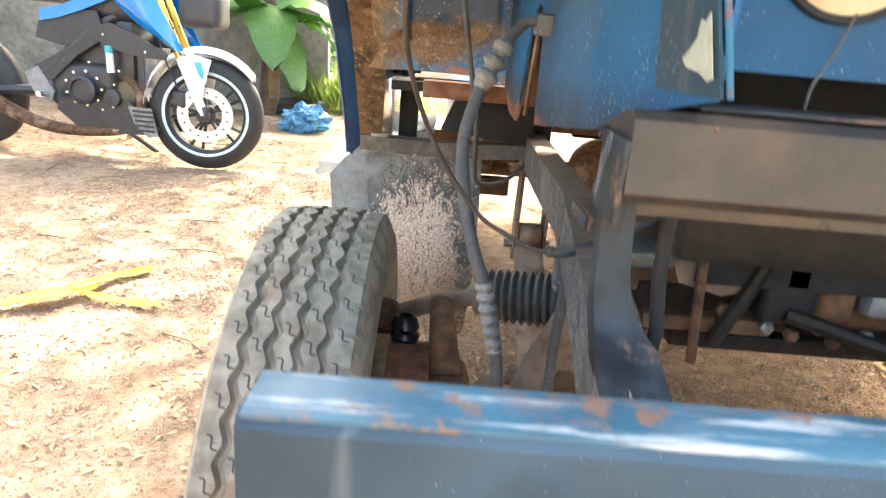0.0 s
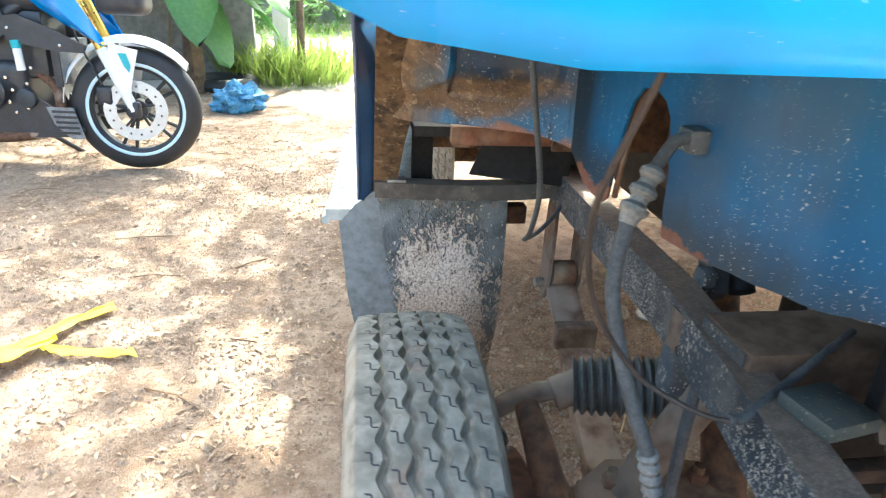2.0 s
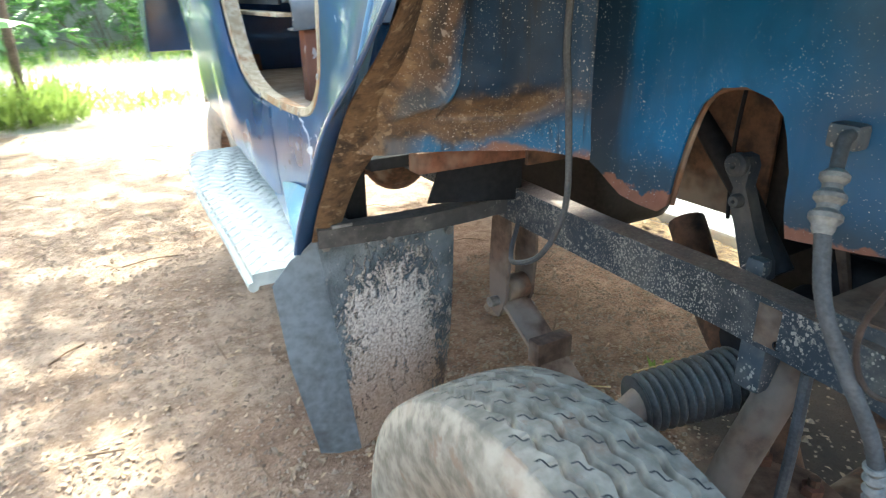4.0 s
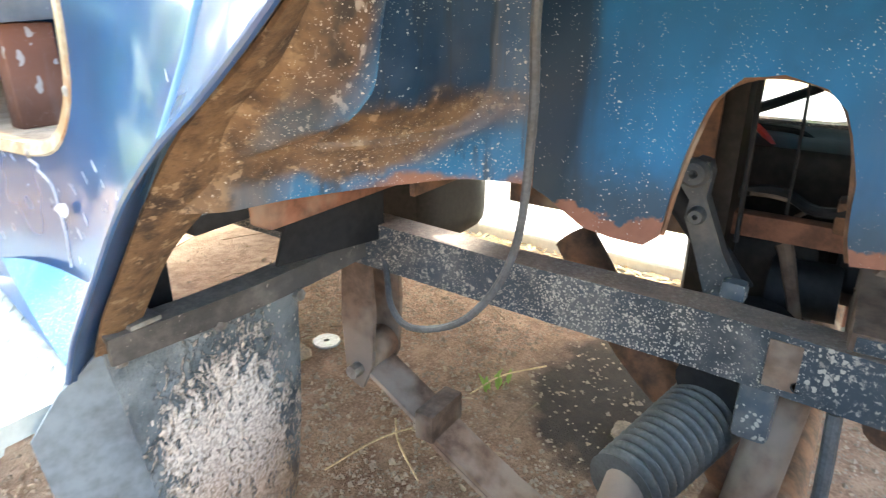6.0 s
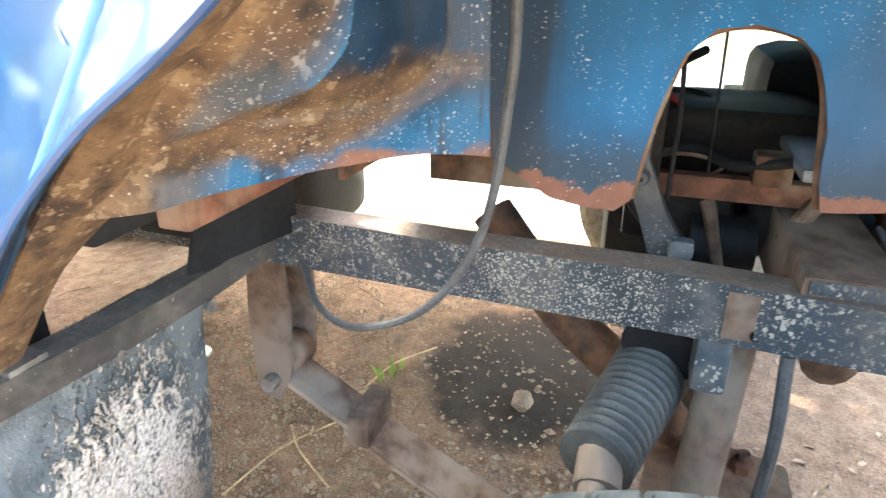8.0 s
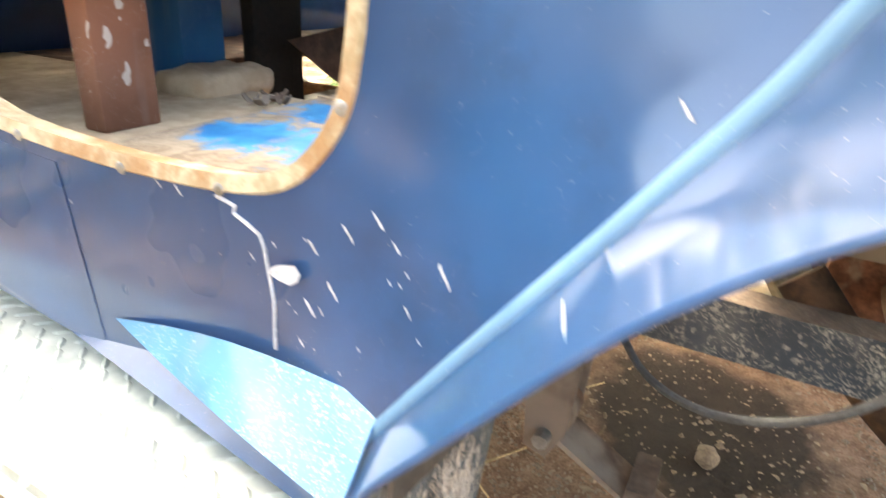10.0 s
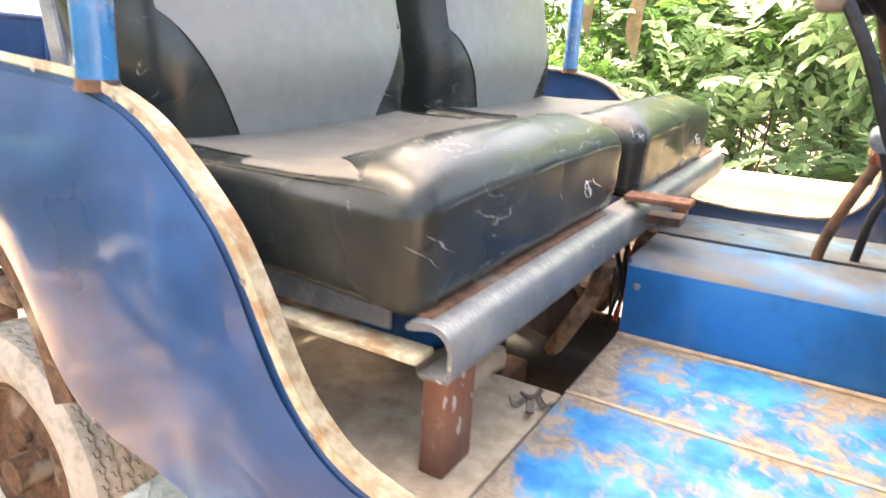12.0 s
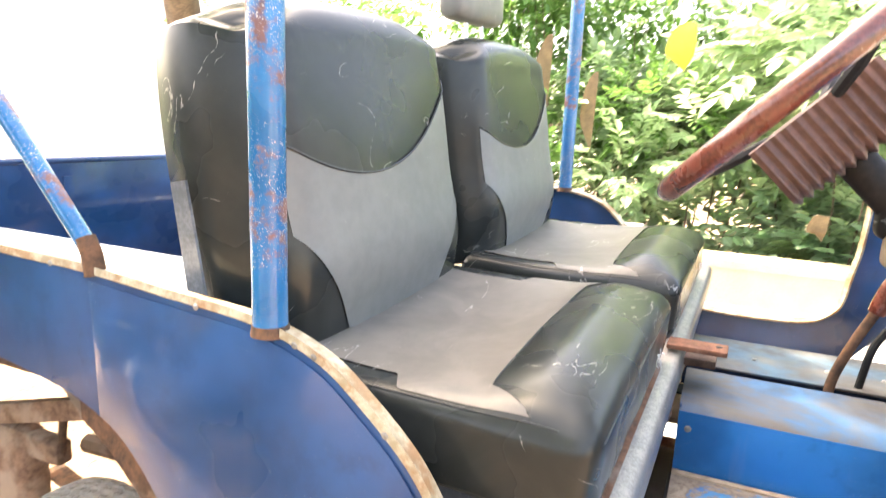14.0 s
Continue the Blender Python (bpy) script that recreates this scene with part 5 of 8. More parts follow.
# bonnet: a sheet whose front lip turns down
def bonnet():
    bm = bmesh.new()
    rows = []
    xs = [-0.09, -0.075, -0.05, 0.0, 0.06, 0.12, 0.2, 0.35, 0.55, 0.74, 0.93, 1.13, 1.28, 1.36, 1.42, 1.48, 1.53, 1.555, 1.57]
    for x in xs:
        e = min(1.0, max(0.0, min(x + 0.09, 1.57 - x) / 0.075))
        e = math.sin(e * math.pi / 2)
        crown = 0.03 * math.sin(math.pi * max(0, min(1, (x + .09) / 1.66)))
        low = lerp(0.917, 0.893, e)
        back = lerp(0.575, 0.545, e)
        rows.append([(x, back + 0.002, low), (x, back, low + 0.004), (x, back + 0.003, low + 0.022), (x, back + 0.02, low + 0.038), (x, back + 0.07, 0.945 + crown * .7), (x, 0.9, 0.965 + crown), (x, 1.20, 0.985 + crown)])
    grid(bm, rows)
    thicken(bm, 0.003)
    return part("bonnet", bm, M_LIP, jeep, "glossy blue bonnet with a rolled front lip")


bonnet()


# inner wing: vertical sheet with an arched hole
def apron(x0, name="inner_wing", flip=1):
    out = [(0.555, .775), (0.618, .760), (0.69, .738), (0.786, .726), (0.862, .717), (0.866, .735), (0.872, .785), (0.882, .815), (0.895, .828), (0.92, .834), (0.945, .830), (0.962, .815),
           (0.974, .775), (0.980, .745), (0.985, .712), (0.995, .704), (1.02, .705), (1.042, .709), (1.062, .722), (1.085, .737), (1.10, .95), (0.555, .95)]
    # wobble of the rusted lower edge
    fine = []
    for (a, b), (c, d) in zip(out, out[1:] + out[:1]):
        n = max(1, int(math.hypot(c - a, d - b) / 0.012))
        for k in range(n):
            y, z = lerp(a, c, k / n), lerp(b, d, k / n)
            j = 0.002 if z < .85 and y > .6 else 0.0
            fine.append((y + j * noise.noise(Vector((y * 90, z * 90, 1))), z + j * noise.noise(Vector((y * 80, z * 80, 5)))))
    bm = sheet(fine, 0.003)
    for v in bm.verts:
        y = v.co.y
        v.co.x = x0 + flip * (v.co.x + max(0.0, (0.80 - y)) ** 1.3 * 0.30 - max(0.0, y - 0.95) * 0.10)
    ob = part(name, bm, M_APRON, jeep, "mud-flecked blue sheet with a rusted lower edge")
    return ob


_ap = apron(0.198)
part("inner_brace", boxed((0.355, 0.985, .66), (0.361, 1.20, .95), 0.002), M_RUST, jeep, "dark rusty inner bay sheet")
part("brace_post", boxed((0.3625, 0.965, .62), (0.44, 0.995, .96), 0.004, pose(0, 0, 0)), M_ENGINE, jeep)
# rolled rim of the arch
_arch = [(0.862, .717), (0.866, .735), (0.872, .785), (0.882, .815), (0.895, .828), (0.92, .834), (0.945, .830), (0.962, .815), (0.974, .775), (0.980, .745), (0.985, .712)]
part("arch_lip", tubed(S([(0.2 + .004 - max(0, y - .95) * .1, y, z) for y, z in _arch], 3), 0.0032, 6), M_RUST, _ap, "rusted rolled edge")

# wheel-well wall: from the inner wing outwards to the cowl side, with pressed hollows
def well_wall():
    cols = [
        [(0.183, 1.088, 1.0), (0.183, 1.088, .85), (0.183, 1.088, .80), (0.183, 1.088, .77), (0.184, 1.088, .737)],
        [(0.172, 1.100, 1.0), (0.172, 1.100, .85), (0.172, 1.100, .80), (0.172, 1.104, .77), (0.172, 1.108, .740)],
        [(0.160, 1.104, 1.0), (0.160, 1.104, .86), (0.160, 1.108, .81), (0.158, 1.125, .77), (0.150, 1.140, .742)],
        [(0.120, 1.120, 1.0), (0.115, 1.120, .86), (0.112, 1.124, .81), (0.115, 1.155, .77), (0.120, 1.165, .741)],
        [(0.070, 1.130, 1.0), (0.065, 1.128, .86), (0.060, 1.138, .81), (0.080, 1.180, .768), (0.088, 1.190, .740)],
        [(0.042, 1.120, 1.0), (0.040, 1.130, .86), (0.040, 1.150, .812), (0.055, 1.198, .768), (0.060, 1.208, .739)],
        [(0.038, 1.080, 1.0), (0.030, 1.130, .86), (0.032, 1.165, .812), (0.038, 1.212, .768), (0.036, 1.222, .738)],
        [(0.015, 1.060, 1.0), (0.012, 1.135, .86), (0.012, 1.182, .812), (0.012, 1.225, .768), (0.005, 1.240, .735)],
        [(-0.012, 1.055, 1.0), (-0.012, 1.148, .86), (-0.014, 1.200, .812), (-0.016, 1.245, .765), (-0.018, 1.262, .735)],
        [(-0.030, 1.050, 1.0), (-0.032, 1.152, .86), (-0.034, 1.210, .812), (-0.036, 1.258, .765), (-0.040, 1.284, .735)],
    ]
    bm = bmesh.new()
    fine = [S(col, 13) for col in cols]
    rows = [S([c[i] for c in fine], 12) for i in range(len(fine[0]))]

    def ease(d, w):
        u = max(0.0, min(1.0, d / w))
        return u * u * (3 - 2 * u)

    for row in rows:
        for p in row:
            # a proud outer pad with a rounded foot, and a sunk bay beside it
            lip = .777 + .026 * max(0.0, min(1.0, (p.x - .005) / .040)) ** 2
            pad = ease(min(0.043 - p.x, p.z - lip), .005) * ease(p.x + .02, .05)
            bay = 0.0
            if p.x > .043:
                bay = ease(.045 - math.hypot(max(0.0, p.x - .127), max(0.0, .822 - p.z)), .009) * ease(p.x - .043, .006)
            p += Vector((0.0015, -0.002, 0)) * noise.noise(p * 40)
            p.y += -.011 * pad + .012 * bay
    grid(bm, rows)
    thicken(bm, -0.003)
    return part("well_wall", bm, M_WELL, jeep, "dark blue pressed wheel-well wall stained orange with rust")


well_wall()

# outer flange of the cowl side: rust strip down to the flap
E_OUT = [(-0.046, 0.984, 1.0), (-0.046, 1.104, .878), (-0.046, 1.208, .803), (-0.046, 1.268, .741), (-0.046, 1.308, .692), (-0.046, 1.359, .630), (-0.046, 1.393, .578)]
E_IN = [(-0.005, 1.062, 1.0), (-0.003, 1.150, .86), (0.0, 1.205, .81), (0.006, 1.250, .75), (0.001, 1.315, .69), (-0.004, 1.352, .64), (-0.008, 1.378, .60)]
_b = bmesh.new()
_o, _i = S(E_OUT, 6), S(E_IN, 6)
grid(_b, [[a, a.lerp(b, .35) + Vector((0, -.004, 0)), a.lerp(b, .7) + Vector((0, -.003, 0)), b] for a, b in zip(_o, _i)])
thicken(_b, -0.003)
part("cowl_flange", _b, M_RUSTBROWN, jeep, "brown rusted inner flange of the cowl side")


# body side: cowl panel, door cut-out, rear quarter; one sheet
CUT = [(2.74, 1.158), (2.56, 1.152), (2.38, 1.137), (2.235, 1.124), (2.14, 1.094), (2.075, 1.048), (2.013, .990), (1.975, .935), (1.945, .880), (1.916, .832), (1.885, .797), (1.845, .768), (1.79, .750), (1.744, .743),
       (1.66, .738), (1.58, .738), (1.52, .741), (1.475, .750), (1.445, .770), (1.422, .802), (1.413, .84), (1.409, .88), (1.403, .93), (1.397, .98), (1.393, 1.07), (1.39, 1.25)]
ARCH = [(3.10, .985), (2.95, .990), (2.77, .975), (2.63, .955), (2.56, .935), (2.50, .905), (2.455, .862), (2.42, .815), (2.39, .765), (2.355, .715), (2.315, .680), (2.25, .656), (2.14, .640)]
EDGE = [(1.390, .573), (1.372, .605), (1.355, .630), (1.303, .692), (1.284, .715), (1.262, .741), (1.236, .768), (1.194, .803), (1.146, .835), (1.09, .878), (1.03, .93), (0.96, 1.0)]
BEAD = [(1.420, .573), (1.390, .612), (1.350, .666), (1.310, .719), (1.270, .771), (1.240, .811), (1.215, .845), (1.19, .885), (1.14, .96), (1.11, 1.0)]


def at_height(line, z):
    z = max(.573, min(1.0, z))
    for (ya, za), (yb, zb) in zip(line, line[1:]):
        if za <= z <= zb:
            return lerp(ya, yb, (z - za) / (zb - za))
    return line[-1][0]


def flare(y, z):
    """The cowl side swells gently to a bead and leans straight outwards from there to the leading edge."""
    yb, ye = at_height(BEAD, z), at_height(EDGE, z)
    if y >= yb:
        return -0.002 - 0.028 * math.exp(-((y - yb) / 0.075) ** 1.3)
    u = min(1.0, (yb - y) / max(0.01, yb - ye))
    return lerp(-0.030, -0.070, u)


def dense(pts, step=0.012):
    line = S([(a, b, 0) for a, b in pts], 8)
    return [(p.x, p.y) for p in line]


def side(x, flip, cutline):
    cut, arch, edge = dense(cutline), dense(ARCH), dense(EDGE)
    outline = [(3.50, 1.20)] + cut + [(0.96, 1.25)] + edge[::-1] + [(1.40, .562), (1.73, .566), (2.0, .600)] + arch[::-1] + [(3.25, .93), (3.34, .80), (3.38, .68), (3.50, .68)]
    bead = dense(BEAD)
    folds = [[(lerp(y, at_height(EDGE, z), u), z) for y, z in bead][2:-2] for u in (.5,)]
    bm = sheet(outline, 0.003, 0.026, (bead[2:-2], *folds))
    for v in bm.verts:
        v.co.x = x + flip * (abs(v.co.x) + flare(v.co.y, v.co.z))
    return part("body_side", bm, M_BLUE, jeep, "glossy dark blue body side with a cut-away doorway")


# the far doorway is cut less deep and reaches further forward
CUT_FAR = [(y if y > 1.6 else lerp(1.6, y, 1.35), z + 0.085 if z < 1.05 else lerp(1.135, 1.25, (z - 1.05) / 0.2)) for y, z in CUT]
side(0.0, 1, CUT)
side(1.56, -1, CUT_FAR)


def crease():
    """A raised bead that runs along the cowl side's leading edge, and the rolled edge itself."""
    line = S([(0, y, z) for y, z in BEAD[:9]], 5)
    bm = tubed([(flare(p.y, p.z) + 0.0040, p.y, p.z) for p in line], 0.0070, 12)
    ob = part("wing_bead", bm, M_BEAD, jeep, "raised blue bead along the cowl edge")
    part("edge_roll", tubed([(-0.070, y, z) for y, z in dense(EDGE[:11])], 0.003, 8), M_BLUE, ob, "rolled blue leading edge")


crease()


# rolled rim round the doorway and along the top
def rim(x, flip, cutline):
    pts = [(x, y, z) for y, z in dense([(3.50, cutline[0][1] + .042), (3.1, cutline[0][1] + .02)] + cutline)]
    bm = bmesh.new()
    rows = []
    P = [Vector(p) for p in pts]
    for i, p in enumerate(P):
        d = (P[min(i + 1, len(P) - 1)] - P[max(i - 1, 0)]).normalized()
        n = Vector((1, 0, 0)).cross(d)        # towards the body sheet or the opening
        inn = Vector((flip, 0, 0))
        rows.append([p - n * 0.011 - inn * 0.003, p - inn * 0.005, p + n * 0.002 - inn * 0.003, p + n * 0.003 + inn * 0.008, p + n * 0.002 + inn * 0.022, p - n * 0.004 + inn * 0.026, p - n * 0.006 + inn * 0.004])
    r = grid(bm, rows, close_v=True)
    bm.faces.new(r[0])
    bm.faces.new(r[-1][::-1])
    return part("rim_strip", bm, M_RIM, jeep, "cream rim strip worn to rust")


_rm = rim(0.0, 1, CUT)
rim(1.56, -1, CUT_FAR)
for _y, _z in ((1.425, .807), (1.524, .741), (1.74, .7435), (1.975, .938), (2.141, 1.098), (1.399, .955), (2.04, 1.02), (2.33, 1.132), (2.62, 1.155), (1.88, .795), (1.62, .738), (1.394, 1.06), (2.17, 1.108)):
    _b = bmesh.new()
    lathe(_b, [(0.0048, 0), (0.0042, 0.0007), (0.0024, 0.0011), (0.0005, 0.0012)], pose(-0.0048, _y, _z, 0, 0, 180), 12)
    part("rivet", _b, M_STEEL, _rm, "pale flat rivet head")

# lapped quarter panel behind the sill seam, slightly crowned
def lap_panel():
    top = [(y, z) for y, z in dense(CUT) if 1.70 < y < 2.54]
    low = [(1.678, .568), (1.73, .5675), (2.0, .6015)] + [(y, z + .001) for y, z in dense(ARCH)[::-1] if y < 2.54]
    trim = []
    for i, (y, z) in enumerate(top):
        (ya, za), (yb, zb) = top[max(i - 1, 0)], top[min(i + 1, len(top) - 1)]
        ln = math.hypot(yb - ya, zb - za) or 1.0
        trim.append((y + (zb - za) / ln * -0.012, z + (yb - ya) / ln * 0.012))
    bm = sheet(low + trim + [(1.700, .728)], 0.0006, 0.024)
    for v in bm.verts:
        y, z = v.co.y, v.co.z
        above = min((abs(a - y), b) for a, b in top)[1]
        below = min((abs(a - y), b) for a, b in low)[1]
        h = max(0.05, above - below)
        v.co.x = -0.0023 - abs(v.co.x) - min(0.016, 0.055 * h) * math.sin(math.pi * max(0.0, min(1.0, (z - below) / h))) * max(0.0, min(1.0, (y - 1.675) / 0.25))
    return part("lap_panel", bm, M_BLUE, jeep, "lapped dark blue quarter panel")


lap_panel()
# the gusset at the sill
# paler copy of the blue: sky gloss and sun on the gusset painted in
M_GUSSETLIT = paint("lit pale blue enamel", (0.10, 0.30, 0.56), 0.25, chips=0.9, rust=0.0, dust=1.0, coat=0.9)
_b = bmesh.new()
_ga, _gb, _gc = Vector((-0.004, 1.655, .603)), Vector((-0.020, 1.386, .634)), Vector((-0.072, 1.380, .594))
_rows = []
for _k in range(9):
    _u = _k / 8
    _t1, _t2 = _ga.lerp(_gb, _u) + Vector((0, 0, .012 * math.sin(_u * 3.14))), _ga.lerp(_gc, _u) + Vector((0, 0, -.006 * math.sin(_u * 3.14)))
    _rows.append([_t1.lerp(_t2, w) for w in (0, .33, .66, 1)])
grid(_b, _rows)
thicken(_b, -0.002)
part("sill_gusset", _b, M_GUSSETLIT, jeep, "pale blue sloping gusset at the sill")
_rng = random.Random(11)
_specks = [(_rng.gauss(1.46, .07), _rng.gauss(.70, .06), _rng.uniform(.0007, .0019)) for _ in range(34)]
_specks += [(_rng.uniform(1.9, 2.4), _rng.uniform(.75, 1.05), _rng.uniform(.0007, .002)) for _ in range(16)]
_specks = [(y, z, q) for y, z, q in _specks if z > .60 and (y > 1.8 or (z < .725 and y > at_height(EDGE, z) + .01)) and not (y > 1.8 and z > .62 + .5 * (y - 1.8))]
M_CHIP = plain("bared pale undercoat", (0.46, 0.48, 0.52), 0.6, var=0.3, scale=60)
# paint chips and a crack down the cowl
_marks = [(1.449, .677, .006), (1.430, .694, .005), (1.420, .735, .005), (1.350, .731, .006), (1.398, .748, .005), (1.384, .736, .0035), (1.371, .702, .003), (1.447, .719, .005), (1.456, .650, .003),
          (1.500, .699, .0025), (1.565, .731, .004), (1.585, .733, .0035), (1.343, .884, .0035), (1.276, .744, .005), (1.246, .833, .004), (2.10, .93, .004), (2.32, .90, .0035), (2.02, .86, .0025), (2.2, 1.0, .003), (2.047, .965, .007)]
for _y, _z, _s in _marks + _specks:
    _pts = [(_y + _s * .22 * math.cos(a) + _s * .85 * math.sin(a) * (1 + .5 * noise.noise(Vector((_y * 50, a * 2, 0)))), _z + _s * .95 * math.sin(a) * (1 + .5 * noise.noise(Vector((_y * 50, a * 2, 7))))) for a in (2 * math.pi * q / 12 for q in range(12))]
    _cb = plate(_pts, 0.0004, 0, -0.0006)
    for _v in _cb.verts:
        _v.co.x += flare(_v.co.y, _v.co.z)
    part("paint_chip", _cb, M_CHIP, jeep, "chipped white spot in the paint")
part("paint_scar", plate([(1.481, .696), (1.476, .700), (1.470, .703), (1.457, .706), (1.453, .701), (1.456, .695), (1.462, .691), (1.471, .692)], 0.0005, 0, -0.0115), M_CHIP, jeep, "large white bare spot in the paint")
_b = tubed(S([(flare(y, z) - .0002, y, z) for y, z in ((1.529, .735), (1.512, .731), (1.514, .726), (1.492, .716), (1.487, .700), (1.485, .690), (1.481, .671), (1.481, .655), (1.480, .636))], 2), 0.0016, 6)
part("paint_crack", _b, M_CHIP, jeep, "pale crack line in the filler")


# running board with embossed tread
def running_board():
    z = 0.545
    out = [(-0.128, 1.416), (-0.118, 1.6), (-0.108, 1.9), (-0.085, 2.15), (-0.055, 2.25), (0.08, 2.26), (0.08, 1.416)]
    ob = part("running_board", plate(out, 0.020, 2, z - .020), M_STEP, jeep, "pale green chequer-plate running board")
    verts, faces = [], []
    k = 0
    y = 1.425
    row = 0
    while y < 2.25:
        x = -0.118 + max(0.0, (y - 1.9) * 0.15) + (0.013 if row % 2 else 0.0)
        while x < 0.07:
            a = radians(45 if (row + int((x + 1) / .026)) % 2 else -45)
            for u, v, h in ((-.0115, 0, -.0004), (-.004, .0038, -.0004), (.004, .0038, -.0004), (.0115, 0, -.0004), (.004, -.0038, -.0004), (-.004, -.0038, -.0004), (-.006, 0, .0019), (.006, 0, .0019)):
                verts.append((x + u * math.cos(a) - v * math.sin(a), y + u * math.sin(a) + v * math.cos(a), z + h))
            faces += [(k, k + 1, k + 6), (k + 1, k + 2, k + 7, k + 6), (k + 2, k + 3, k + 7), (k + 3, k + 4, k + 7), (k + 4, k + 5, k + 6, k + 7), (k + 5, k, k + 6)]
            k += 8
            x += 0.026
        y += 0.0155
        row += 1
    mesh_of("tread_pattern", verts, faces, M_STEP, ob)["kind"] = "stuff"
    part("board_edge", tubed([(x, y, z - .02) for x, y in out[:5]], 0.008, 8), M_STEP, ob)
    part("board_bracket", boxed((-0.05, 1.5, z - .06), (0.25, 1.53, z - .024), 0.003), M_RUST, ob)
    part("board_bracket", boxed((-0.05, 2.1, z - .06), (0.25, 2.13, z - .024), 0.003), M_RUST, ob)


running_board()

M_WING = plain("bare grey sheet", (0.125, 0.155, 0.175), 0.5, 0.0, var=0.45, scale=9)
# mud flap: support bar, curved sheet, bent wing
_b = bmesh.new()
_a, _c = Vector((-0.044, 1.3745, .6063)), Vector((0.262, 1.342, .618))
_rows = []
for _u in (0, .15, .3, .5, .7, .85, 1):
    _p = _a.lerp(_c, _u) + Vector((0, 0, -0.006 * math.sin(_u * 3.1)))
    _d = .016 if _u else -.004
    _rows.append([_p + Vector((0, -.012, 0)), _p + Vector((0, -.012, .004)), _p + Vector((0, _d, .006)), _p + Vector((0, _d, .002)), _p + Vector((0, -.008, 0)), _p + Vector((0, -.008, -.022)), _p + Vector((0, -.012, -.022))])
_r = grid(_b, _rows, close_v=True)
_b.faces.new(_r[0])
_b.faces.new(_r[-1][::-1])
_flapbar = part("flap_bar", _b, M_BARDUST, jeep, "grimy angle-iron flap support")
_b = bmesh.new()
_rows = []
for _k in range(21):
    _u = _k / 20
    _row = []
    for _q in range(17):
        _v = _q / 16
        _x = lerp(lerp(-0.040, 0.006, _v), lerp(0.180, 0.196, _v) - .020 * _v ** 3, _u)
        _curl = 0.030 * max(0.0, (_u - .55) / .45) ** 2 * (.35 + .65 * _v) + 0.030 * max(0.0, _u - .6) * _v ** 3
        _row.append((_x, 1.389 - 0.020 * _u * (1 - _v) + 0.012 * math.sin(_u * math.pi) * _v + _curl, lerp(.592, .205 + .012 * math.sin(_u * 6), _v)))
    _rows.append(_row)
grid(_b, _rows)
thicken(_b, 0.004)
_flap = part("mud_flap", _b, M_FLAP, jeep, "grey sheet mud flap caked with pale mud")
_b = bmesh.new()
grid(_b, [[(-0.040, 1.389, .592), (-0.028, 1.390, .50), (-0.014, 1.389, .38), (0.005, 1.388, .207)],
          [(-0.060, 1.397, .572), (-0.068, 1.399, .51), (-0.056, 1.398, .38), (-0.030, 1.395, .207)],
          [(-0.075, 1.403, .560), (-0.104, 1.408, .524), (-0.092, 1.407, .39), (-0.060, 1.402, .215)]])
thicken(_b, 0.003)
part("flap_wing", _b, M_WING, _flap, "bent bare grey outer edge")
for _x, _y in ((-0.032, 1.387), (0.06, 1.37), (0.15, 1.355)):
    _b = bmesh.new()
    lathe(_b, [(0.001, 0), (0.007, 0), (0.007, 0.006), (0.001, 0.007)], pose(_x, _y - .012, .585 - 0.003, 0, 0, -90), 6)
    part("flap_bolt", _b, M_STEEL, _flap)
part("bar_tab", boxed((-0.024, 1.360, .6100), (0.006, 1.384, .6150), 0.001), M_STEEL, _flapbar, "bare pale steel tab")
# rusty outrigger and body mounts behind the flap
part("outrigger", boxed((0.066, 1.272, .694), (0.27, 1.300, .722), 0.003), M_RUSTRED, jeep, "red-brown body outrigger")
part("outrigger_gusset", plate([(0.10, .64), (0.26, .62), (0.26, .70), (0.12, .69)], 0.004, 1, 1.31), M_BLACK, jeep)
part("sill_post", boxed((0.02, 1.42, .58), (0.055, 1.45, .74), 0.004), M_BLACK, jeep)
part("mount_block", boxed((0.20, 1.36, .62), (0.30, 1.46, .70), 0.006), M_BLACK, jeep)

# front spring: hanger, shackle, eye, leaves, clamp
_sp = thing_part("leaf_spring", jeep)
for _x in (0.252, 0.305):
    part("shackle_plate", plate([(1.330, .60), (1.372, .60), (1.380, .50), (1.376, .41), (1.350, .402), (1.332, .44), (1.326, .52)], 0.006, 0, _x), M_DUSTY, _sp, "mud-flecked hanger plate")
_b = bmesh.new()
rod(_b, (0.262, 1.350, .452), (0.302, 1.350, .452), 0.022, 20)
part("spring_eye", _b, M_RUST, _sp)
_b = bmesh.new()
rod(_b, (0.236, 1.354, .432), (0.322, 1.354, .432), 0.009, 8)
part("shackle_bolt", _b, M_STEEL, _sp)


def leaf_strip(y0, y1, dz, parent):
    bm = bmesh.new()
    rows = []
    for k in range(15):
        u = k / 14
        y = lerp(y0, y1, u)
        s = (1.34 - y) / 0.94
        z = .432 - 0.30 * math.sin(max(0, min(1, s)) * math.pi) * .62 - dz
        rows.append([(0.255, y, z), (0.309, y, z), (0.309, y, z - .007), (0.255, y, z - .007)])
    r = grid(bm, rows, close_v=True)
    bm.faces.new(r[0])
    bm.faces.new(r[-1][::-1])
    return part("spring_leaf", bm, M_SPRING, parent, "dusty rusted spring leaf")


leaf_strip(1.345, 0.40, 0.0, _sp)
leaf_strip(1.27, 0.48, 0.009, _sp)
leaf_strip(1.17, 0.58, 0.018, _sp)
leaf_strip(1.08, 0.67, 0.027, _sp)
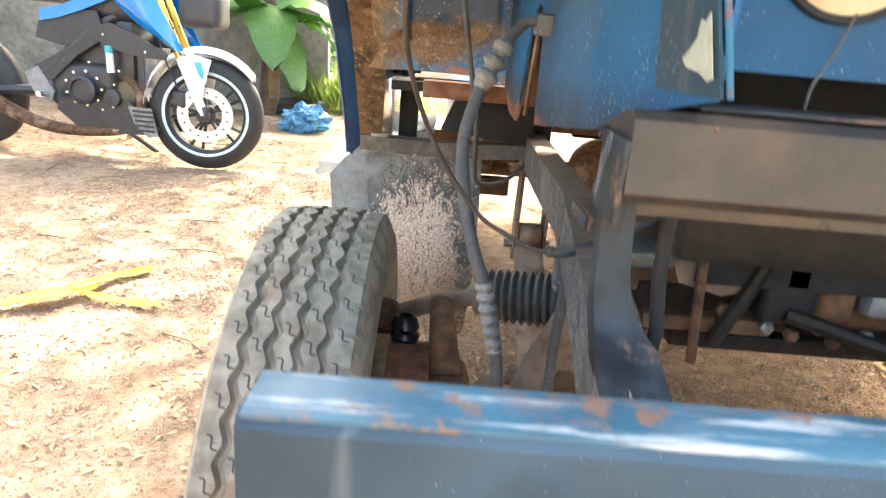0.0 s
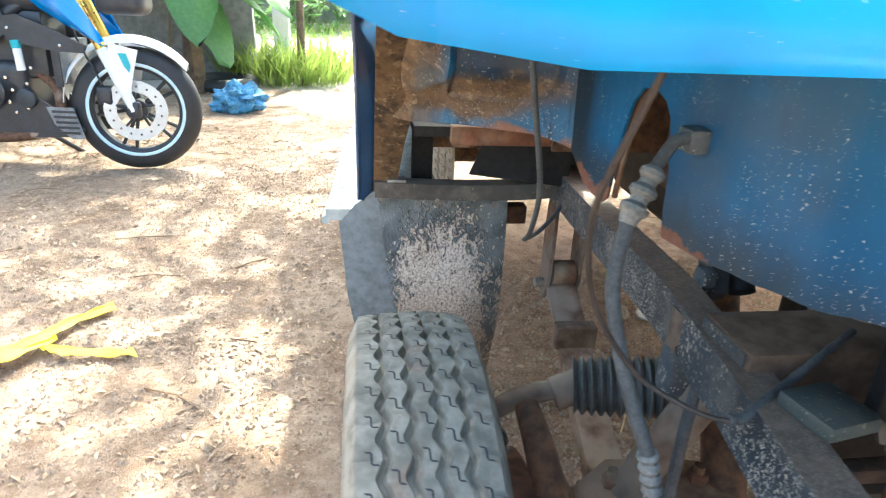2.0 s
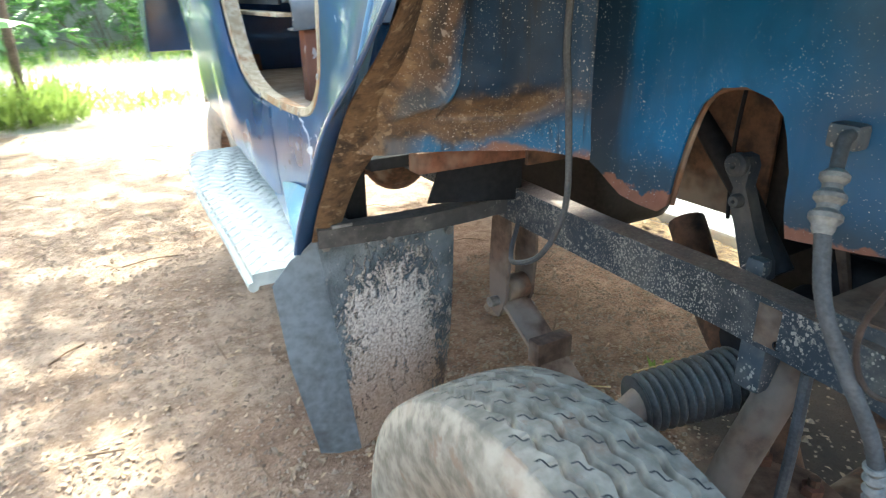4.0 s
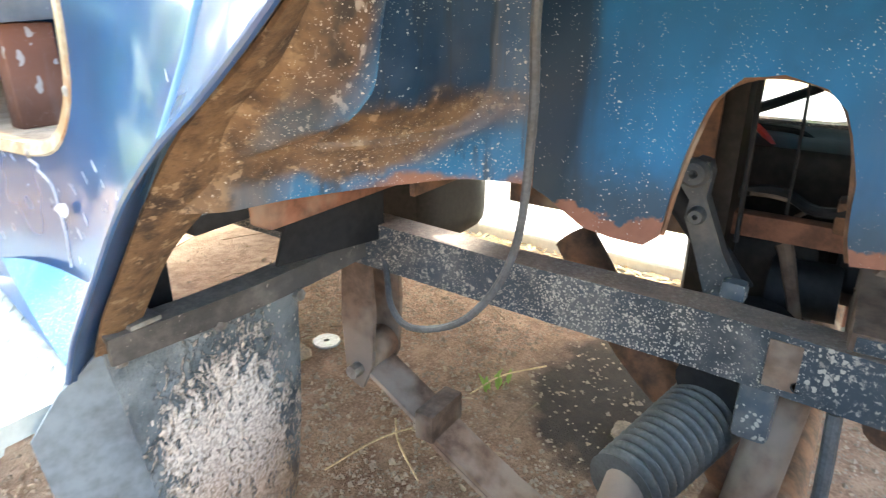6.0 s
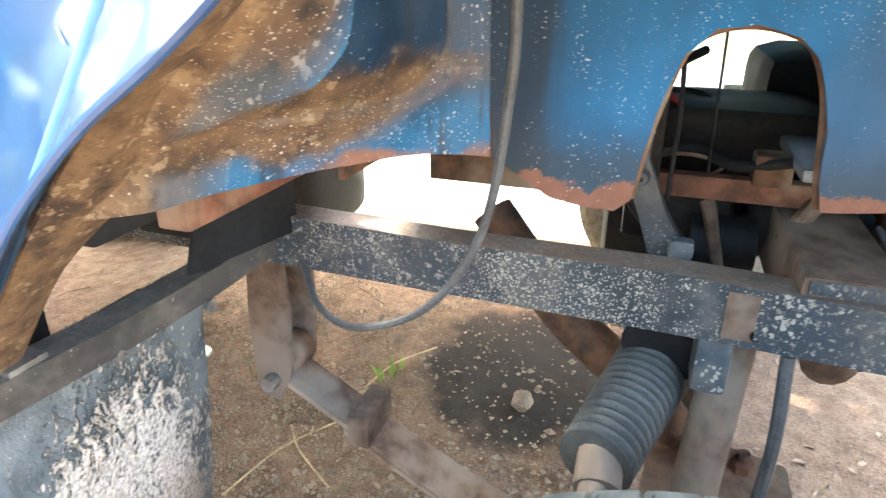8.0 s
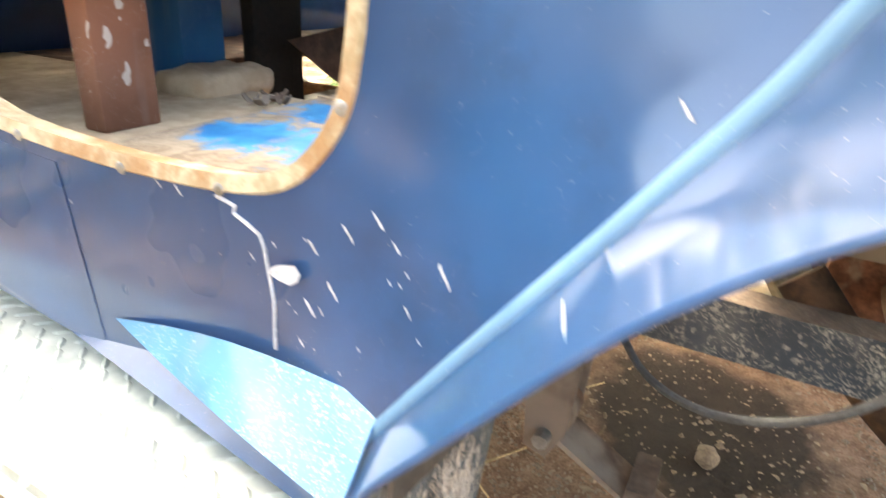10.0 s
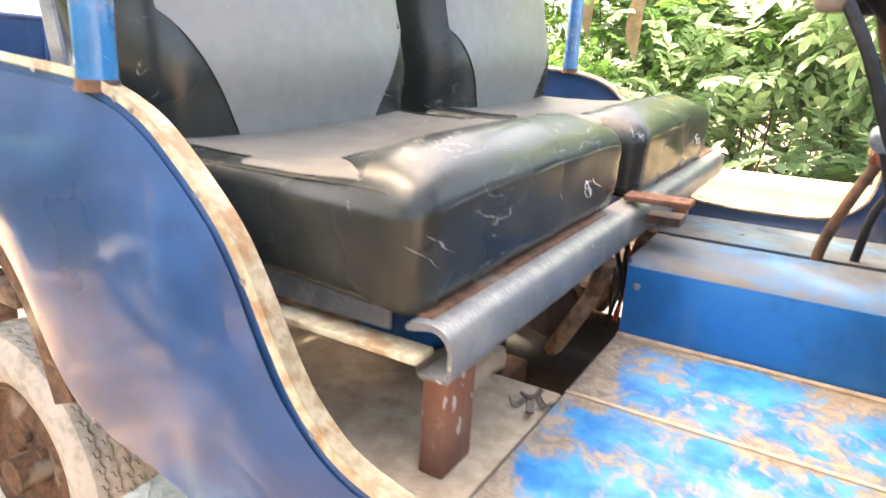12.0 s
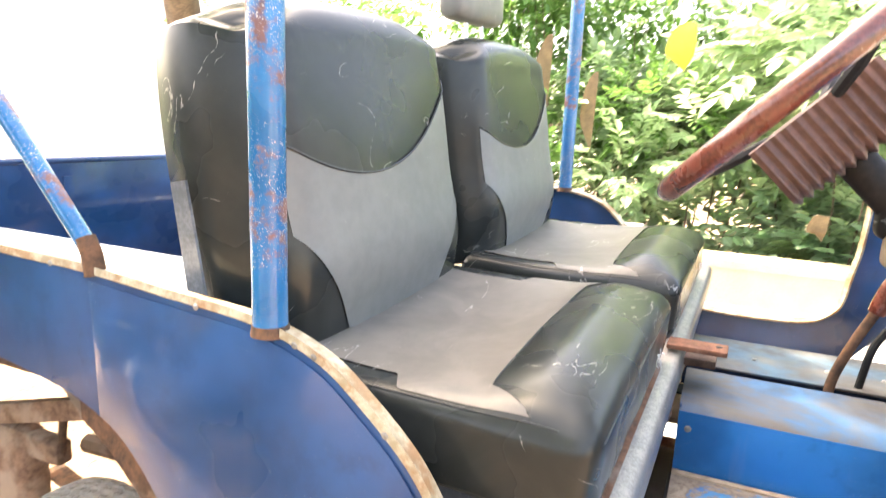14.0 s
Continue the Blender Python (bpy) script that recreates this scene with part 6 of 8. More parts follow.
part("spring_clamp", boxed((0.248, 1.235, .365), (0.316, 1.262, .405), 0.003, pose(0, 0, 0)), M_DUSTY, _sp, "bent steel clip")

# front axle with hub, brake drum, steering arm
_ax = thing_part("front_axle", jeep)
part("axle_tube", tubed([(0.06, .872, .29), (0.2, .872, .262), (1.28, .872, .262), (1.42, .872, .29)], 0.034, 16), M_RUST, _ax, "rusty axle beam")
for _sx in (0.072, 1.388):
    _b = bmesh.new()
    lathe(_b, [(0.12, -0.02), (0.145, -0.018), (0.145, 0.03), (0.11, 0.036), (0.05, 0.04), (0.045, 0.07), (0.001, 0.07)] if _sx < 1 else [(0.12, 0.02), (0.145, 0.018), (0.145, -0.03), (0.11, -0.036), (0.05, -0.04), (0.001, -0.07)], Matrix.Translation((_sx + (.008 if _sx < 1 else -.008), .872, .296)), 32)
    part("brake_drum", _b, M_RUSTRED, _ax, "rust-brown brake drum")
part("king_pin_block", rounded((0.10, .83, .30), (0.16, .91, .43), 0.02, 5), M_RUST, _ax, "greasy knuckle")
part("steering_arm", tubed(S([(0.13, .86, .42), (0.125, .90, .455), (0.12, .95, .475)], 4), lambda u: lerp(.020, .014, u), 12), M_RUST, _ax)
M_GREASE = plain("greasy black rubber", (0.012, 0.012, 0.013), 0.3, var=0.5, scale=30)
M_EARTHY = rusty("earth-caked casting", (0.16, 0.085, 0.05), (0.34, 0.20, 0.12), (0.40, 0.29, 0.20), dusty=0.5)
_b = bmesh.new()
lathe(_b, [(0.010, 0), (0.017, .004), (0.019, .012), (0.015, .018), (0.018, .024), (0.014, .034), (0.008, .038)], pose(0.078, .925, .428, 0, -90, 0), 20)
part("joint_boot", _b, M_GREASE, _ax, "greasy black joint boot")
part("knuckle_ear", rounded((0.072, .87, .385), (0.118, .925, .432), 0.012, 6), M_EARTHY, _ax, "earth-caked knuckle ear")
part("knuckle_neck", rounded((0.082, .86, .30), (0.112, .905, .395), 0.010, 6), M_RUSTRED, _ax, "rusty knuckle neck")
_b = bmesh.new()
lathe(_b, [(0.001, -.030), (0.022, -.028), (0.030, -.010), (0.030, .014), (0.022, .026), (0.014, .030), (0.001, .032)], pose(0.145, .88, .352, 0, 15, 30), 22)
part("dust_boot", _b, M_GREASE, _ax, "shiny black rubber dust boot")
part("stop_block", rounded((0.168, .885, .352), (0.190, .915, .392), 0.006, 5), M_EARTHY, _ax, "tan stop block")
part("wheel_cylinder", tubed([(0.075, .845, .318), (0.098, .85, .322), (0.112, .852, .324)], lambda u: .016 + .003 * math.sin(u * 7), 14), plain("faded red paint", (0.33, 0.06, 0.035), 0.6, var=0.4), _ax, "faded red wheel cylinder")
part("feed_pipe", tubed(S([(0.11, .855, .36), (0.115, .83, .33), (0.13, .80, .29), (0.155, .785, .26)], 4), 0.006, 8), M_HOSE, _ax, "thin brake pipe")
_b = plate([(0.172, .835), (0.205, .80), (0.335, .80), (0.352, .86), (0.335, .935), (0.222, .945), (0.178, .91)], 0.012, 2, .385)
part("spring_plate", _b, M_EARTHY, _ax, "earth-caked spring clamp plate")
for _x, _y in ((.215, .845), (.215, .905), (.318, .845), (.318, .905)):
    part("u_bolt", tubed([(_x, _y, .27), (_x, _y, .35), (_x, _y, .418)], 0.0065, 8), M_RUST, _ax, "rusty u-bolt leg")
    _b = bmesh.new()
    lathe(_b, [(0.001, 0), (0.012, 0), (0.012, .010), (0.007, .012)], pose(_x, _y, .397, 0, -90, 0), 6)
    part("u_bolt_nut", _b, M_RUSTRED, _ax)
for _k, _y in enumerate((.79, .825)):
    part("wrapper_leaf", boxed((0.224 + .03 * _k, _y - .30, .348 - .012 * _k), (0.262 + .03 * _k, _y, .356 - .012 * _k), 0.002, Matrix.Translation((0, _y, .352)) @ Matrix.Rotation(radians(14), 4, "X") @ Matrix.Translation((0, -_y, -.352))), M_DUSTY, _ax, "dusty spring leaf end")
part("spring_pad", boxed((0.245, .80, .255), (0.325, .945, .29), 0.008), M_RUST, _ax)

# steering relay: bellows, rod, end joint
_st = thing_part("steering_gear", jeep)


def bellows(a, b, r0, r1, folds, parent):
    a, b = Vector(a), Vector(b)
    n = folds * 8
    pts = [a.lerp(b, k / n) for k in range(n + 1)]
    bm = tubed(pts, lambda u: lerp(r0, r1, u) * (0.80 + 0.20 * (0.5 + 0.5 * math.cos(2 * math.pi * folds * u)) ** 0.7), 28)
    return part("bellows", bm, plain("dusty grey rubber", (0.075, 0.078, 0.075), 0.5, var=0.4, scale=40), parent, "dusty corrugated rubber bellows")


bellows((0.318, .947, .492), (0.185, .985, .476), 0.039, 0.034, 13, _st)
part("tie_rod", tubed([(0.20, .982, .482), (0.12, .985, .462), (0.045, .955, .445)], 0.012, 12), M_DUSTY, _st, "dusty steel tie rod")
part("rod_end", rounded((0.02, .935, .425), (0.072, .985, .468), 0.02, 6), M_RUST, _st)
_b = bmesh.new()
rod(_b, (0.30, .94, .53), (0.40, .92, .56), 0.04, 20)
part("rack_housing", _b, M_BLACK, _st)
_b = bmesh.new()
rod(_b, (0.16, .98, .468), (0.205, .982, .484), 0.02, 14)
part("bellows_clip", _b, M_DUSTY, _st)
# relay arm seen through the arch
_b = plate([(0.988, .750), (0.999, .742), (1.000, .725), (0.990, .712), (0.992, .695), (0.981, .67), (0.966, .628), (0.957, .612), (0.944, .610), (0.935, .622), (0.938, .640), (0.955, .668), (0.969, .70), (0.976, .716), (0.974, .738), (0.978, .748)], 0.018, 0, 0.302)
part("relay_arm", _b, M_CAST, _st, "mud-flecked cast relay arm")
for _y, _z, _r in ((0.988, .738, .013), (0.981, .700, .008), (0.950, .626, .012)):
    _b = bmesh.new()
    lathe(_b, [(_r, 0), (_r, .008), (_r * .75, .012), (_r * .3, .012), (0.001, .008)], pose(0.304, _y, _z, 0, 0, 180), 20)
    part("pivot_cap", _b, M_CAST, _st)
# engine-bay clutter behind the inner wing
_en = thing_part("engine", jeep)
part("block", rounded((0.55, 0.62, .53), (0.95, 0.962, .645), 0.03, 8), M_ENGINE, _en, "dark oily engine block")
part("rocker_cover", rounded((0.62, 0.60, .645), (0.86, .86, .78), 0.03, 6), M_BLACK, _en)
part("sump", rounded((0.60, .72, .525), (0.92, .92, .56), 0.025, 6), M_ENGINE, _en, "oily black sump")
part("mount_plate", boxed((0.33, .73, .70), (0.50, .85, .712), 0.004), M_GREYSTEEL, _en)
part("cross_bar", boxed((0.392, .79, .657), (0.412, .995, .681), 0.003), M_RUSTRED, _en, "rust-brown flat cross bar")
part("bar_bracket", boxed((0.386, .845, .676), (0.418, .880, .708), 0.005), M_RUST, _en, "rusty bracket")
part("bay_liner", rounded((0.47, .80, .655), (0.62, 1.01, .738), 0.016, 5), M_ENGINE, _en, "oily casing in the engine bay")
part("side_casing", rounded((0.44, .88, .53), (0.60, 1.02, .652), 0.022, 6), M_ENGINE, _en, "oily side casing")
part("oil_filter", tubed([(0.43, .925, .60), (0.43, .905, .60), (0.43, .86, .602)], 0.030, 18), M_BLACK, _en, "black canister")
part("pull_rod", tubed(S([(0.40, .917, .655), (0.398, .912, .645), (0.40, .902, .61), (0.40, .890, .57)], 4), lambda u: 0.0085 - .003 * u, 8), M_DUSTY, _en, "dusty pull rod")
part("bay_hose", tubed(S([(0.38, 1.0, .688), (0.40, .965, .700), (0.42, .93, .701), (0.40, .895, .692), (0.38, .85, .705)], 5), 0.0055, 8), M_BLACK, _en, "thin black hose")
part("bay_wire", tubed(S([(0.40, .955, .70), (0.41, .93, .697), (0.42, .905, .687), (0.41, .915, .678)], 5), 0.0022, 6), M_DUSTY, _en)
part("drop_wire", tubed(S([(0.40, .925, .86), (0.402, .922, .77), (0.40, .920, .684)], 4), 0.0016, 6), M_BLACK, _en)
part("pump_body", rounded((0.425, .80, .60), (0.52, .87, .652), 0.018, 6), M_BLACK, _en)
part("stay_rod", tubed([(0.37, .845, .63), (0.41, .80, .69)], 0.009, 8), M_RUST, _en)
part("firewall", boxed((0.20, 1.22, .70), (1.26, 1.226, 1.0), 0.001), M_RUST, jeep, "dirty bulkhead sheet")
part("gearbox", rounded((0.62, 1.53, .40), (0.90, 2.05, .66), 0.05, 8), M_ENGINE, _en, "oily gearbox casing")
part("gear_rod", tubed(S([(0.35, 1.10, .77), (0.45, 1.0, .765), (0.62, .93, .78)], 4), 0.006, 8), M_BLACK, _en)
part("wire_red", tubed(S([(0.45, 1.06, .80), (0.47, 1.0, .77), (0.50, .97, .745), (0.48, .95, .73)], 5), 0.004, 6), plain("red wire sheath", (0.45, 0.04, 0.03), 0.4), _en, "red insulated wire")
part("wire_green", tubed(S([(0.47, 1.03, .77), (0.50, .98, .75), (0.53, .93, .74), (0.50, .90, .72)], 5), 0.0035, 6), M_BLACK, _en)
for _k, (_x, _y) in enumerate(((0.34, 1.02), (0.36, .955))):
    part("hanging_wire", tubed(S([(_x, _y, .93), (_x + .01, _y + .005, .84), (_x - .005, _y, .75), (_x + .005, _y, .66)], 4), 0.0025, 6), M_BLACK, _en)
part("steering_shaft", tubed([(0.36, 1.12, .80), (0.345, 1.0, .69), (0.34, .94, .62)], 0.014, 10), M_BLACK, _en)
part("exhaust_pipe", tubed(S([(0.44, 1.15, .60), (0.40, 1.05, .50), (0.36, .93, .42), (0.34, .85, .30), (0.36, .78, .22)], 5), 0.026, 14), M_RUST, _en, "dull brown drop pipe")
part("shock_tube", tubed([(0.30, .88, .565), (0.245, .895, .43), (0.20, .90, .31)], 0.021, 16), M_DUSTY, jeep, "dusty brown shock absorber")
part("front_hose", tubed(S([(0.25, .845, .575), (0.245, .84, .48), (0.25, .845, .36), (0.26, .86, .29)], 5), 0.006, 8), M_HOSE, jeep, "thin dark rubber pipe")
part("bolt_head", boxed((0.285, .928, .630), (0.302, .950, .650), 0.006), M_ARM, jeep, "blue-grey bolt head")

M_HOSEPALE = plain("dusty grey fitting", (0.20, 0.20, 0.19), 0.6, 0.1, var=0.4, scale=30)
# brake hose with its union, clamp block and sleeve
_h = thing_part("brake_hose", jeep)
part("clamp_block", boxed((0.180, .815, .801), (0.200, .839, .820), 0.004), M_ARM, _h, "rusty clamp block")
part("union_pipe", tubed(S([(0.188, .822, .812), (0.172, .820, .812), (0.160, .815, .800), (0.152, .811, .788)], 4), 0.005, 10), M_HOSE, _h)
_prof = [.0060, .0098, .0098, .0068, .0068, .0105, .0108, .0072, .0072, .0112, .0112, .0080, .0076, .0060]
_b = tubed([Vector((0.155, .8125, .793)).lerp(Vector((0.134, .8015, .752)), k / 13) for k in range(14)], lambda u: _prof[round(u * 13)], 16)
part("union_nut", _b, M_HOSEPALE, _h, "grey swaged union")
part("hose", tubed(S([(0.136, .803, .757), (0.124, .785, .71), (0.128, .762, .665), (0.138, .743, .625), (0.150, .737, .595), (0.160, .735, .565), (0.170, .732, .52), (0.175, .735, .46), (0.165, .76, .38)], 6), 0.0058, 12), M_HOSE, _h, "grey-black rubber hose")
part("sleeve", tubed([Vector((0.151, .7368, .592)).lerp(Vector((0.168, .7328, .528)), k / 24) for k in range(25)], lambda u: 0.0074 + 0.0013 * math.sin(u * 38), 12), M_HOSEPALE, _h, "pale ribbed sleeve")
M_WIREBROWN = plain("brown-black cable sheath", (0.045, 0.034, 0.030), 0.6, var=0.4, scale=40)
# thin cables
part("bonnet_cable", tubed(S([(0.095, .66, .93), (0.078, .68, .86), (0.072, .712, .79), (0.096, .746, .714), (0.137, .751, .654), (0.170, .735, .636), (0.190, .727, .630), (0.206, .7215, .630)], 6), 0.0022, 8), M_WIREBROWN, jeep, "thin brown-black cable")
part("cable_sleeve", tubed(S([(0.200, .7235, .630), (0.216, .728, .6285), (0.236, .740, .631), (0.270, .758, .638), (0.304, .773, .651), (0.334, .783, .666)], 10), lambda u: .0046 + .0003 * math.sin(u * 61) - .0016 * u, 10), M_HOSE, jeep, "dusty grey taped cable sleeve")
part("speed_cable", tubed(S([(0.112, 1.05, .95), (0.114, 1.057, .87), (0.125, 1.061, .80), (0.148, 1.083, .69), (0.155, 1.13, .615), (0.168, 1.20, .577), (0.208, 1.26, .567), (0.248, 1.30, .59), (0.260, 1.325, .63)], 6), 0.0036, 8), M_HOSE, jeep, "looped grey cable")


# ---- cab floor, tunnel, seat frame ----
_fl = part("cab_floor", boxed((0.012, 1.30, .700), (0.645, 1.748, .716), 0.002), M_BLACK, jeep, "dust-caked steel floor")
part("floor_panel", boxed((0.045, 1.33, .7195), (0.372, 1.742, .7225), 0.001), M_FLOOR, _fl, "blue floor panel worn under dust")
part("floor_panel", boxed((0.380, 1.33, .7195), (0.640, 1.742, .7225), 0.001), M_FLOOR, _fl, "blue floor panel worn under dust")
part("floor_lath", boxed((0.372, 1.33, .7195), (0.380, 1.742, .7250), 0.001), M_DUSTFLOOR, _fl)
part("floor_lath", boxed((0.628, 1.33, .7195), (0.642, 1.742, .7270), 0.001), M_DUSTFLOOR, _fl)
part("rear_floor", boxed((0.012, 1.748, .703), (0.375, 2.42, .717), 0.002), M_DUSTFLOOR, jeep, "dust-caked steel floor under the seat")
_b = rounded((0.285, 1.855, .705), (0.428, 1.95, .747), 0.018, 8)
for _v in _b.verts:
    _v.co += Vector((.006, .005, .007)) * noise.noise(_v.co * 28)
part("floor_kerb", _b, M_DUSTFLOOR, jeep, "dust-caked raised floor edge")
# added sheet that blocks the sunlit pavement seen under the seat
part("seat_pan", boxed((0.378, 2.12, .703), (0.897, 2.42, .717), 0.002), M_RUST, jeep, "rusty sheet added behind the seats to close the gap")
part("far_floor", boxed((0.90, 1.22, .705), (1.548, 2.42, .719), 0.002), M_DUSTFLOOR, jeep)
M_TUNNEL = paint("vivid blue enamel", (0.003, 0.160, 0.45), 0.42, chips=0.15, rust=0.0, dust=0.3, coat=0.25)
_tn = thing_part("tunnel", jeep)
part("tunnel_side", boxed((0.645, 1.22, .719), (0.650, 1.742, .850), 0.0015), M_TUNNEL, _tn, "bright blue tunnel side")
_b = plate([(0.645, .850), (0.66, .862), (0.85, .868), (0.85, .864), (0.662, .858), (0.650, .848)], 0.522, 1, 1.22)
part("tunnel_top", _b, dulled_mat("dust-greyed blue sheet", (0.105, 0.100, 0.092), (0.040, 0.125, 0.250), 0.3), _tn, "dust-greyed blue tunnel top")
part("tunnel_end", boxed((0.65, 1.738, .72), (0.85, 1.742, .862), 0.001), M_BLUE, _tn)
part("slot_floor", boxed((0.85, 1.22, .80), (0.905, 1.76, .806), 0.001), M_BLACK, _tn)
part("tunnel_plate", boxed((0.905, 1.22, .856), (1.14, 1.76, .862), 0.002), dulled_mat("grimy blue-grey sheet", (0.095, 0.092, 0.086), (0.055, 0.120, 0.185), 0.7), _tn, "grimy dark cover plate")
part("tunnel_wall", boxed((1.135, 1.22, .72), (1.14, 1.76, .856), 0.001), M_BLUE, _tn)
for _y in (1.34, 1.45, 1.6):
    _b = bmesh.new()
    lathe(_b, [(0.006, 0), (0.005, .003), (0.001, .004)], pose(1.0, _y, .862, 0, -90, 0), 10)
    part("screw", _b, M_STEEL, _tn)
_b = bmesh.new()
lathe(_b, [(0.007, 0), (0.006, .003), (0.001, .004)], pose(0.645, 1.722, .815, 0, 0, 180), 10)
part("screw", _b, M_STEEL, _tn)
part("gear_lever", tubed(S([(0.875, 1.46, .80), (0.878, 1.46, .88), (0.872, 1.435, .97), (0.866, 1.40, 1.06)], 4), 0.010, 10), M_RUST, jeep, "rust-brown gear lever")
part("lever_grip", tubed(S([(0.867, 1.405, 1.045), (0.864, 1.39, 1.09), (0.86, 1.375, 1.13)], 4), lambda u: 0.016 + 0.004 * math.sin(u * 3), 12), M_WHEELBROWN, jeep, "varnished brown grip")
part("hand_brake", tubed(S([(0.93, 1.40, .86), (0.92, 1.39, .95), (0.915, 1.37, 1.0)], 4), 0.008, 8), M_BLACK, jeep)
_b = bmesh.new()
bmesh.ops.create_uvsphere(_b, u_segments=20, v_segments=12, radius=0.021, matrix=Matrix.Translation((0.60, 1.42, 1.105)))
part("lever_knob", _b, M_GREYSTEEL, jeep, "round grey lever knob")
part("knob_stalk", tubed(S([(0.60, 1.42, 1.09), (0.605, 1.39, 1.0), (0.62, 1.33, .86)], 4), 0.006, 8), M_BLACK, jeep)

M_REDWIRE = plain("red wire", (0.45, 0.04, 0.03), 0.4)
M_DARKRUST = rusty("dull brown steel", (0.06, 0.035, 0.026), (0.125, 0.078, 0.055), dusty=0.15)
M_BARGREY = muddy("dusty grey channel steel", (0.115, 0.125, 0.132), (0.46, 0.43, 0.38), 0.12, 0.55, 30, film=0.45, settled=(0.42, 0.39, 0.34))
M_ANGLE = rusty("orange-brown rusted angle", (0.12, 0.055, 0.032), (0.30, 0.15, 0.085), (0.36, 0.29, 0.23), dusty=0.4)
# seat frame: round-topped channel, legs, angle irons
_b = bmesh.new()
_pr = [(1.842, .912), (1.836, .918), (1.812, .919), (1.802, .9175), (1.794, .9125), (1.788, .905), (1.786, .894), (1.786, .864), (1.790, .858), (1.825, .858), (1.825, .862), (1.791, .863), (1.790, .893), (1.794, .903), (1.802, .910), (1.812, .912), (1.842, .906)]
_rows = [[(x, y + .0015 * noise.noise(Vector((x * 5, 0, z * 9))), z) for y, z in _pr] for x in [0.078] + [lerp(.09, 1.50, k / 14) for k in range(15)] + [1.51]]
_r = grid(_b, _rows, close_v=True)
_b.faces.new(_r[0])
_b.faces.new(_r[-1][::-1])
_sf = part("seat_bar", _b, M_BARGREY, jeep, "worn dark grey channel across the cab")
M_LEG = paint("flaking red-brown paint", (0.17, 0.070, 0.040), 0.6, chips=0.3, rust=0.35, dust=0.7, coat=0.0, scratch=1.3)
for _x, _m in ((0.134, M_LEG), (1.46, M_LEG)):
    part("bar_leg", boxed((_x - .033, 1.786, .717), (_x + .033, 1.818, .849 if _x < 1 else .905), 0.004), _m, _sf, "red-brown rusty leg")
for _x in (0.60, 0.86):
    part("bar_brace", tubed([(_x, 1.80, .845), (_x + .03, 1.83, .76), (_x + .05, 1.90, .63)], 0.016, 8), M_RUST, _sf, "rusty brace")
part("brace_plate", boxed((0.452, 1.92, .56), (0.56, 1.945, .86), 0.003), M_ENGINE, _sf, "dark rusty frame post")
_b = plate([(0.50, .760), (0.74, .775), (1.00, .545), (0.86, .530), (0.60, .690)], 0.004, 1, 1.925)
part("gusset_plate", _b, M_DARKRUST, _sf, "dull brown diagonal gusset plate")
part("brace_strip", tubed([(0.66, 1.90, .80), (0.78, 1.897, .69), (0.90, 1.895, .575)], 0.011, 4), M_RUST, _sf, "rusty diagonal strip")
for _k, (_x, _q) in enumerate(((.80, .02), (.835, -.015), (.87, .01), (.905, -.02), (.855, .03))):
    part("loom_wire", tubed(S([(_x, 1.86, .87), (_x + _q, 1.85, .80), (_x - _q * .6, 1.84, .72), (_x + _q * 1.4, 1.85, .64), (_x + .02, 1.86, .58)], 4), 0.0035 + .0012 * (_k % 2), 6), M_BLACK if _k != 3 else M_REDWIRE, _sf, "" if _k != 3 else "red insulated wire")
for _k, (_p, _a, _l) in enumerate((((0.292, 1.762), 20, .030), ((0.318, 1.752), 75, .024), ((0.330, 1.776), -35, .034), ((0.300, 1.786), 120, .022))):
    _b = bmesh.new()                       # curled scales of rust
    grid(_b, [[(_l * (u - .5), .011 * (w - .5), .004 + .010 * (2 * u - 1) ** 2 + .002 * math.sin(9 * w + _k)) for w in (0, .33, .66, 1)] for u in (k / 8 for k in range(9))])
    thicken(_b, .002)
    _b.transform(pose(_p[0], _p[1], .7172, 0, 0, _a))
    part("rust_flake", _b, M_DUSTY, jeep, "curled dusty scale of rust on the floor edge")
part("catch_tab", boxed((0.708, 1.705, .926), (0.757, 1.82, .937), 0.003), M_RUSTRED, _sf, "red-brown steel tab")
_b = bmesh.new()
lathe(_b, [(0.007, 0), (0.006, .0006), (0.0005, .0006)], pose(0.735, 1.722, .9372, 0, -90, 0), 12)
part("bolt_hole", _b, M_BLACK, _sf)
part("catch_tab", boxed((0.752, 1.725, .880), (0.800, 1.81, .897), 0.003), M_DARKRUST, _sf, "rusty lower tab")
part("front_angle", plate([(1.817, .9195), (1.8475, .9195), (1.8475, .948), (1.8435, .948), (1.8435, .9235), (1.817, .9235)], 0.525, 0, 0.09), M_ANGLE, _sf, "rusty angle under the cushion")
part("front_angle", plate([(1.817, .9195), (1.8475, .9195), (1.8475, .948), (1.8435, .948), (1.8435, .9235), (1.817, .9235)], 0.560, 0, 0.94), M_ANGLE, _sf, "rusty angle under the cushion")
part("side_angle", boxed((0.074, 1.846, .893), (0.080, 2.42, .938), 0.0015), M_CAST, _sf, "dark side angle with rusty edge")
part("side_rail", boxed((0.055, 1.80, .872), (0.092, 2.42, .880), 0.002), M_RIM, _sf, "pale chipped flat rail")
for _ob in [_sf] + list(_sf.children):            # the bar climbs a little and leans forward across the cab
    if not _ob.name.startswith(("bar_leg", "side_", "brace_plate")):
        for _v in _ob.data.vertices:
            _u = _v.co.x - .07
            _v.co.y += -.014 - .037 * _u
            _v.co.z += -.010 + .053 * _u
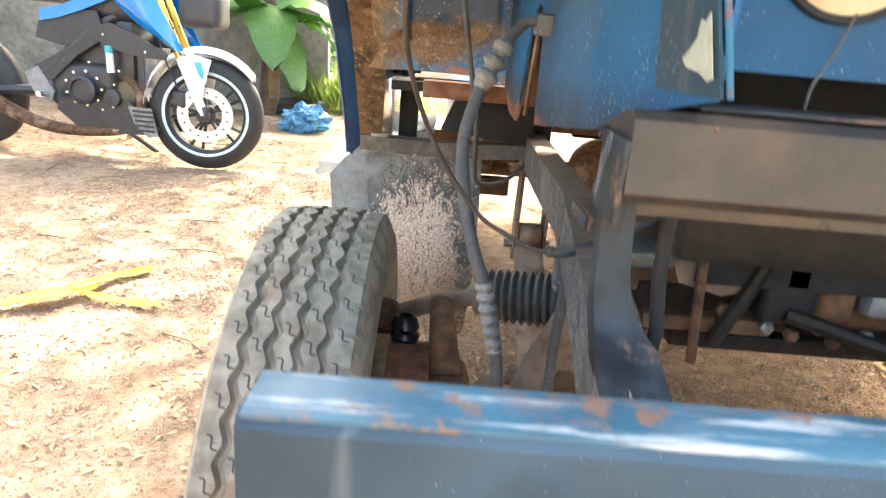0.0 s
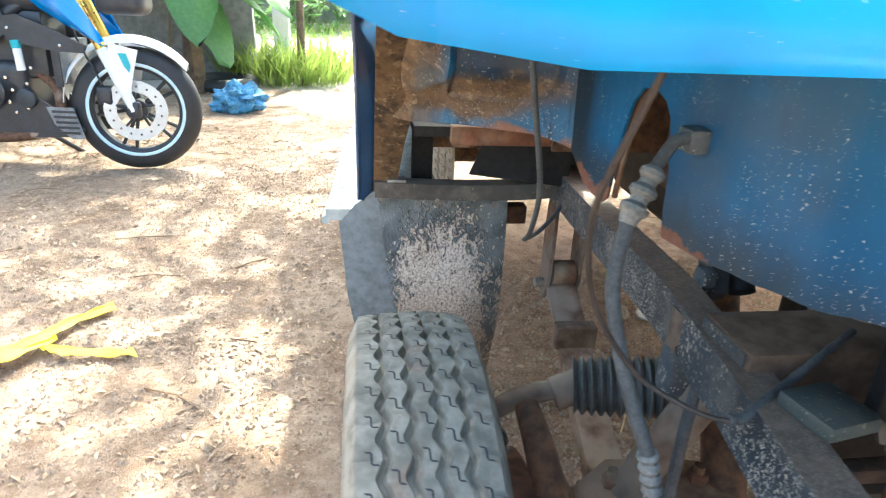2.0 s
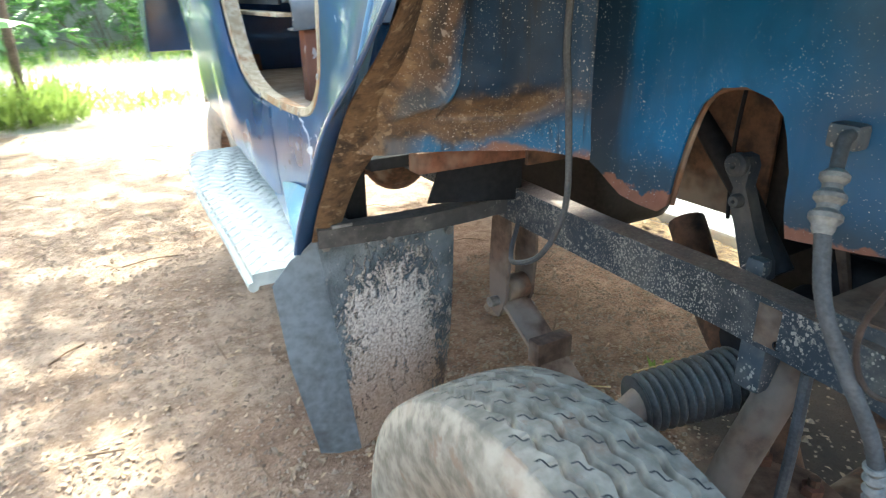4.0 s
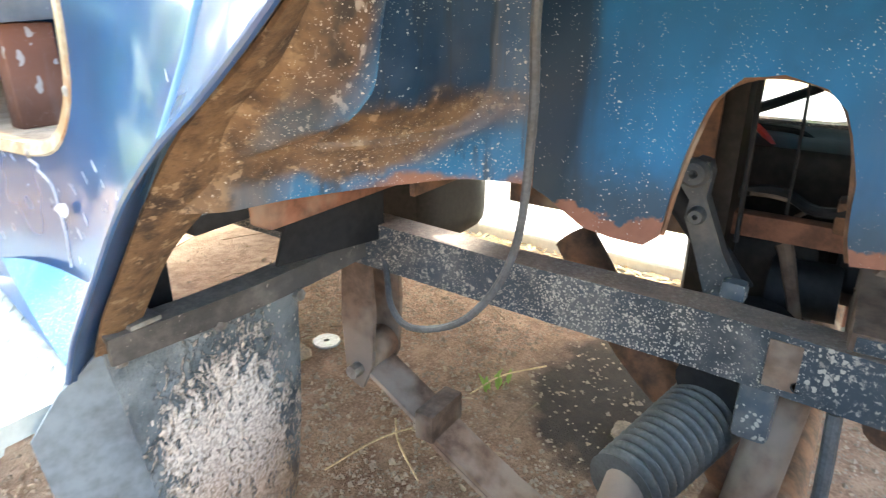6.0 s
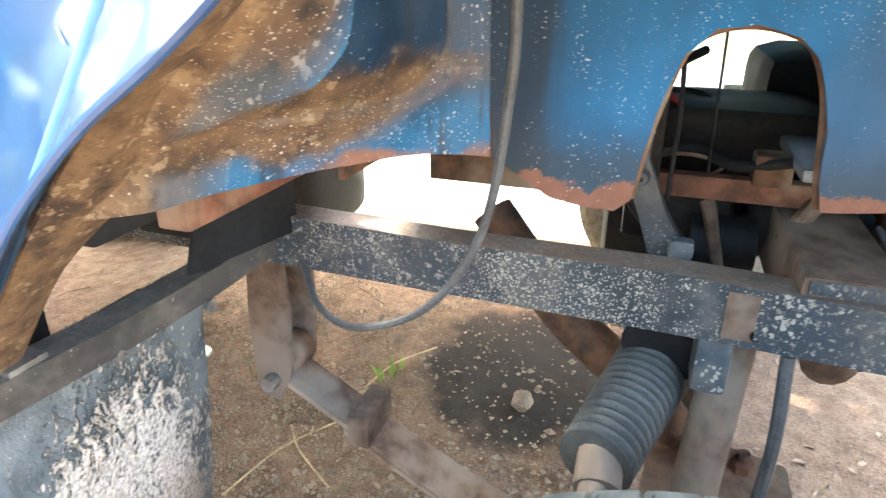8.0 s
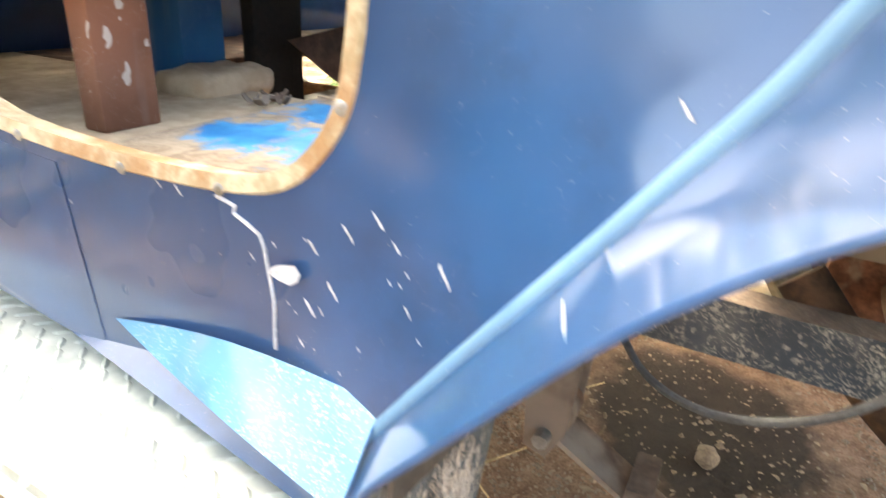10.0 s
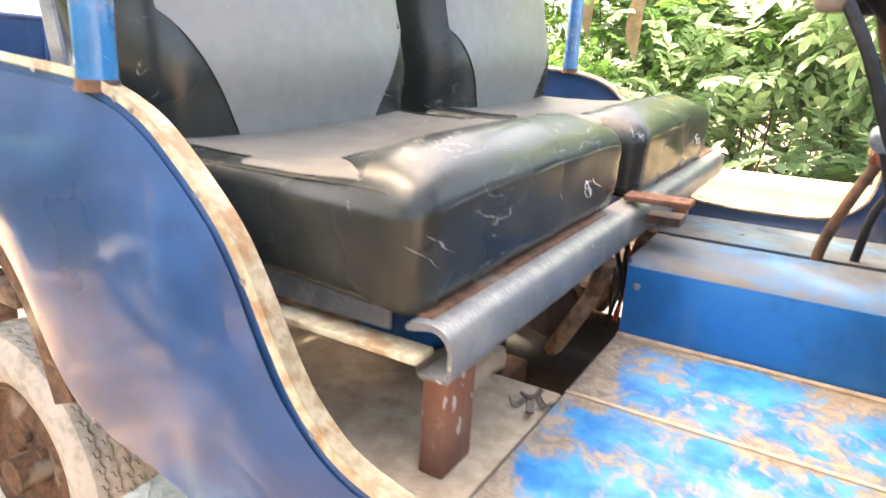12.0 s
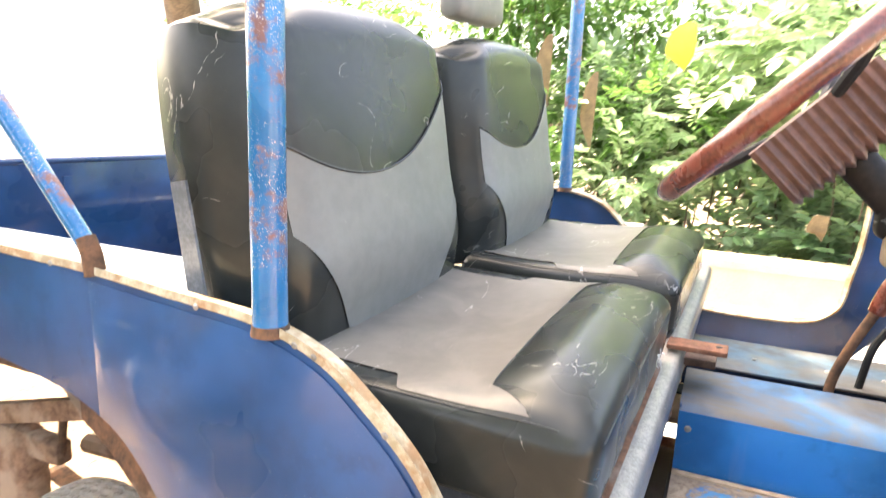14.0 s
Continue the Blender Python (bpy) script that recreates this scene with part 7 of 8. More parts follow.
part("floor_step", boxed((0.350, 1.955, .717), (0.428, 2.10, .845), 0.006), paint("dull mid-blue enamel", (0.012, 0.13, 0.34), 0.55, chips=0.3, rust=0.1, dust=0.8, coat=0.0), jeep, "dull blue raised floor box")
# added pipe; covers part of the bright ground beyond the tunnel
part("silencer_pipe", tubed([(1.02, 1.30, .575), (1.02, 1.9, .575), (1.03, 2.7, .57)], 0.034, 14), M_RUST, jeep, "rusty pipe added under the floor to break up the bright gap")
part("rear_riser", boxed((0.08, 2.40, .70), (1.50, 2.41, .95), 0.002), M_BLUE, jeep, "dark blue riser behind the seats")

# steering wheel and column
_sw = thing_part("steering_wheel", jeep)
_mc = Matrix.Translation((0.335, 1.646, 1.44)) @ pose(0, 0, 0, -45, 0, 0)
_b = bmesh.new()
lathe(_b, [(0.190 + 0.016 * math.cos(a), 0.016 * math.sin(a)) for a in (2 * math.pi * k / 14 for k in range(14))], _mc @ pose(0, 0, 0, 0, 90, 0), 64, True)
part("wheel_rim", _b, M_WHEELBROWN, _sw, "red-brown varnished wheel rim")
for _a in (90, 210, 330):
    _d = Vector((math.cos(radians(_a)), math.sin(radians(_a)), 0))
    part("spoke", tubed([_mc @ (_d * 0.05 + Vector((0, 0, -.035))), _mc @ (_d * .12 + Vector((0, 0, -.02))), _mc @ (_d * .185)], 0.008, 8), M_BLACK, _sw)
_b = bmesh.new()
_rows = []
for _k in range(97):
    _u = _k / 96
    _w = 0.007 * (0.5 - 0.5 * math.cos(_u * 2 * math.pi * 12))
    _rows.append([_mc @ Vector((y * (1 + _w * 11), lerp(-.085, .085, _u), -.028 + (z + .028) * (1 + _w * 11))) for y, z in ((-.055, -.028), (-.056, -.06), (-.052, -.10), (-.03, -.112), (.03, -.112), (.052, -.10), (.056, -.06), (.055, -.028))])
_r = grid(_b, _rows, close_v=True)
_b.faces.new(_r[0])
_b.faces.new(_r[-1][::-1])
part("ribbed_hub", _b, M_HUBBROWN, _sw, "brown ribbed hub cover")
part("column", tubed([_mc @ Vector((0, 0, -.10)), _mc @ Vector((0, 0, -.28)), _mc @ Vector((0, -.0, -.60))], 0.024, 16), M_ENGINE, jeep, "greasy dark steering column")
part("column_bracket", rounded((0.312, 1.478, 1.262), (0.362, 1.532, 1.315), 0.014, 6), M_ENGINE, jeep, "oily column clamp")
part("column_collar", tubed([_mc @ Vector((0, 0, -.19)), _mc @ Vector((0, 0, -.205)), _mc @ Vector((0, 0, -.235)), _mc @ Vector((0, 0, -.25))], lambda u: .037 - .006 * abs(2 * u - 1), 18), M_CAST, jeep, "greasy cast collar")
part("column_lug", rounded((0.288, 1.492, 1.232), (0.322, 1.526, 1.272), 0.010, 5), M_RUST, jeep, "rusty lug")
part("column_lug", rounded((0.350, 1.455, 1.235), (0.378, 1.500, 1.268), 0.009, 5), M_ENGINE, jeep, "oily lug")
part("shift_rod", tubed(S([(0.296, 1.50, 1.245), (0.280, 1.47, 1.19), (0.285, 1.43, 1.10), (0.30, 1.36, 1.0)], 4), 0.006, 8), M_BLACK, jeep, "thin black shift rod")
part("shift_rod", tubed(S([(0.372, 1.47, 1.25), (0.39, 1.44, 1.17), (0.38, 1.36, 1.05)], 4), 0.005, 8), M_RUST, jeep)
part("dash_panel", boxed((0.02, 1.20, 1.02), (1.54, 1.23, 1.25), 0.006), M_BLUE, jeep, "dark blue dash panel")

# roll posts and stays
def post(x, flip, up):
    ob = part("roll_post", tubed([(x, 2.215, 1.118 + up), (x, 2.216, 1.35), (x, 2.216, 1.62), (x + flip * .01, 2.217, 1.95)], 0.0225, 32), M_POST, jeep, "blue tube post chipped to rust")
    _f = bmesh.new()
    tube(_f, [(x, 2.215, 1.112 + up), (x, 2.215, 1.118 + up), (x, 2.215, 1.126 + up)], lambda u: lerp(.0255, .0235, u), 18)
    part("post_foot", _f, M_RUST, ob, "rusty weld at the foot")
    part("stay", tubed([(x, 2.545, 1.185 + up), (x, 2.70, 1.36 + up), (x, 3.02, 1.71 + up)], 0.014, 14), M_POST, jeep, "slanting blue tube stay")
    part("stay_foot", tubed([(x, 2.535, 1.145 + up), (x, 2.540, 1.175 + up), (x, 2.552, 1.20 + up)], lambda u: lerp(.0158, .0143, u), 12), M_RUST, jeep, "rusted stay foot")


M_POST = paint("chipped blue tube enamel", (0.004, 0.145, 0.36), 0.22, chips=1.0, rust=0.78, dust=0.2, coat=0.9, rscale=10.0)
post(0.006, 1, 0.0)
post(1.548, -1, 0.06)

# load bed: inner tubs, floor, tailgate
_bd = thing_part("load_bed", jeep)
M_TUB = plain("pale dusty sheet", (0.66, 0.66, 0.64), 0.5, var=0.15, scale=6)
part("wheel_tub", boxed((0.03, 2.44, 1.075), (0.37, 3.48, 1.083), 0.003), M_TUB, _bd, "pale sunlit tub top")
part("tub_wall", boxed((0.366, 2.44, .74), (0.37, 3.48, 1.075), 0.001), M_BLUE, _bd)
part("wheel_tub", boxed((1.09, 2.44, 1.075), (1.53, 3.48, 1.083), 0.003), M_TUB, _bd, "pale sunlit tub top")
part("tub_wall", boxed((1.09, 2.44, .74), (1.094, 3.48, 1.075), 0.001), M_BLUE, _bd)
part("bed_floor", boxed((0.37, 2.42, .73), (1.09, 3.48, .74), 0.002), M_DUSTFLOOR, _bd)
_tg = part("tailgate", boxed((0.01, 3.485, .70), (1.553, 3.50, 1.235), 0.005), M_BLUE, _bd, "dark blue tailgate")
for _x in (0.20, 0.62, 1.05):
    part("tailgate_rib", boxed((_x, 3.475, .76), (_x + .03, 3.486, 1.19), 0.003), M_BLUE, _tg)
part("top_roll", tubed([(0.01, 3.490, 1.235), (1.553, 3.490, 1.235)], 0.010, 10), M_BLUE, _tg)
# rear axle and springs behind the arch
_ra = thing_part("rear_axle", jeep)
part("axle_tube", tubed([(0.10, 2.80, .296), (1.40, 2.80, .296)], 0.04, 16), M_RUST, _ra, "rusty axle tube")
_b = bmesh.new()
bmesh.ops.create_uvsphere(_b, u_segments=24, v_segments=14, radius=0.13, matrix=Matrix.Translation((0.76, 2.80, .31)))
part("differential", _b, M_RUST, _ra, "muddy brown differential")
for _dz in (0, .01, .02):
    _b = bmesh.new()
    _rows = [[(0.375, y, .42 - .10 * math.sin((y - 2.3) / 1.0 * math.pi) - _dz), (0.43, y, .42 - .10 * math.sin((y - 2.3) / 1.0 * math.pi) - _dz), (0.43, y, .412 - .10 * math.sin((y - 2.3) / 1.0 * math.pi) - _dz), (0.375, y, .412 - .10 * math.sin((y - 2.3) / 1.0 * math.pi) - _dz)] for y in (lerp(2.3 + _dz * 8, 3.3 - _dz * 8, k / 12) for k in range(13))]
    grid(_b, _rows, close_v=True)
    part("spring_leaf", _b, M_RUST, _ra)
part("shock_tube", tubed([(0.28, 2.62, .34), (0.30, 2.50, .62)], 0.022, 12), M_RUST, _ra)
part("inner_arch", plate([(2.36, .66), (2.40, .76), (2.46, .86), (2.52, .91), (2.60, .94), (2.60, .90), (2.54, .86), (2.47, .79), (2.43, .70), (2.41, .64)], 0.16, 0, 0.012), M_RUST, jeep, "mud-brown inner arch")

# muddy brackets and hangers seen through the rear arch
for _k, (_p, _q, _w) in enumerate((((0.36, 2.42, .60), (0.36, 3.05, .74), .024), ((0.38, 2.75, .45), (0.38, 2.62, .95), .020), ((0.42, 2.95, .40), (0.40, 2.98, .90), .022), ((0.44, 2.50, .52), (0.44, 3.2, .50), .026))):
    part("mud_strut", tubed([_p, [(a + b) / 2 + .006 for a, b in zip(_p, _q)], _q], _w, 8), M_DUSTY, _ra, "mud-caked brown strut")
part("tub_skirt", boxed((0.345, 2.42, .72), (0.352, 3.45, 1.07), 0.002), M_DUSTY, _bd, "mud-caked inner wing")

part("kicked_rail", boxed((0.285, -.27, -.026), (0.315, .27, .026), 0.004, pose(0, 3.14, .668, -15, 0, 0)), M_SPRING, _ra, "dusty kicked-up frame end")
part("rear_hanger", rounded((0.275, 3.20, .33), (0.345, 3.42, .605), 0.03, 5), M_SPRING, _ra, "mud-caked rear hanger")
part("hanger_link", tubed([(0.30, 3.077, .69), (0.30, 3.09, .62), (0.30, 3.10, .555)], 0.010, 8), M_RUST, _ra, "rusty hanger link")
part("link_block", rounded((0.28, 3.09, .535), (0.325, 3.21, .60), 0.012, 5), M_SPRING, _ra, "mud-caked link block")
part("arch_stay", tubed([(0.30, 3.09, .79), (0.295, 3.02, .735), (0.29, 2.93, .675)], 0.017, 8), M_DUSTY, _ra, "dusty diagonal stay")


# ---- seats ----
def make_seat(x0, x1, label, headrest):
    """A car seat: boxy cushion with a bolster, and a backrest with a sewn two-tone cover."""
    t = thing("car_seat", label, "seat", ((x0 + x1) / 2, 1.952 if headrest else 1.984, 0.995 if headrest else 0.964), "front seats")
    t.rotation_euler = (0, radians(-3.3), radians(-2.5))
    hw = (x1 - x0) / 2
    y0, y1, z0, z1, rad = -0.195, 0.32, -0.042, 0.098, 0.030

    def hump(x, y):
        u, v = x / hw, (y - y0) / (y1 - y0)
        roll = 0.034 * math.exp(-((v - 0.16) / 0.13) ** 2) * max(0.0, 1 - (abs(u) / 0.99) ** 5)
        dip = -0.020 * math.sin(math.pi * max(0, min(1, (v - .28) / .72))) * (1 - u * u)
        return roll + dip + 0.002 * noise.noise(Vector((x * 9 + x0 * 9, y * 9, 0)))

    def top(x, y):
        drop = 0.0
        for d in (abs(x) - (hw - rad), (y0 + rad) - y):
            if d > 0:
                drop += rad - math.sqrt(max(0.0, rad * rad - d * d))
        return z1 + hump(x, y) - drop

    bm = rounded((-hw, y0, z0), (hw, y1, z1), rad, 44)
    for v in bm.verts:
        w = (v.co.z - z0) / (z1 - z0)
        wrinkle = 0.0025 * noise.noise(Vector((v.co.x * 11 + x0, v.co.y * 11, v.co.z * 22)))
        v.co.z += max(0.0, w) * hump(v.co.x, v.co.y)
        front = max(0.0, 1 - (v.co.y - y0) / 0.08)
        v.co.y += front * (0.008 * (1 - w) ** 2 + wrinkle)
        v.co.x += (wrinkle + 0.006 * math.sin(math.pi * w)) * (1 if v.co.x > 0 else -1) * max(0.0, abs(v.co.x) / hw - .9) * 10
    part("cushion", bm, M_VBLACK, t, "creased black vinyl cushion")

    # sewn grey panel: tongues run forward along both edges, the rear corners are cut back for the side lobes
    def panel_front(q):
        return y0 + lerp(0.085, 0.150, min(1.0, (1 - abs(q)) / 0.16)) + 0.012 * (1 - q * q)

    def panel_half(y):
        return (hw - 0.012) * (1.0 if y < 0.075 else lerp(1.0, 0.865, min(1.0, (y - 0.075) / 0.022)))

    ins = bmesh.new()
    rows = []
    for i in range(81):
        q = -1 + i / 40
        row = []
        for j in range(71):
            y = lerp(panel_front(q), y1 - 0.01, j / 70)
            x = q * panel_half(y)
            row.append((x, y, top(x, y) + 0.0018))
        rows.append(row)
    grid(ins, rows)
    part("cushion_panel", ins, M_VDUST, t, "dusty scuffed grey-brown seat panel")
    for sx in (-1, 1):
        seam = []
        for j in range(20):
            q = sx * (1 - j / 19)
            y = panel_front(q)
            seam.append((q * panel_half(y), y, top(q * panel_half(y), y) + 0.0015))
        part("seam", tubed(seam, 0.0012, 6), M_VBLACK, t)
        piping = [(sx * (hw - 0.009), lerp(y0 + 0.05, y1 - 0.03, j / 20), 0) for j in range(21)]
        part("piping", tubed([(x, y, top(x, y)) for x, y, _z in piping], 0.0020, 6), M_VBLACK, t)
    part("front_seam", tubed([(x, y0 + 0.0015 + 0.5 * max(0.0, abs(x) - hw + .03), z1 - 0.026 + 0.8 * hump(x, y0 + .01)) for x in (lerp(-hw + .012, hw - .012, k / 24) for k in range(25))], 0.0022, 6), M_VBLACK, t)
    # a torn tuft on the front skirt
    rng = random.Random(int(x0 * 100))
    for _ in range(6):
        p = Vector((hw * .45 + rng.uniform(-.022, .022), y0 - .003, rng.uniform(.028, .046)))
        pts = [p]
        for _step in range(4):
            pts.append(pts[-1] + Vector((rng.uniform(-.008, .008), rng.uniform(-.003, .0005), rng.uniform(-.008, .003))))
        part("loose_thread", tubed(S(pts, 3), 0.0007, 5), M_WHITEWALL, t)

    # backrest, leaning back
    H, D = 0.525, 0.15
    lean_y = 0.045

    def front(w, s):
        """Local place on the backrest's front: w across -1..1, s up 0..1."""
        taper = 1.0 - 0.07 * max(0.0, s - 0.55) ** 2 / 0.2
        edge = 0.05 * max(0.0, (abs(w) - 0.78) / 0.22) ** 2
        belly = -0.022 * math.sin(math.pi * min(1, s * 1.15)) * (1 - w * w)
        z = 0.075 + H * s
        y = 0.262 + lean_y * s + edge + belly - 0.018 * math.exp(-((s - .22) / .16) ** 2)
        return Vector((w * (hw * 0.98) * taper + 0.018, y, z))

    bm = bmesh.new()
    nu, nv = 30, 34
    face = []
    for j in range(nv + 1):
        s = j / nv
        row = []
        for i in range(nu + 1):
            w = -1 + 2 * i / nu
            w = math.copysign(abs(w) ** 0.85, w)
            p = front(w, s)
            if s > 0.90:                        # rounded shoulders
                q = (s - 0.90) / 0.10
                p.x *= math.sqrt(max(0.0, 1 - (0.50 * q) ** 2)) if abs(w) > .2 else 1
                p.z -= 0.040 * q * abs(w) ** 4
                p.y += 0.025 * q * q
            row.append(p)
        face.append(row)
    grid(bm, face)
    ring = face[0] + [face[j][nu] for j in range(1, nv + 1)] + face[nv][-2::-1] + [face[j][0] for j in range(nv - 1, 0, -1)]
    cc = Vector((0, 0, 0.075 + H / 2))
    bands = []
    for k in range(9):
        u = k / 8
        bands.append([p + Vector((0, D * u, 0)) + Vector((p.x, 0, p.z - cc.z)).normalized() * (0.022 * math.sin(math.pi * u)) - Vector((0, 0, 0.02 * u * max(0, (p.z - .5) / .2))) for p in ring])
    grid(bm, bands, close_v=True)
    last = [bm.verts.new(p) for p in bands[-1]]
    bm.faces.new(last)
    bmesh.ops.remove_doubles(bm, verts=bm.verts[:], dist=0.0004)
    part("backrest", bm, M_VBLACK, t, "black vinyl backrest")
    ins = bmesh.new()
    rows = []
    for j in range(25):
        r = j / 24
        row = []
        for i in range(25):
            q = -1 + i / 12
            stop = 0.515 + 0.19 * q * q + 0.09 * q
            s = 0.01 + r * (stop - 0.01)
            lobe = 0.89 - 0.38 * max(0.0, 1 - (s / 0.36)) ** 0.8 if s < 0.36 else 0.89
            w = q * lobe
            row.append(front(w, s) + Vector((0, -0.0025, 0.0)))
        rows.append(row)
    grid(ins, rows)
    part("back_panel", ins, M_VGREY, t, "smooth grey vinyl back panel")
    arc = []
    for i in range(25):
        q = -1 + i / 12
        arc.append(front(q * .89, 0.515 + 0.19 * q * q + 0.09 * q) + Vector((0, -.003, 0)))
    part("seam", tubed(arc, 0.002, 6), M_VBLACK, t)
    if not headrest:
        part("hinge_plate", plate([(0.30, -.02), (0.36, -.02), (0.42, .14), (0.44, .34), (0.41, .345), (0.385, .15)], 0.005, 0, -hw - 0.012), M_GREYSTEEL, t, "grey steel hinge plate")
    part("recliner_knob", tubed([(hw * 1.0, .235, .06), (hw * 1.0 + .03, .235, .06)], 0.018, 14), M_RUST, t)
    if headrest:
        hb = rounded((-0.145, 0.385, .655), (0.145, 0.465, .84), 0.03, 8)
        part("headrest", hb, M_VGREY, t, "grey vinyl headrest")
        for dx in (-.05, .05):
            part("headrest_rod", tubed([(dx, .42, .60), (dx, .425, .68)], 0.006, 8), M_CHROME, t)
    return t


make_seat(0.072, 0.672, "grey and black vinyl seat beside the open doorway", False)
make_seat(0.775, 1.345, "grey and black vinyl seat with a headrest", True)


# ---- motorcycle ----
def make_motorcycle():
    """Built along local +x, front axle over the origin's ground point."""
    fx, fy = -1.14, 3.56
    head = radians(-7)
    t = thing("motorcycle", "blue and white naked motorcycle parked on its side stand", "motorcycle")
    m = Matrix.Translation((fx, fy, 0)) @ Matrix.Rotation(head, 4, "Z") @ Matrix.Rotation(radians(-3), 4, "X")

    def put(name, bm, mat, parent=t, label=""):
        bm.transform(m)
        return part(name, bm, mat, parent, label)

    def wheel(x, R, width, turn, name):
        w = thing_part(name, t)
        mw = Matrix.Translation((x, 0, R)) @ Matrix.Rotation(turn, 4, "Z") @ pose(0, 0, 0, 0, 0, 90)
        bm = bmesh.new()
        n = 14
        lathe(bm, [(R - width * .62 + width * .62 * math.cos(a), width * .5 * math.sin(a)) for a in (math.pi * (k / n - .5) * 1.25 for k in range(n + 1))], mw, 56)
        bm.transform(m)
        part("tyre", bm, M_RUBBER, w, "black road tyre")
        bm = bmesh.new()
        r1 = R - width * .80
        lathe(bm, [(r1 + .016, -.04), (r1 + .016, .04), (r1 + .006, .045), (r1 - .016, .03), (r1 - .018, -.03), (r1 + .006, -.045)], mw, 56, True)
        bm.transform(m)
        part("rim", bm, M_MOTOBLACK, w)
        bm = bmesh.new()
        lathe(bm, [(r1 + .014, -.0545), (r1 + .010, -.0558), (r1 + .003, -.0552), (r1 - .001, -.052)], mw, 56)
        bm.transform(m)
        part("rim_stripe", bm, M_TEALPALE, w, "pale blue rim stripe")
        for k in range(10):
            a = 2 * math.pi * (k // 2) / 5 + (0.16 if k % 2 else -0.16)
            b = 2 * math.pi * (k // 2) / 5 + (0.10 if k % 2 else -0.10)
            bm = tubed([mw @ Vector((0, .04 * math.cos(b), .04 * math.sin(b))), mw @ Vector((0, (r1 - .01) * math.cos(a), (r1 - .01) * math.sin(a)))], 0.009, 6)
            bm.transform(m)
            part("spoke", bm, M_MOTOBLACK, w)
        bm = bmesh.new()
        lathe(bm, [(.05, -.05), (.045, .05), (.001, .052)], mw, 20)
        lathe(bm, [(.001, -.056), (.05, -.05)], mw, 20)
        bm.transform(m)
        part("hub", bm, M_MOTOBLACK, w)
        bm = bmesh.new()
        ro, ri = (0.14, 0.085) if name == "front_wheel" else (.11, .07)
        lathe(bm, [(ri, -.060), (ro, -.060), (ro, -.064), (ri, -.064)], mw, 48, True)
        bm.transform(m)
        dk = part("brake_disc", bm, M_DISC, w, "drilled steel brake disc")
        for k in range(15):
            a = 2 * math.pi * k / 15
            hb = bmesh.new()
            lathe(hb, [(.0055, -.0645), (.001, -.0645)], Matrix(mw) @ Matrix.Translation((0, (ri + ro) / 2 * math.cos(a), (ri + ro) / 2 * math.sin(a))), 10)
            hb.transform(m)
            part("drill_hole", hb, M_MOTOBLACK, dk)
        for k in range(5):
            a = 2 * math.pi * k / 5
            bm = tubed([mw @ Vector((-.058, .03 * math.cos(a), .03 * math.sin(a))), mw @ Vector((-.06, (ri + .004) * math.cos(a + .3), (ri + .004) * math.sin(a + .3)))], 0.007, 6)
            bm.transform(m)
            part("disc_carrier", bm, M_MOTOBLACK, w)

    TURN = radians(14)
    wheel(0.0, 0.288, 0.105, TURN, "front_wheel")
    wheel(-1.33, 0.295, 0.125, 0.0, "rear_wheel")
    rake = Vector((-0.40, 0, 0.92)).normalized()
    for sy in (-.085, .085):
        o = Matrix.Rotation(TURN, 3, "Z") @ Vector((0, sy, 0))
        a = Vector((0.0, 0, .288)) + o
        put("fork_leg", tubed([a, a + rake * .05, a + rake * .30], lambda u: lerp(.022, .026, u), 14), M_MOTOWHITE if sy < 0 else M_MOTOBLACK, t, "pale lower fork leg")
        put("fork_tube", tubed([a + rake * .28, a + rake * .66], 0.024, 14), M_GOLD, t, "gold upper fork tube")
        put("axle_clamp", rounded(tuple(a - Vector((.028, .02, .03))), tuple(a + Vector((.028, .02, .045))), .012, 4), M_MOTOBLACK, t)
    # front mudguard with side blades
    bm = bmesh.new()
    rows = []
    for i in range(25):
        th = radians(lerp(42, 168, i / 24))
        rr = 0.325 + 0.018 * math.sin(i / 24 * math.pi)
        wdt = 0.062 * (0.55 + 0.45 * math.sin(math.pi * (i + 2) / 28))
        rows.append([Matrix.Rotation(TURN, 3, "Z") @ Vector((rr * math.cos(th) * (1 - .02 * abs(q)), wdt * q, .288 + rr * math.sin(th) - .035 * abs(q) ** 2.5)) for q in (-1, -.8, -.5, 0, .5, .8, 1)])
    grid(bm, rows)
    thicken(bm, .003)
    put("front_mudguard", bm, M_MOTOWHITE, t, "white front mudguard")
    for sy in (-1, 1):
        bm = plate([(-0.055, .60), (0.065, .57), (0.045, .50), (0.02, .40), (0.012, .345), (-0.012, .345), (-0.03, .42), (-0.06, .52)], 0.004, 1, 0.0)
        for v in bm.verts:
            v.co = Matrix.Rotation(TURN, 3, "Z") @ Vector((v.co.x - .02, v.co.y + sy * .108 - .002, v.co.z - .005))
        put("guard_blade", bm, M_MOTOWHITE, t, "white fork guard blade")
        bm = plate([(-0.05, .555), (-0.015, .555), (0.0, .50), (-0.01, .47), (-0.03, .50)], 0.002, 1, 0.0)
        for v in bm.verts:
            v.co = Matrix.Rotation(TURN, 3, "Z") @ Vector((v.co.x + .01, v.co.y + sy * .1125 - .001, v.co.z - .005))
        put("blade_decal", bm, M_TEAL, t)
    put("caliper", rounded((-.15, -.095, .31), (-.075, -.045, .40), .018, 5), M_MOTOBLACK, t)
    put("brake_line", tubed(S([(-.11, -.09, .40), (-.15, -.10, .5), (-.2, -.1, .62), (-.25, -.08, .8)], 4), .005, 6), M_MOTOBLACK, t)
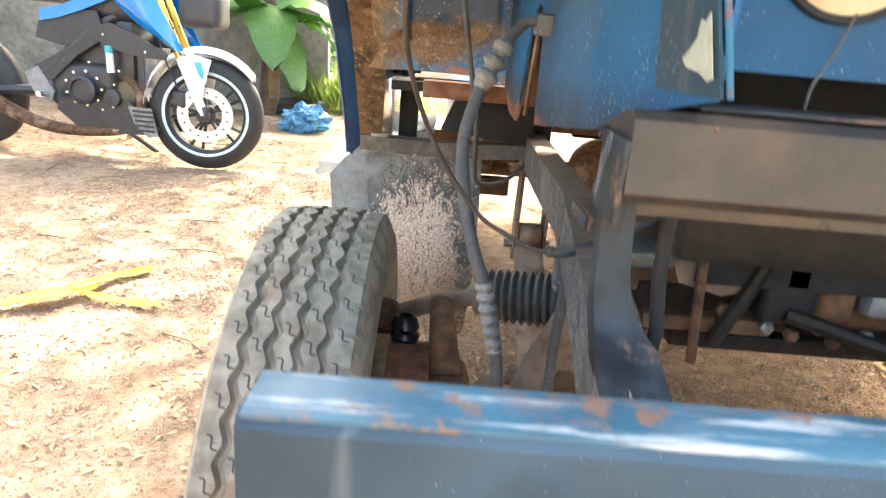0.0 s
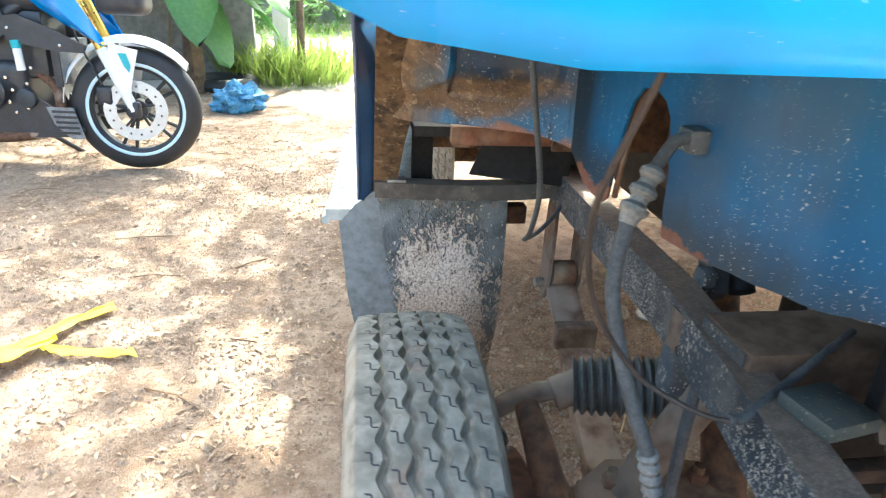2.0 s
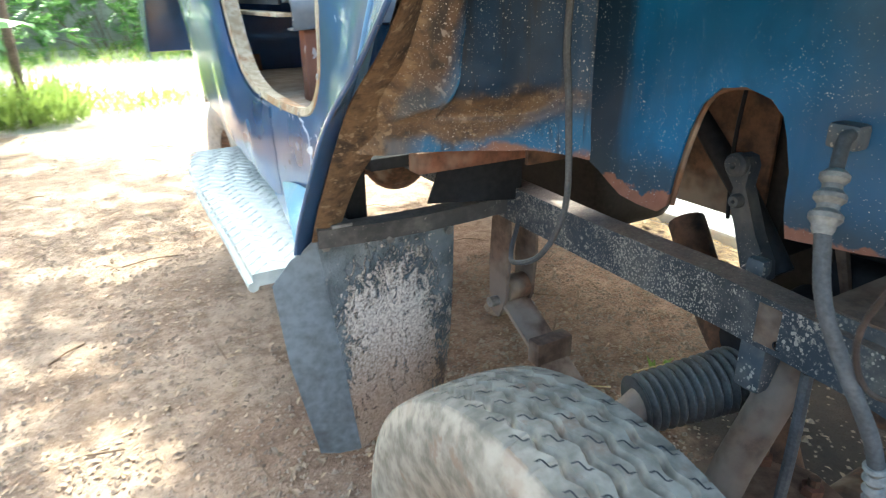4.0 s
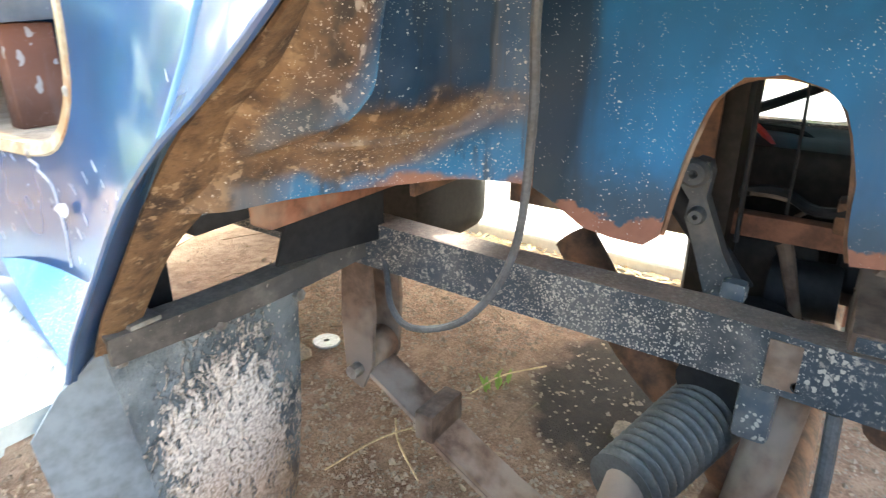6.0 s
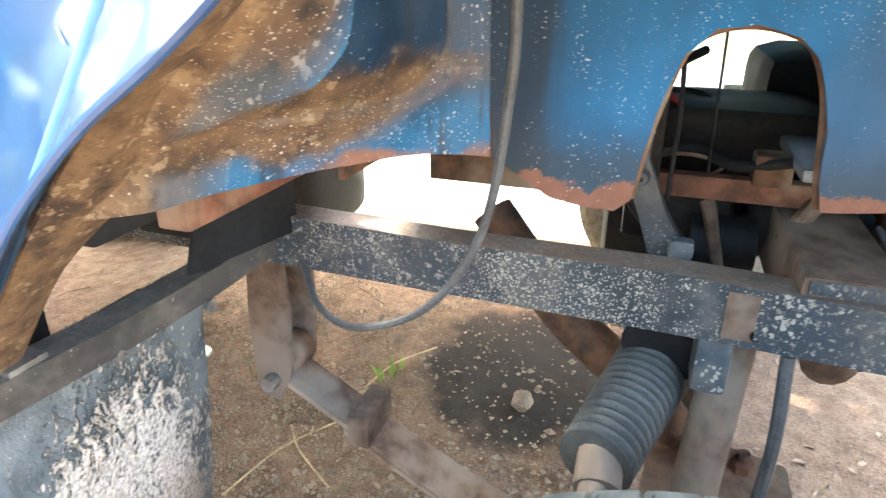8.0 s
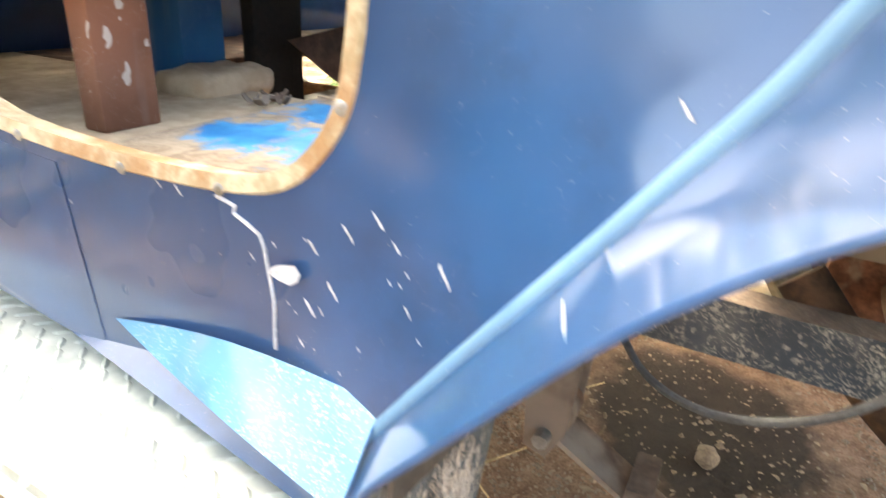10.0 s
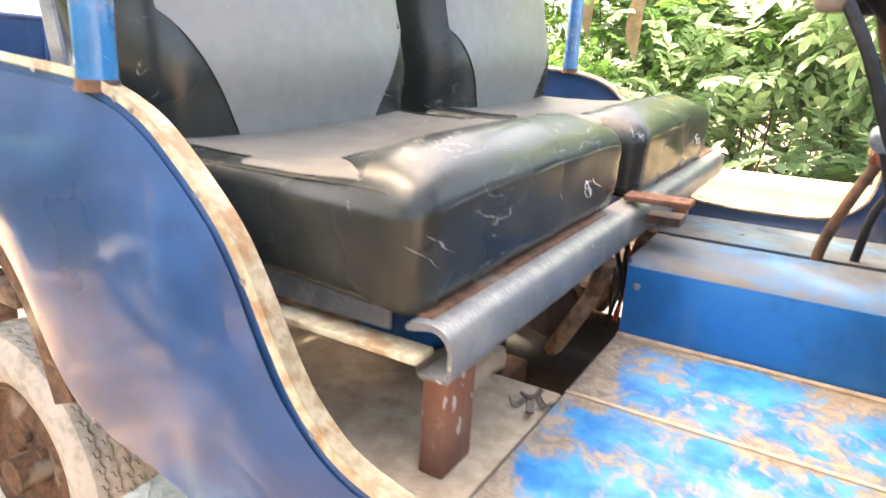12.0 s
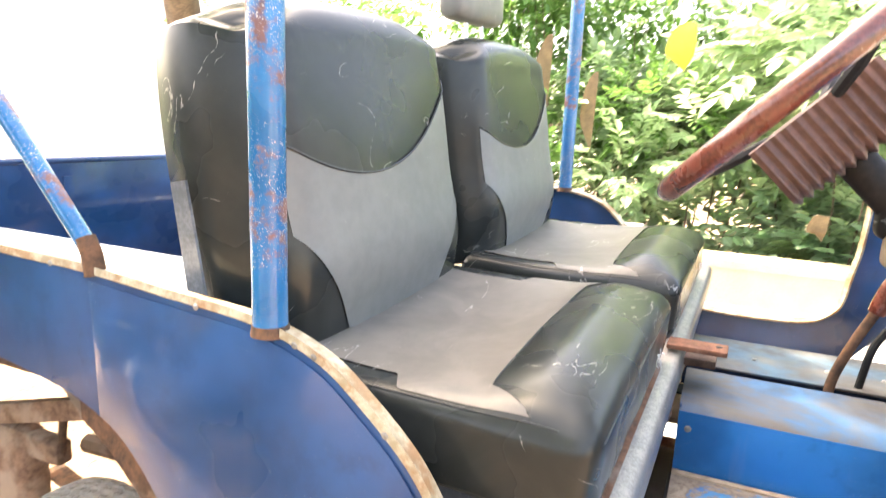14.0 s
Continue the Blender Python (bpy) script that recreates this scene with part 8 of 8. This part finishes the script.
    # fairing and tank
    for sy in (-1, 1):
        bm = bmesh.new()
        rows = []
        for u in (0, .2, .4, .6, .8, 1):
            up = Vector((lerp(-.25, -.07, u), 0, lerp(.92, .600, u)))
            lo = Vector((lerp(-.49, -.075, u), 0, lerp(.92, .575, u ** .62)))
            rows.append([Vector((lerp(up.x, lo.x, w), sy * (.135 + .05 * math.sin(w * math.pi) - .03 * u), lerp(up.z, lo.z, w))) for w in (0, .25, .5, .75, 1)])
        grid(bm, rows)
        thicken(bm, .006)
        put("side_fairing", bm, M_MOTOBLUE, t, "glossy blue side fairing")
        bm = plate([(-.48, .687), (-.42, .70), (-.31, .66), (-.13, .575), (-.144, .545), (-.27, .548), (-.48, .588)], .014, 1, sy * .150 - .007)
        put("fairing_edge", bm, M_MOTOBLACK, t, "dark lower fairing")
        bm = plate([(-.80, .74), (-.50, .75), (-.47, .66), (-.58, .60), (-.70, .57), (-.84, .60)], .012, 1, sy * .138 - .006)
        put("side_cover", bm, M_MOTOGREY, t, "dark grey side cover")
        bm = plate([(-.80, .735), (-.69, .762), (-.45, .845), (-.42, .81), (-.55, .755), (-.69, .705), (-.80, .68)], .012, 1, sy * .152 - .006)
        put("tank_flash", bm, M_MOTOBLUE, t, "glossy blue tank flash")
        bm = plate([(-.86, .46), (-.80, .49), (-.50, .66), (-.44, .64), (-.62, .53), (-.76, .40), (-.84, .38)], .03, 1, sy * .128 - .015)
        put("frame_spar", bm, M_MOTOGREY, t, "dark grey frame spar")
        bm = plate([(-.72, .36), (-.50, .40), (-.34, .30), (-.20, .20), (-.22, .165), (-.42, .155), (-.66, .175), (-.76, .25)], .010, 1, sy * .125 - .005)
        put("belly_pan", bm, M_MOTOBLACK, t, "dark grey belly pan")
        bm = plate([(-.36, .30), (-.235, .30), (-.20, .16), (-.26, .155), (-.33, .22)], .006, 1, sy * .138 - .003)
        put("vent_panel", bm, M_GREYSTEEL, t, "grey louvred panel")
        for k in range(5):
            put("louvre", boxed((-.335 + k * .006, sy * .1415 - .004, .275 - k * .024), (-.225 + k * .002, sy * .1415 + .004, .287 - k * .024), .002), M_MOTOBLACK, t)
    put("tank", rounded((-.74, -.125, .70), (-.28, .125, .93), .08, 8), M_MOTOBLACK, t, "black tank")
    put("air_box", rounded((-.70, -.10, .42), (-.34, .10, .72), .03, 6), M_MOTOBLACK, t)
    put("seat_pad", rounded((-1.25, -.11, .78), (-.72, .11, .84), .03, 6), M_VBLACK, t)
    put("tail", rounded((-1.5, -.09, .80), (-1.1, .09, .90), .04, 6), M_MOTOBLUE, t)
    put("head_lamp", rounded((-.12, -.085, .71), (.10, .085, .90), .05, 8), M_MOTOBLACK, t)
    put("engine_case", rounded((-.80, -.13, .26), (-.44, .13, .50), .04, 8), M_MOTOBLACK, t, "dark engine case")
    put("cylinder", rounded((-.56, -.085, .44), (-.38, .085, .66), .02, 6), M_MOTOBLACK, t)
    bm = bmesh.new()
    lathe(bm, [(.075, 0), (.073, .03), (.055, .04), (.05, .03), (.001, .03)], Matrix.Translation((-.60, -.125, .36)) @ pose(0, 0, 0, 0, 0, -90), 28)
    put("clutch_cover", bm, M_MOTOBLACK, t)
    for k in range(9):
        a = 2 * math.pi * k / 9
        bm = bmesh.new()
        lathe(bm, [(.009, 0), (.008, .008), (.001, .009)], Matrix.Translation((-.60 + .10 * math.cos(a), -.132, .37 + .085 * math.sin(a))) @ pose(0, 0, 0, 0, 0, -90), 8)
        put("case_bolt", bm, M_CHROME, t)
    for k, (x, z) in enumerate(((-.46, .64), (-.24, .575), (-.40, .47), (-.43, .40), (-.47, .33), (-.44, .29), (-.50, .27), (-.70, .50), (-.66, .53), (-.56, .50))):
        bm = bmesh.new()
        lathe(bm, [(.008, 0), (.008, .006), (.005, .009), (.001, .009)], Matrix.Translation((x, -.158 if z > .53 else -.134, z)) @ pose(0, 0, 0, 0, 0, -90), 8)
        put("case_bolt", bm, M_CHROME, t)
    bm = bmesh.new()
    lathe(bm, [(.045, 0), (.043, .022), (.02, .028), (.001, .028)], Matrix.Translation((-.44, -.128, .335)) @ pose(0, 0, 0, 0, 0, -90), 22)
    put("pump_cover", bm, M_MOTOGREY, t)
    put("radiator", boxed((-.30, -.12, .40), (-.265, .12, .60), .006), M_GREYSTEEL, t, "grey radiator core")
    put("radiator_frame", boxed((-.305, -.13, .39), (-.27, -.12, .61), .003), M_MOTOBLACK, t)
    put("reservoir", tubed([(-.44, -.15, .56), (-.435, -.15, .46)], .018, 12), M_MOTOWHITE, t)
    put("reservoir_cap", tubed([(-.442, -.15, .59), (-.44, -.15, .555)], .021, 12), M_TEAL, t, "teal cap")
    put("exhaust", tubed(S([(-.42, -.07, .46), (-.32, -.09, .36), (-.36, -.10, .20), (-.6, -.12, .15), (-.9, -.14, .18), (-1.3, -.17, .36)], 5), lambda u: lerp(.022, .045, u ** 3), 14), M_RUST, t, "dull exhaust pipe")
    put("side_stand", tubed([(-.62, .12, .20), (-.55, .20, .10), (-.45, .28, .0)], .012, 8), M_MOTOBLACK, t)
    put("stand_foot", boxed((-.49, .25, -.004), (-.42, .31, .006), .003), M_MOTOBLACK, t)
    put("foot_peg", tubed([(-.80, -.13, .32), (-.79, -.22, .325)], .014, 8), M_CHROME, t)
    put("peg_bracket", plate([(-.92, .42), (-.84, .46), (-.76, .34), (-.78, .28), (-.86, .30)], .012, 1, -.145), M_GREYSTEEL, t, "bare alloy bracket")
    put("swing_arm", tubed([(-.80, -.09, .34), (-1.33, -.10, .295)], .03, 8), M_MOTOBLACK, t)
    put("swing_arm", tubed([(-.80, .09, .34), (-1.33, .10, .295)], .03, 8), M_MOTOBLACK, t)
    put("frame_tube", tubed([(-.30, -.05, .82), (-.55, -.12, .66), (-.82, -.12, .42)], .026, 10), M_MOTOBLACK, t)
    put("frame_tube", tubed([(-.30, .05, .82), (-.55, .12, .66), (-.82, .12, .42)], .026, 10), M_MOTOBLACK, t)
    put("handlebar", tubed(S([(-.30, -.36, 1.02), (-.26, -.2, .98), (-.25, 0, .96), (-.26, .2, .98), (-.30, .36, 1.02)], 4), .012, 8), M_MOTOBLACK, t)
    return t


M_DISC = plain("ground disc steel", (0.62, 0.63, 0.62), 0.42, 0.35, var=0.1)
M_MOTOGREY = plain("dark grey moulded plastic", (0.030, 0.036, 0.042), 0.42, var=0.3, scale=20)
M_TEALPALE = plain("pale blue stripe", (0.55, 0.72, 0.78), 0.4, var=0.05)
make_motorcycle()


# withered leaves hanging in the thicket
def hanging_leaf(at, ln, wd, mat, label, turn):
    bm = bmesh.new()
    rows = []
    for i in range(10):
        u = i / 9
        w = wd * math.sin(math.pi * min(1, u * .95 + .05)) ** .7
        rows.append([(at[0] + w * q * math.sin(turn), at[1] + w * q * math.cos(turn) + .04 * math.sin(u * 3), at[2] - ln * u + .02 * abs(q) * math.sin(u * 9)) for q in (-1, -.4, .2, 1)])
    grid(bm, rows)
    thicken(bm, .002)
    return tagged(part("hanging_leaf", bm, mat), label, "leaf", "withered leaves in the thicket")


hanging_leaf((3.35, 2.0, 2.0), 0.27, 0.085, M_YLEAF, "bright yellow withered leaf hanging in the thicket", 0.3)
hanging_leaf((3.6, 2.55, 1.75), 0.5, 0.05, M_DRYLEAF, "brown withered leaf hanging in the thicket", 0.2)
hanging_leaf((3.7, 2.9, 2.0), 0.6, 0.06, M_DRYLEAF, "brown withered leaf hanging in the thicket", 0.1)
hanging_leaf((3.3, 1.2, 0.98), 0.14, 0.05, M_DRYLEAF, "brown withered leaf hanging in the thicket", 0.4)
# white board leaning on the far wall
_b = boxed((2.5, 2.05, 0.05), (2.53, 2.5, 0.95), 0.004, pose(0, 0, 0, 0, 0, 0))
tagged(part("leaning_board", _b, M_WHITEWALL), "white-painted board standing on the slab", "board")
